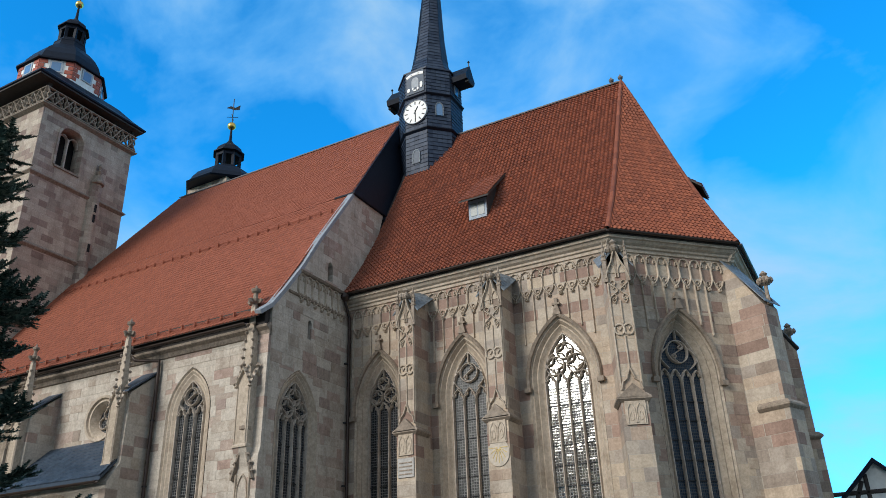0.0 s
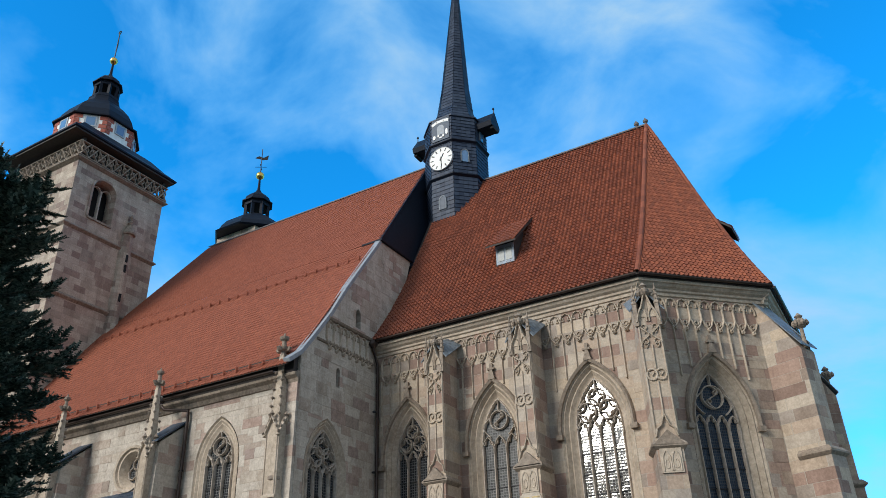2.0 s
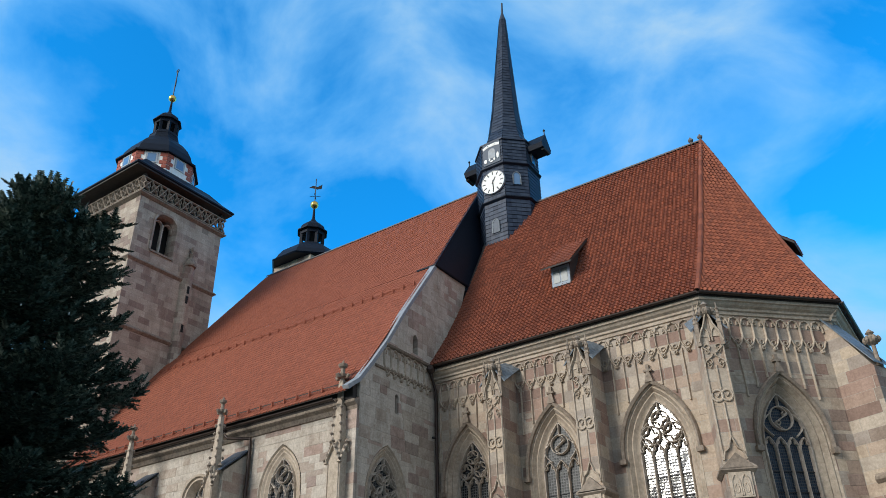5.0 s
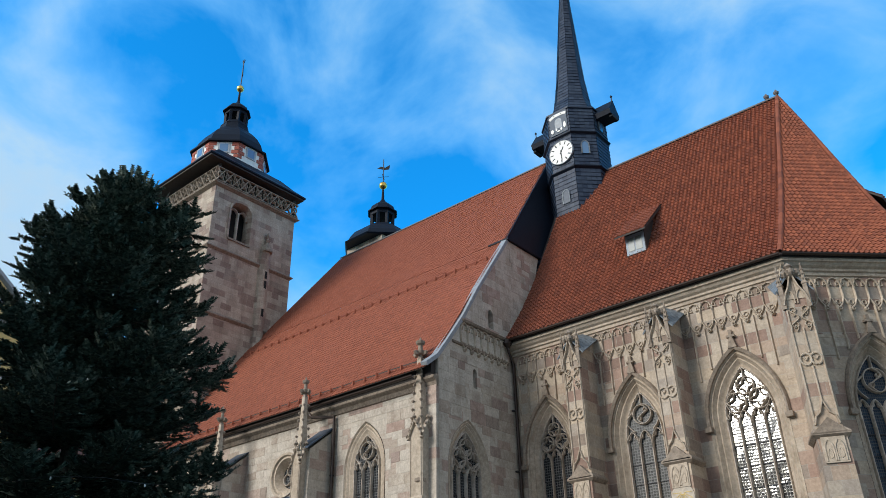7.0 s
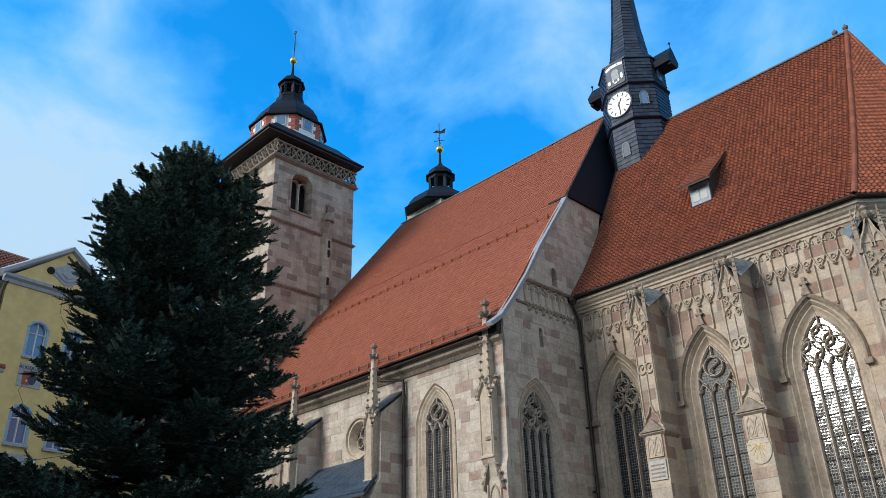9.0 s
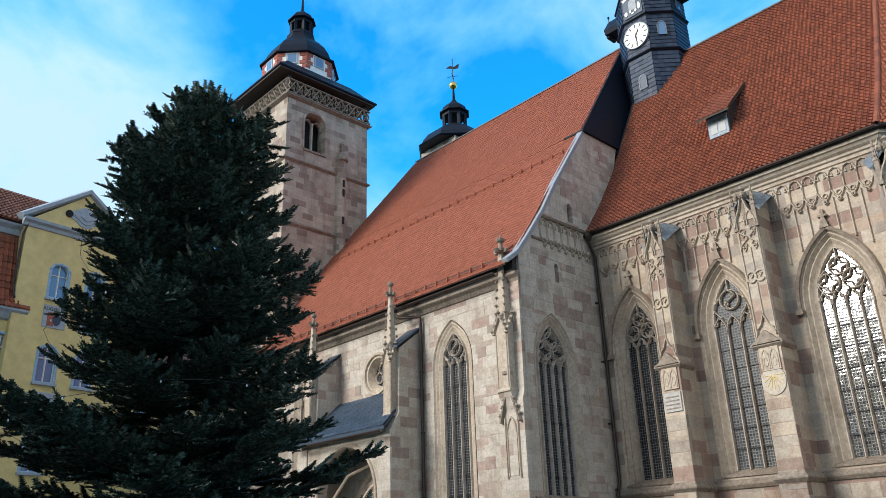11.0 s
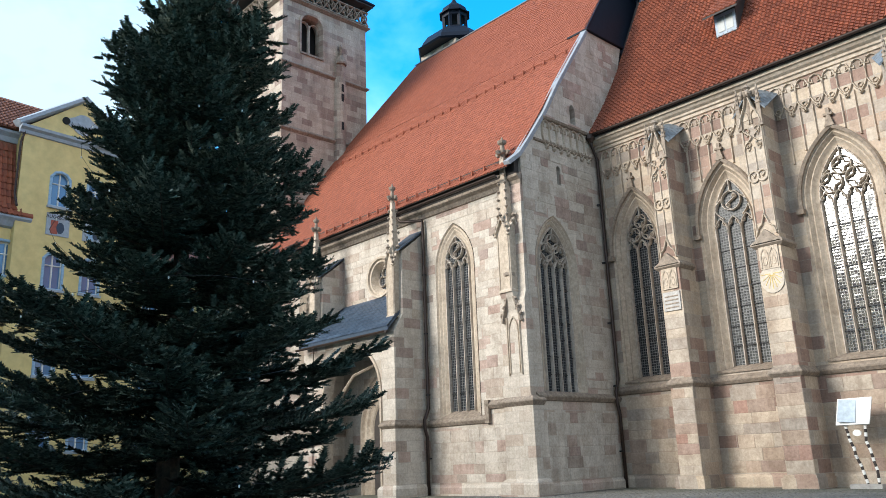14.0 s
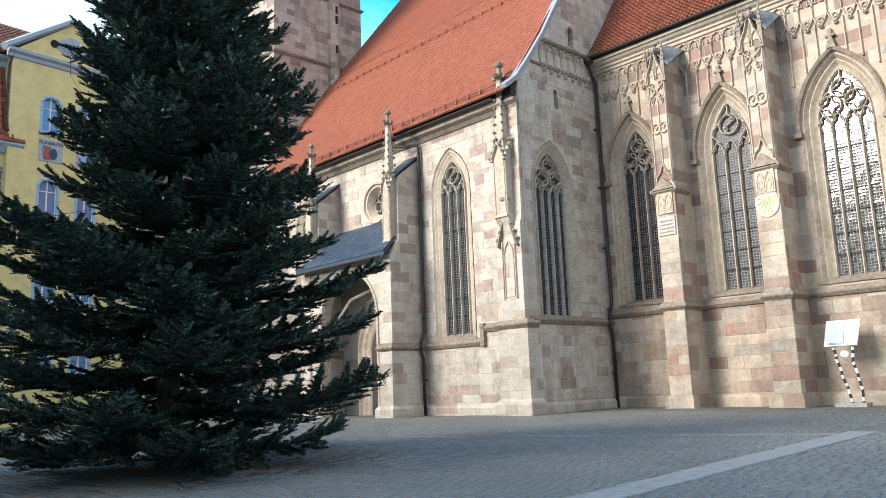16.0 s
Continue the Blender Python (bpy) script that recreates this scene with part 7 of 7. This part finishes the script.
close = [s for s in near if 8.6 < s[0] < 12.2 and -17.0 < s[2] < -14.9][:300]
cs = set(close)
for s in near:
    if s not in cs:
        g.add(*sett(*s))
paving = part("paving", g, M_SETT, None, kind="structure")
tagged(paving, "grey stone setts laid in rows on the square", "paving")
for s in close:
    gg = G()
    gg.add(*sett(*s))
    part("sett", gg, M_SETT, paving)
band_ob = group_thing("paving_strip", (11.45, -12, -.15), "band of pale stone slabs crossing the paved square", "paving", kind="structure")
y = -29.6
while y < -9.3:
    ln = 1.05
    gg = G().loft([[(strip_x(y + .5) - w, y + .01, ground_z(0, y) + z), (strip_x(y + .5) + w, y + .01, ground_z(0, y) + z), (strip_x(y + .5) + w, y + ln - .01, ground_z(0, y + ln) + z), (strip_x(y + .5) - w, y + ln - .01, ground_z(0, y + ln) + z)] for w, z in ((.24, -.05), (.24, .02), (.232, .028))])
    part("slab", gg, M_STONE_SLAB, band_ob)
    y += ln
# a thin pale line of stones running off the band
for k in range(9):
    a, b = Vector((11.0, -9.05, 0)).lerp(Vector((2.1, -11.8, 0)), k / 9), Vector((11.0, -9.05, 0)).lerp(Vector((2.1, -11.8, 0)), (k + .985) / 9)
    n = Vector((-.3, .95, 0)) * .05
    part("kerb_stone", G().loft([[(p.x, p.y, ground_z(p.x, p.y) + z) for p in (a - n, b - n, b + n, a + n)] for z in (-.04, .026)]), M_STONE_SLAB, band_ob)


# ---- single ashlars on the nearest walls ----
unit = bpy.data.meshes.new("ashlar")
c = .5
unit.from_pydata([(-c, -c, 0), (c, -c, 0), (c, c, 0), (-c, c, 0), (-c, -c, .6), (c, -c, .6), (c, c, .6), (-c, c, .6), (-.475, -.45, 1), (.475, -.45, 1), (.475, .45, 1), (-.475, .45, 1)], [],
                 [(8, 9, 10, 11), (4, 5, 9, 8), (5, 6, 10, 9), (6, 7, 11, 10), (7, 4, 8, 11), (0, 1, 5, 4), (1, 2, 6, 5), (2, 3, 7, 6), (3, 0, 4, 7)])
units = {}


def inside(pt, poly):
    x, z = pt
    r = False
    for i in range(len(poly)):
        (x0, z0), (x1, z1) = poly[i - 1], poly[i]
        if (z0 > z) != (z1 > z) and x < x0 + (z - z0) / (z1 - z0) * (x1 - x0):
            r = not r
    return r


def ashlars(parent, F, region, keep_out, mat, seed, most=300, out=0.0):
    """Blocks in courses over the region (a polygon), left out where they would touch an opening."""
    rnd = random.Random(seed)
    if mat.name not in units:
        units[mat.name] = unit.copy()
        units[mat.name].name = "ashlar"
        units[mat.name].materials.append(mat)
    me = units[mat.name]
    a0, a1 = min(p[0] for p in region), max(p[0] for p in region)
    z, z1 = min(p[1] for p in region), max(p[1] for p in region)
    o, eu, en = F(0, 0, 0), F(1, 0, 0) - F(0, 0, 0), F(0, 0, 1) - F(0, 0, 0)
    n = 0
    while z < z1:
        h = min(rnd.uniform(.26, .42), z1 - z)
        a = a0
        while a < a1 and h > .1:
            ln = min(rnd.uniform(.38, 1.05), a1 - a)
            if a1 - a - ln < .25:
                ln = a1 - a
            tests = [(a + ln * s, z + h * t) for s in (.02, .25, .5, .75, .98) for t in (.02, .5, .98)]
            if ln > .12 and n < most and all(inside(p, region) for p in tests) and not any(inside(p, k) for p in tests for k in keep_out):
                ob = new("ashlar", me)
                ob.parent = parent
                d = out + rnd.uniform(.006, .013)
                ob.matrix_basis = Matrix(((eu.x * (ln - .009), 0, en.x * d, 0), (eu.y * (ln - .009), 0, en.y * d, 0), (0, h - .009, 0, 0), (0, 0, 0, 1)))
                ob.matrix_basis.translation = F(a + ln / 2, z + h / 2, 0)
                n += 1
            a += ln
        z += h
    return n


box_ = lambda a0, a1, z0, z1: [(a0, z0), (a1, z0), (a1, z1), (a0, z1)]
ashlars(wall_south_nave, F_NS, box_(-5.0, -1.12, .36, 10.0), [arch(NW["c"], NW["hw"], NW["sill"] - .35, NW["spring"], NW["tip"], 9, .42), box_(-5.1, -1.0, 2.2, 2.56), box_(-2.2, -1.0, 2.2, 3.02)], M_BLOCK_NAVE, 31, 170)
ashlars(wall_south_nave, F_NS, box_(-10.1, -5.85, 7.3, 10.0), [circle(RWX, RWZ, .90, 22)], M_BLOCK_NAVE, 32, 100)
gable = [(-4.38, .36), (-.05, .36), (-.05, 12.5), (.35, 12.9), (2.2, 17.25), (.2, 17.25), (-1.95, 14.3), (-2.85, 12.95), (-3.75, 11.7), (-4.38, 11.0)]
ashlars(wall_east_nave, F_E, gable, [arch(-2.86, .80, 2.75, 7.35, 8.78, 9, .36), box_(-4.5, .2, 2.77, 3.13), box_(-2.52, -2.22, 10.3, 11.15), box_(-1.46, -1.06, 12.9, 13.85), box_(-4.1, -.2, 11.55, 12.9), box_(0.05, .3, -1, 11)], M_BLOCK_NAVE, 33, 300)
ko = [arch(c_, hw_, SILL - .4, SPR, TIP, 9, OUT + .14) for c_, hw_ in CH] + [box_(2.76, 3.64, -1, 13), box_(6.08, 6.96, -1, 13), box_(-1, 12, 3.02, 3.40)]
ashlars(wall_south_choir, F_S, box_(.28, 10.1, .40, 10.2), ko, M_BLOCK_CHOIR, 34, 300)
ashlars(wall_se_choir, F_AB, box_(.45, LAB - .45, .40, 10.2), [arch(LAB / 2 - .1, .78, SILL - .4, SPR - .1, TIP - .05, 9, OUT + .14), box_(-1, 12, 3.02, 3.40)], M_BLOCK_CHOIR, 35, 200)
for ob in [o for o in scene.objects if o.name.startswith("masonry") and o.parent and o.parent.name.startswith("buttress")]:
    x = ob.parent.location.x
    if ob.parent.parent == choir and 3.0 < ob.parent.location.x < 3.4 or 6.3 < ob.parent.location.x < 6.7:
        ashlars(ob, wall_frame((x, -1.15, 0), (1, 0, 0), (0, -1, 0)), box_(-.36, .36, 3.36, 5.35), [], M_BLOCK_CHOIR, int(x * 7), 40)
        ashlars(ob, wall_frame((x, -1.21, 0), (1, 0, 0), (0, -1, 0)), box_(-.38, .38, .38, 2.98), [], M_BLOCK_CHOIR, int(x * 9), 40)
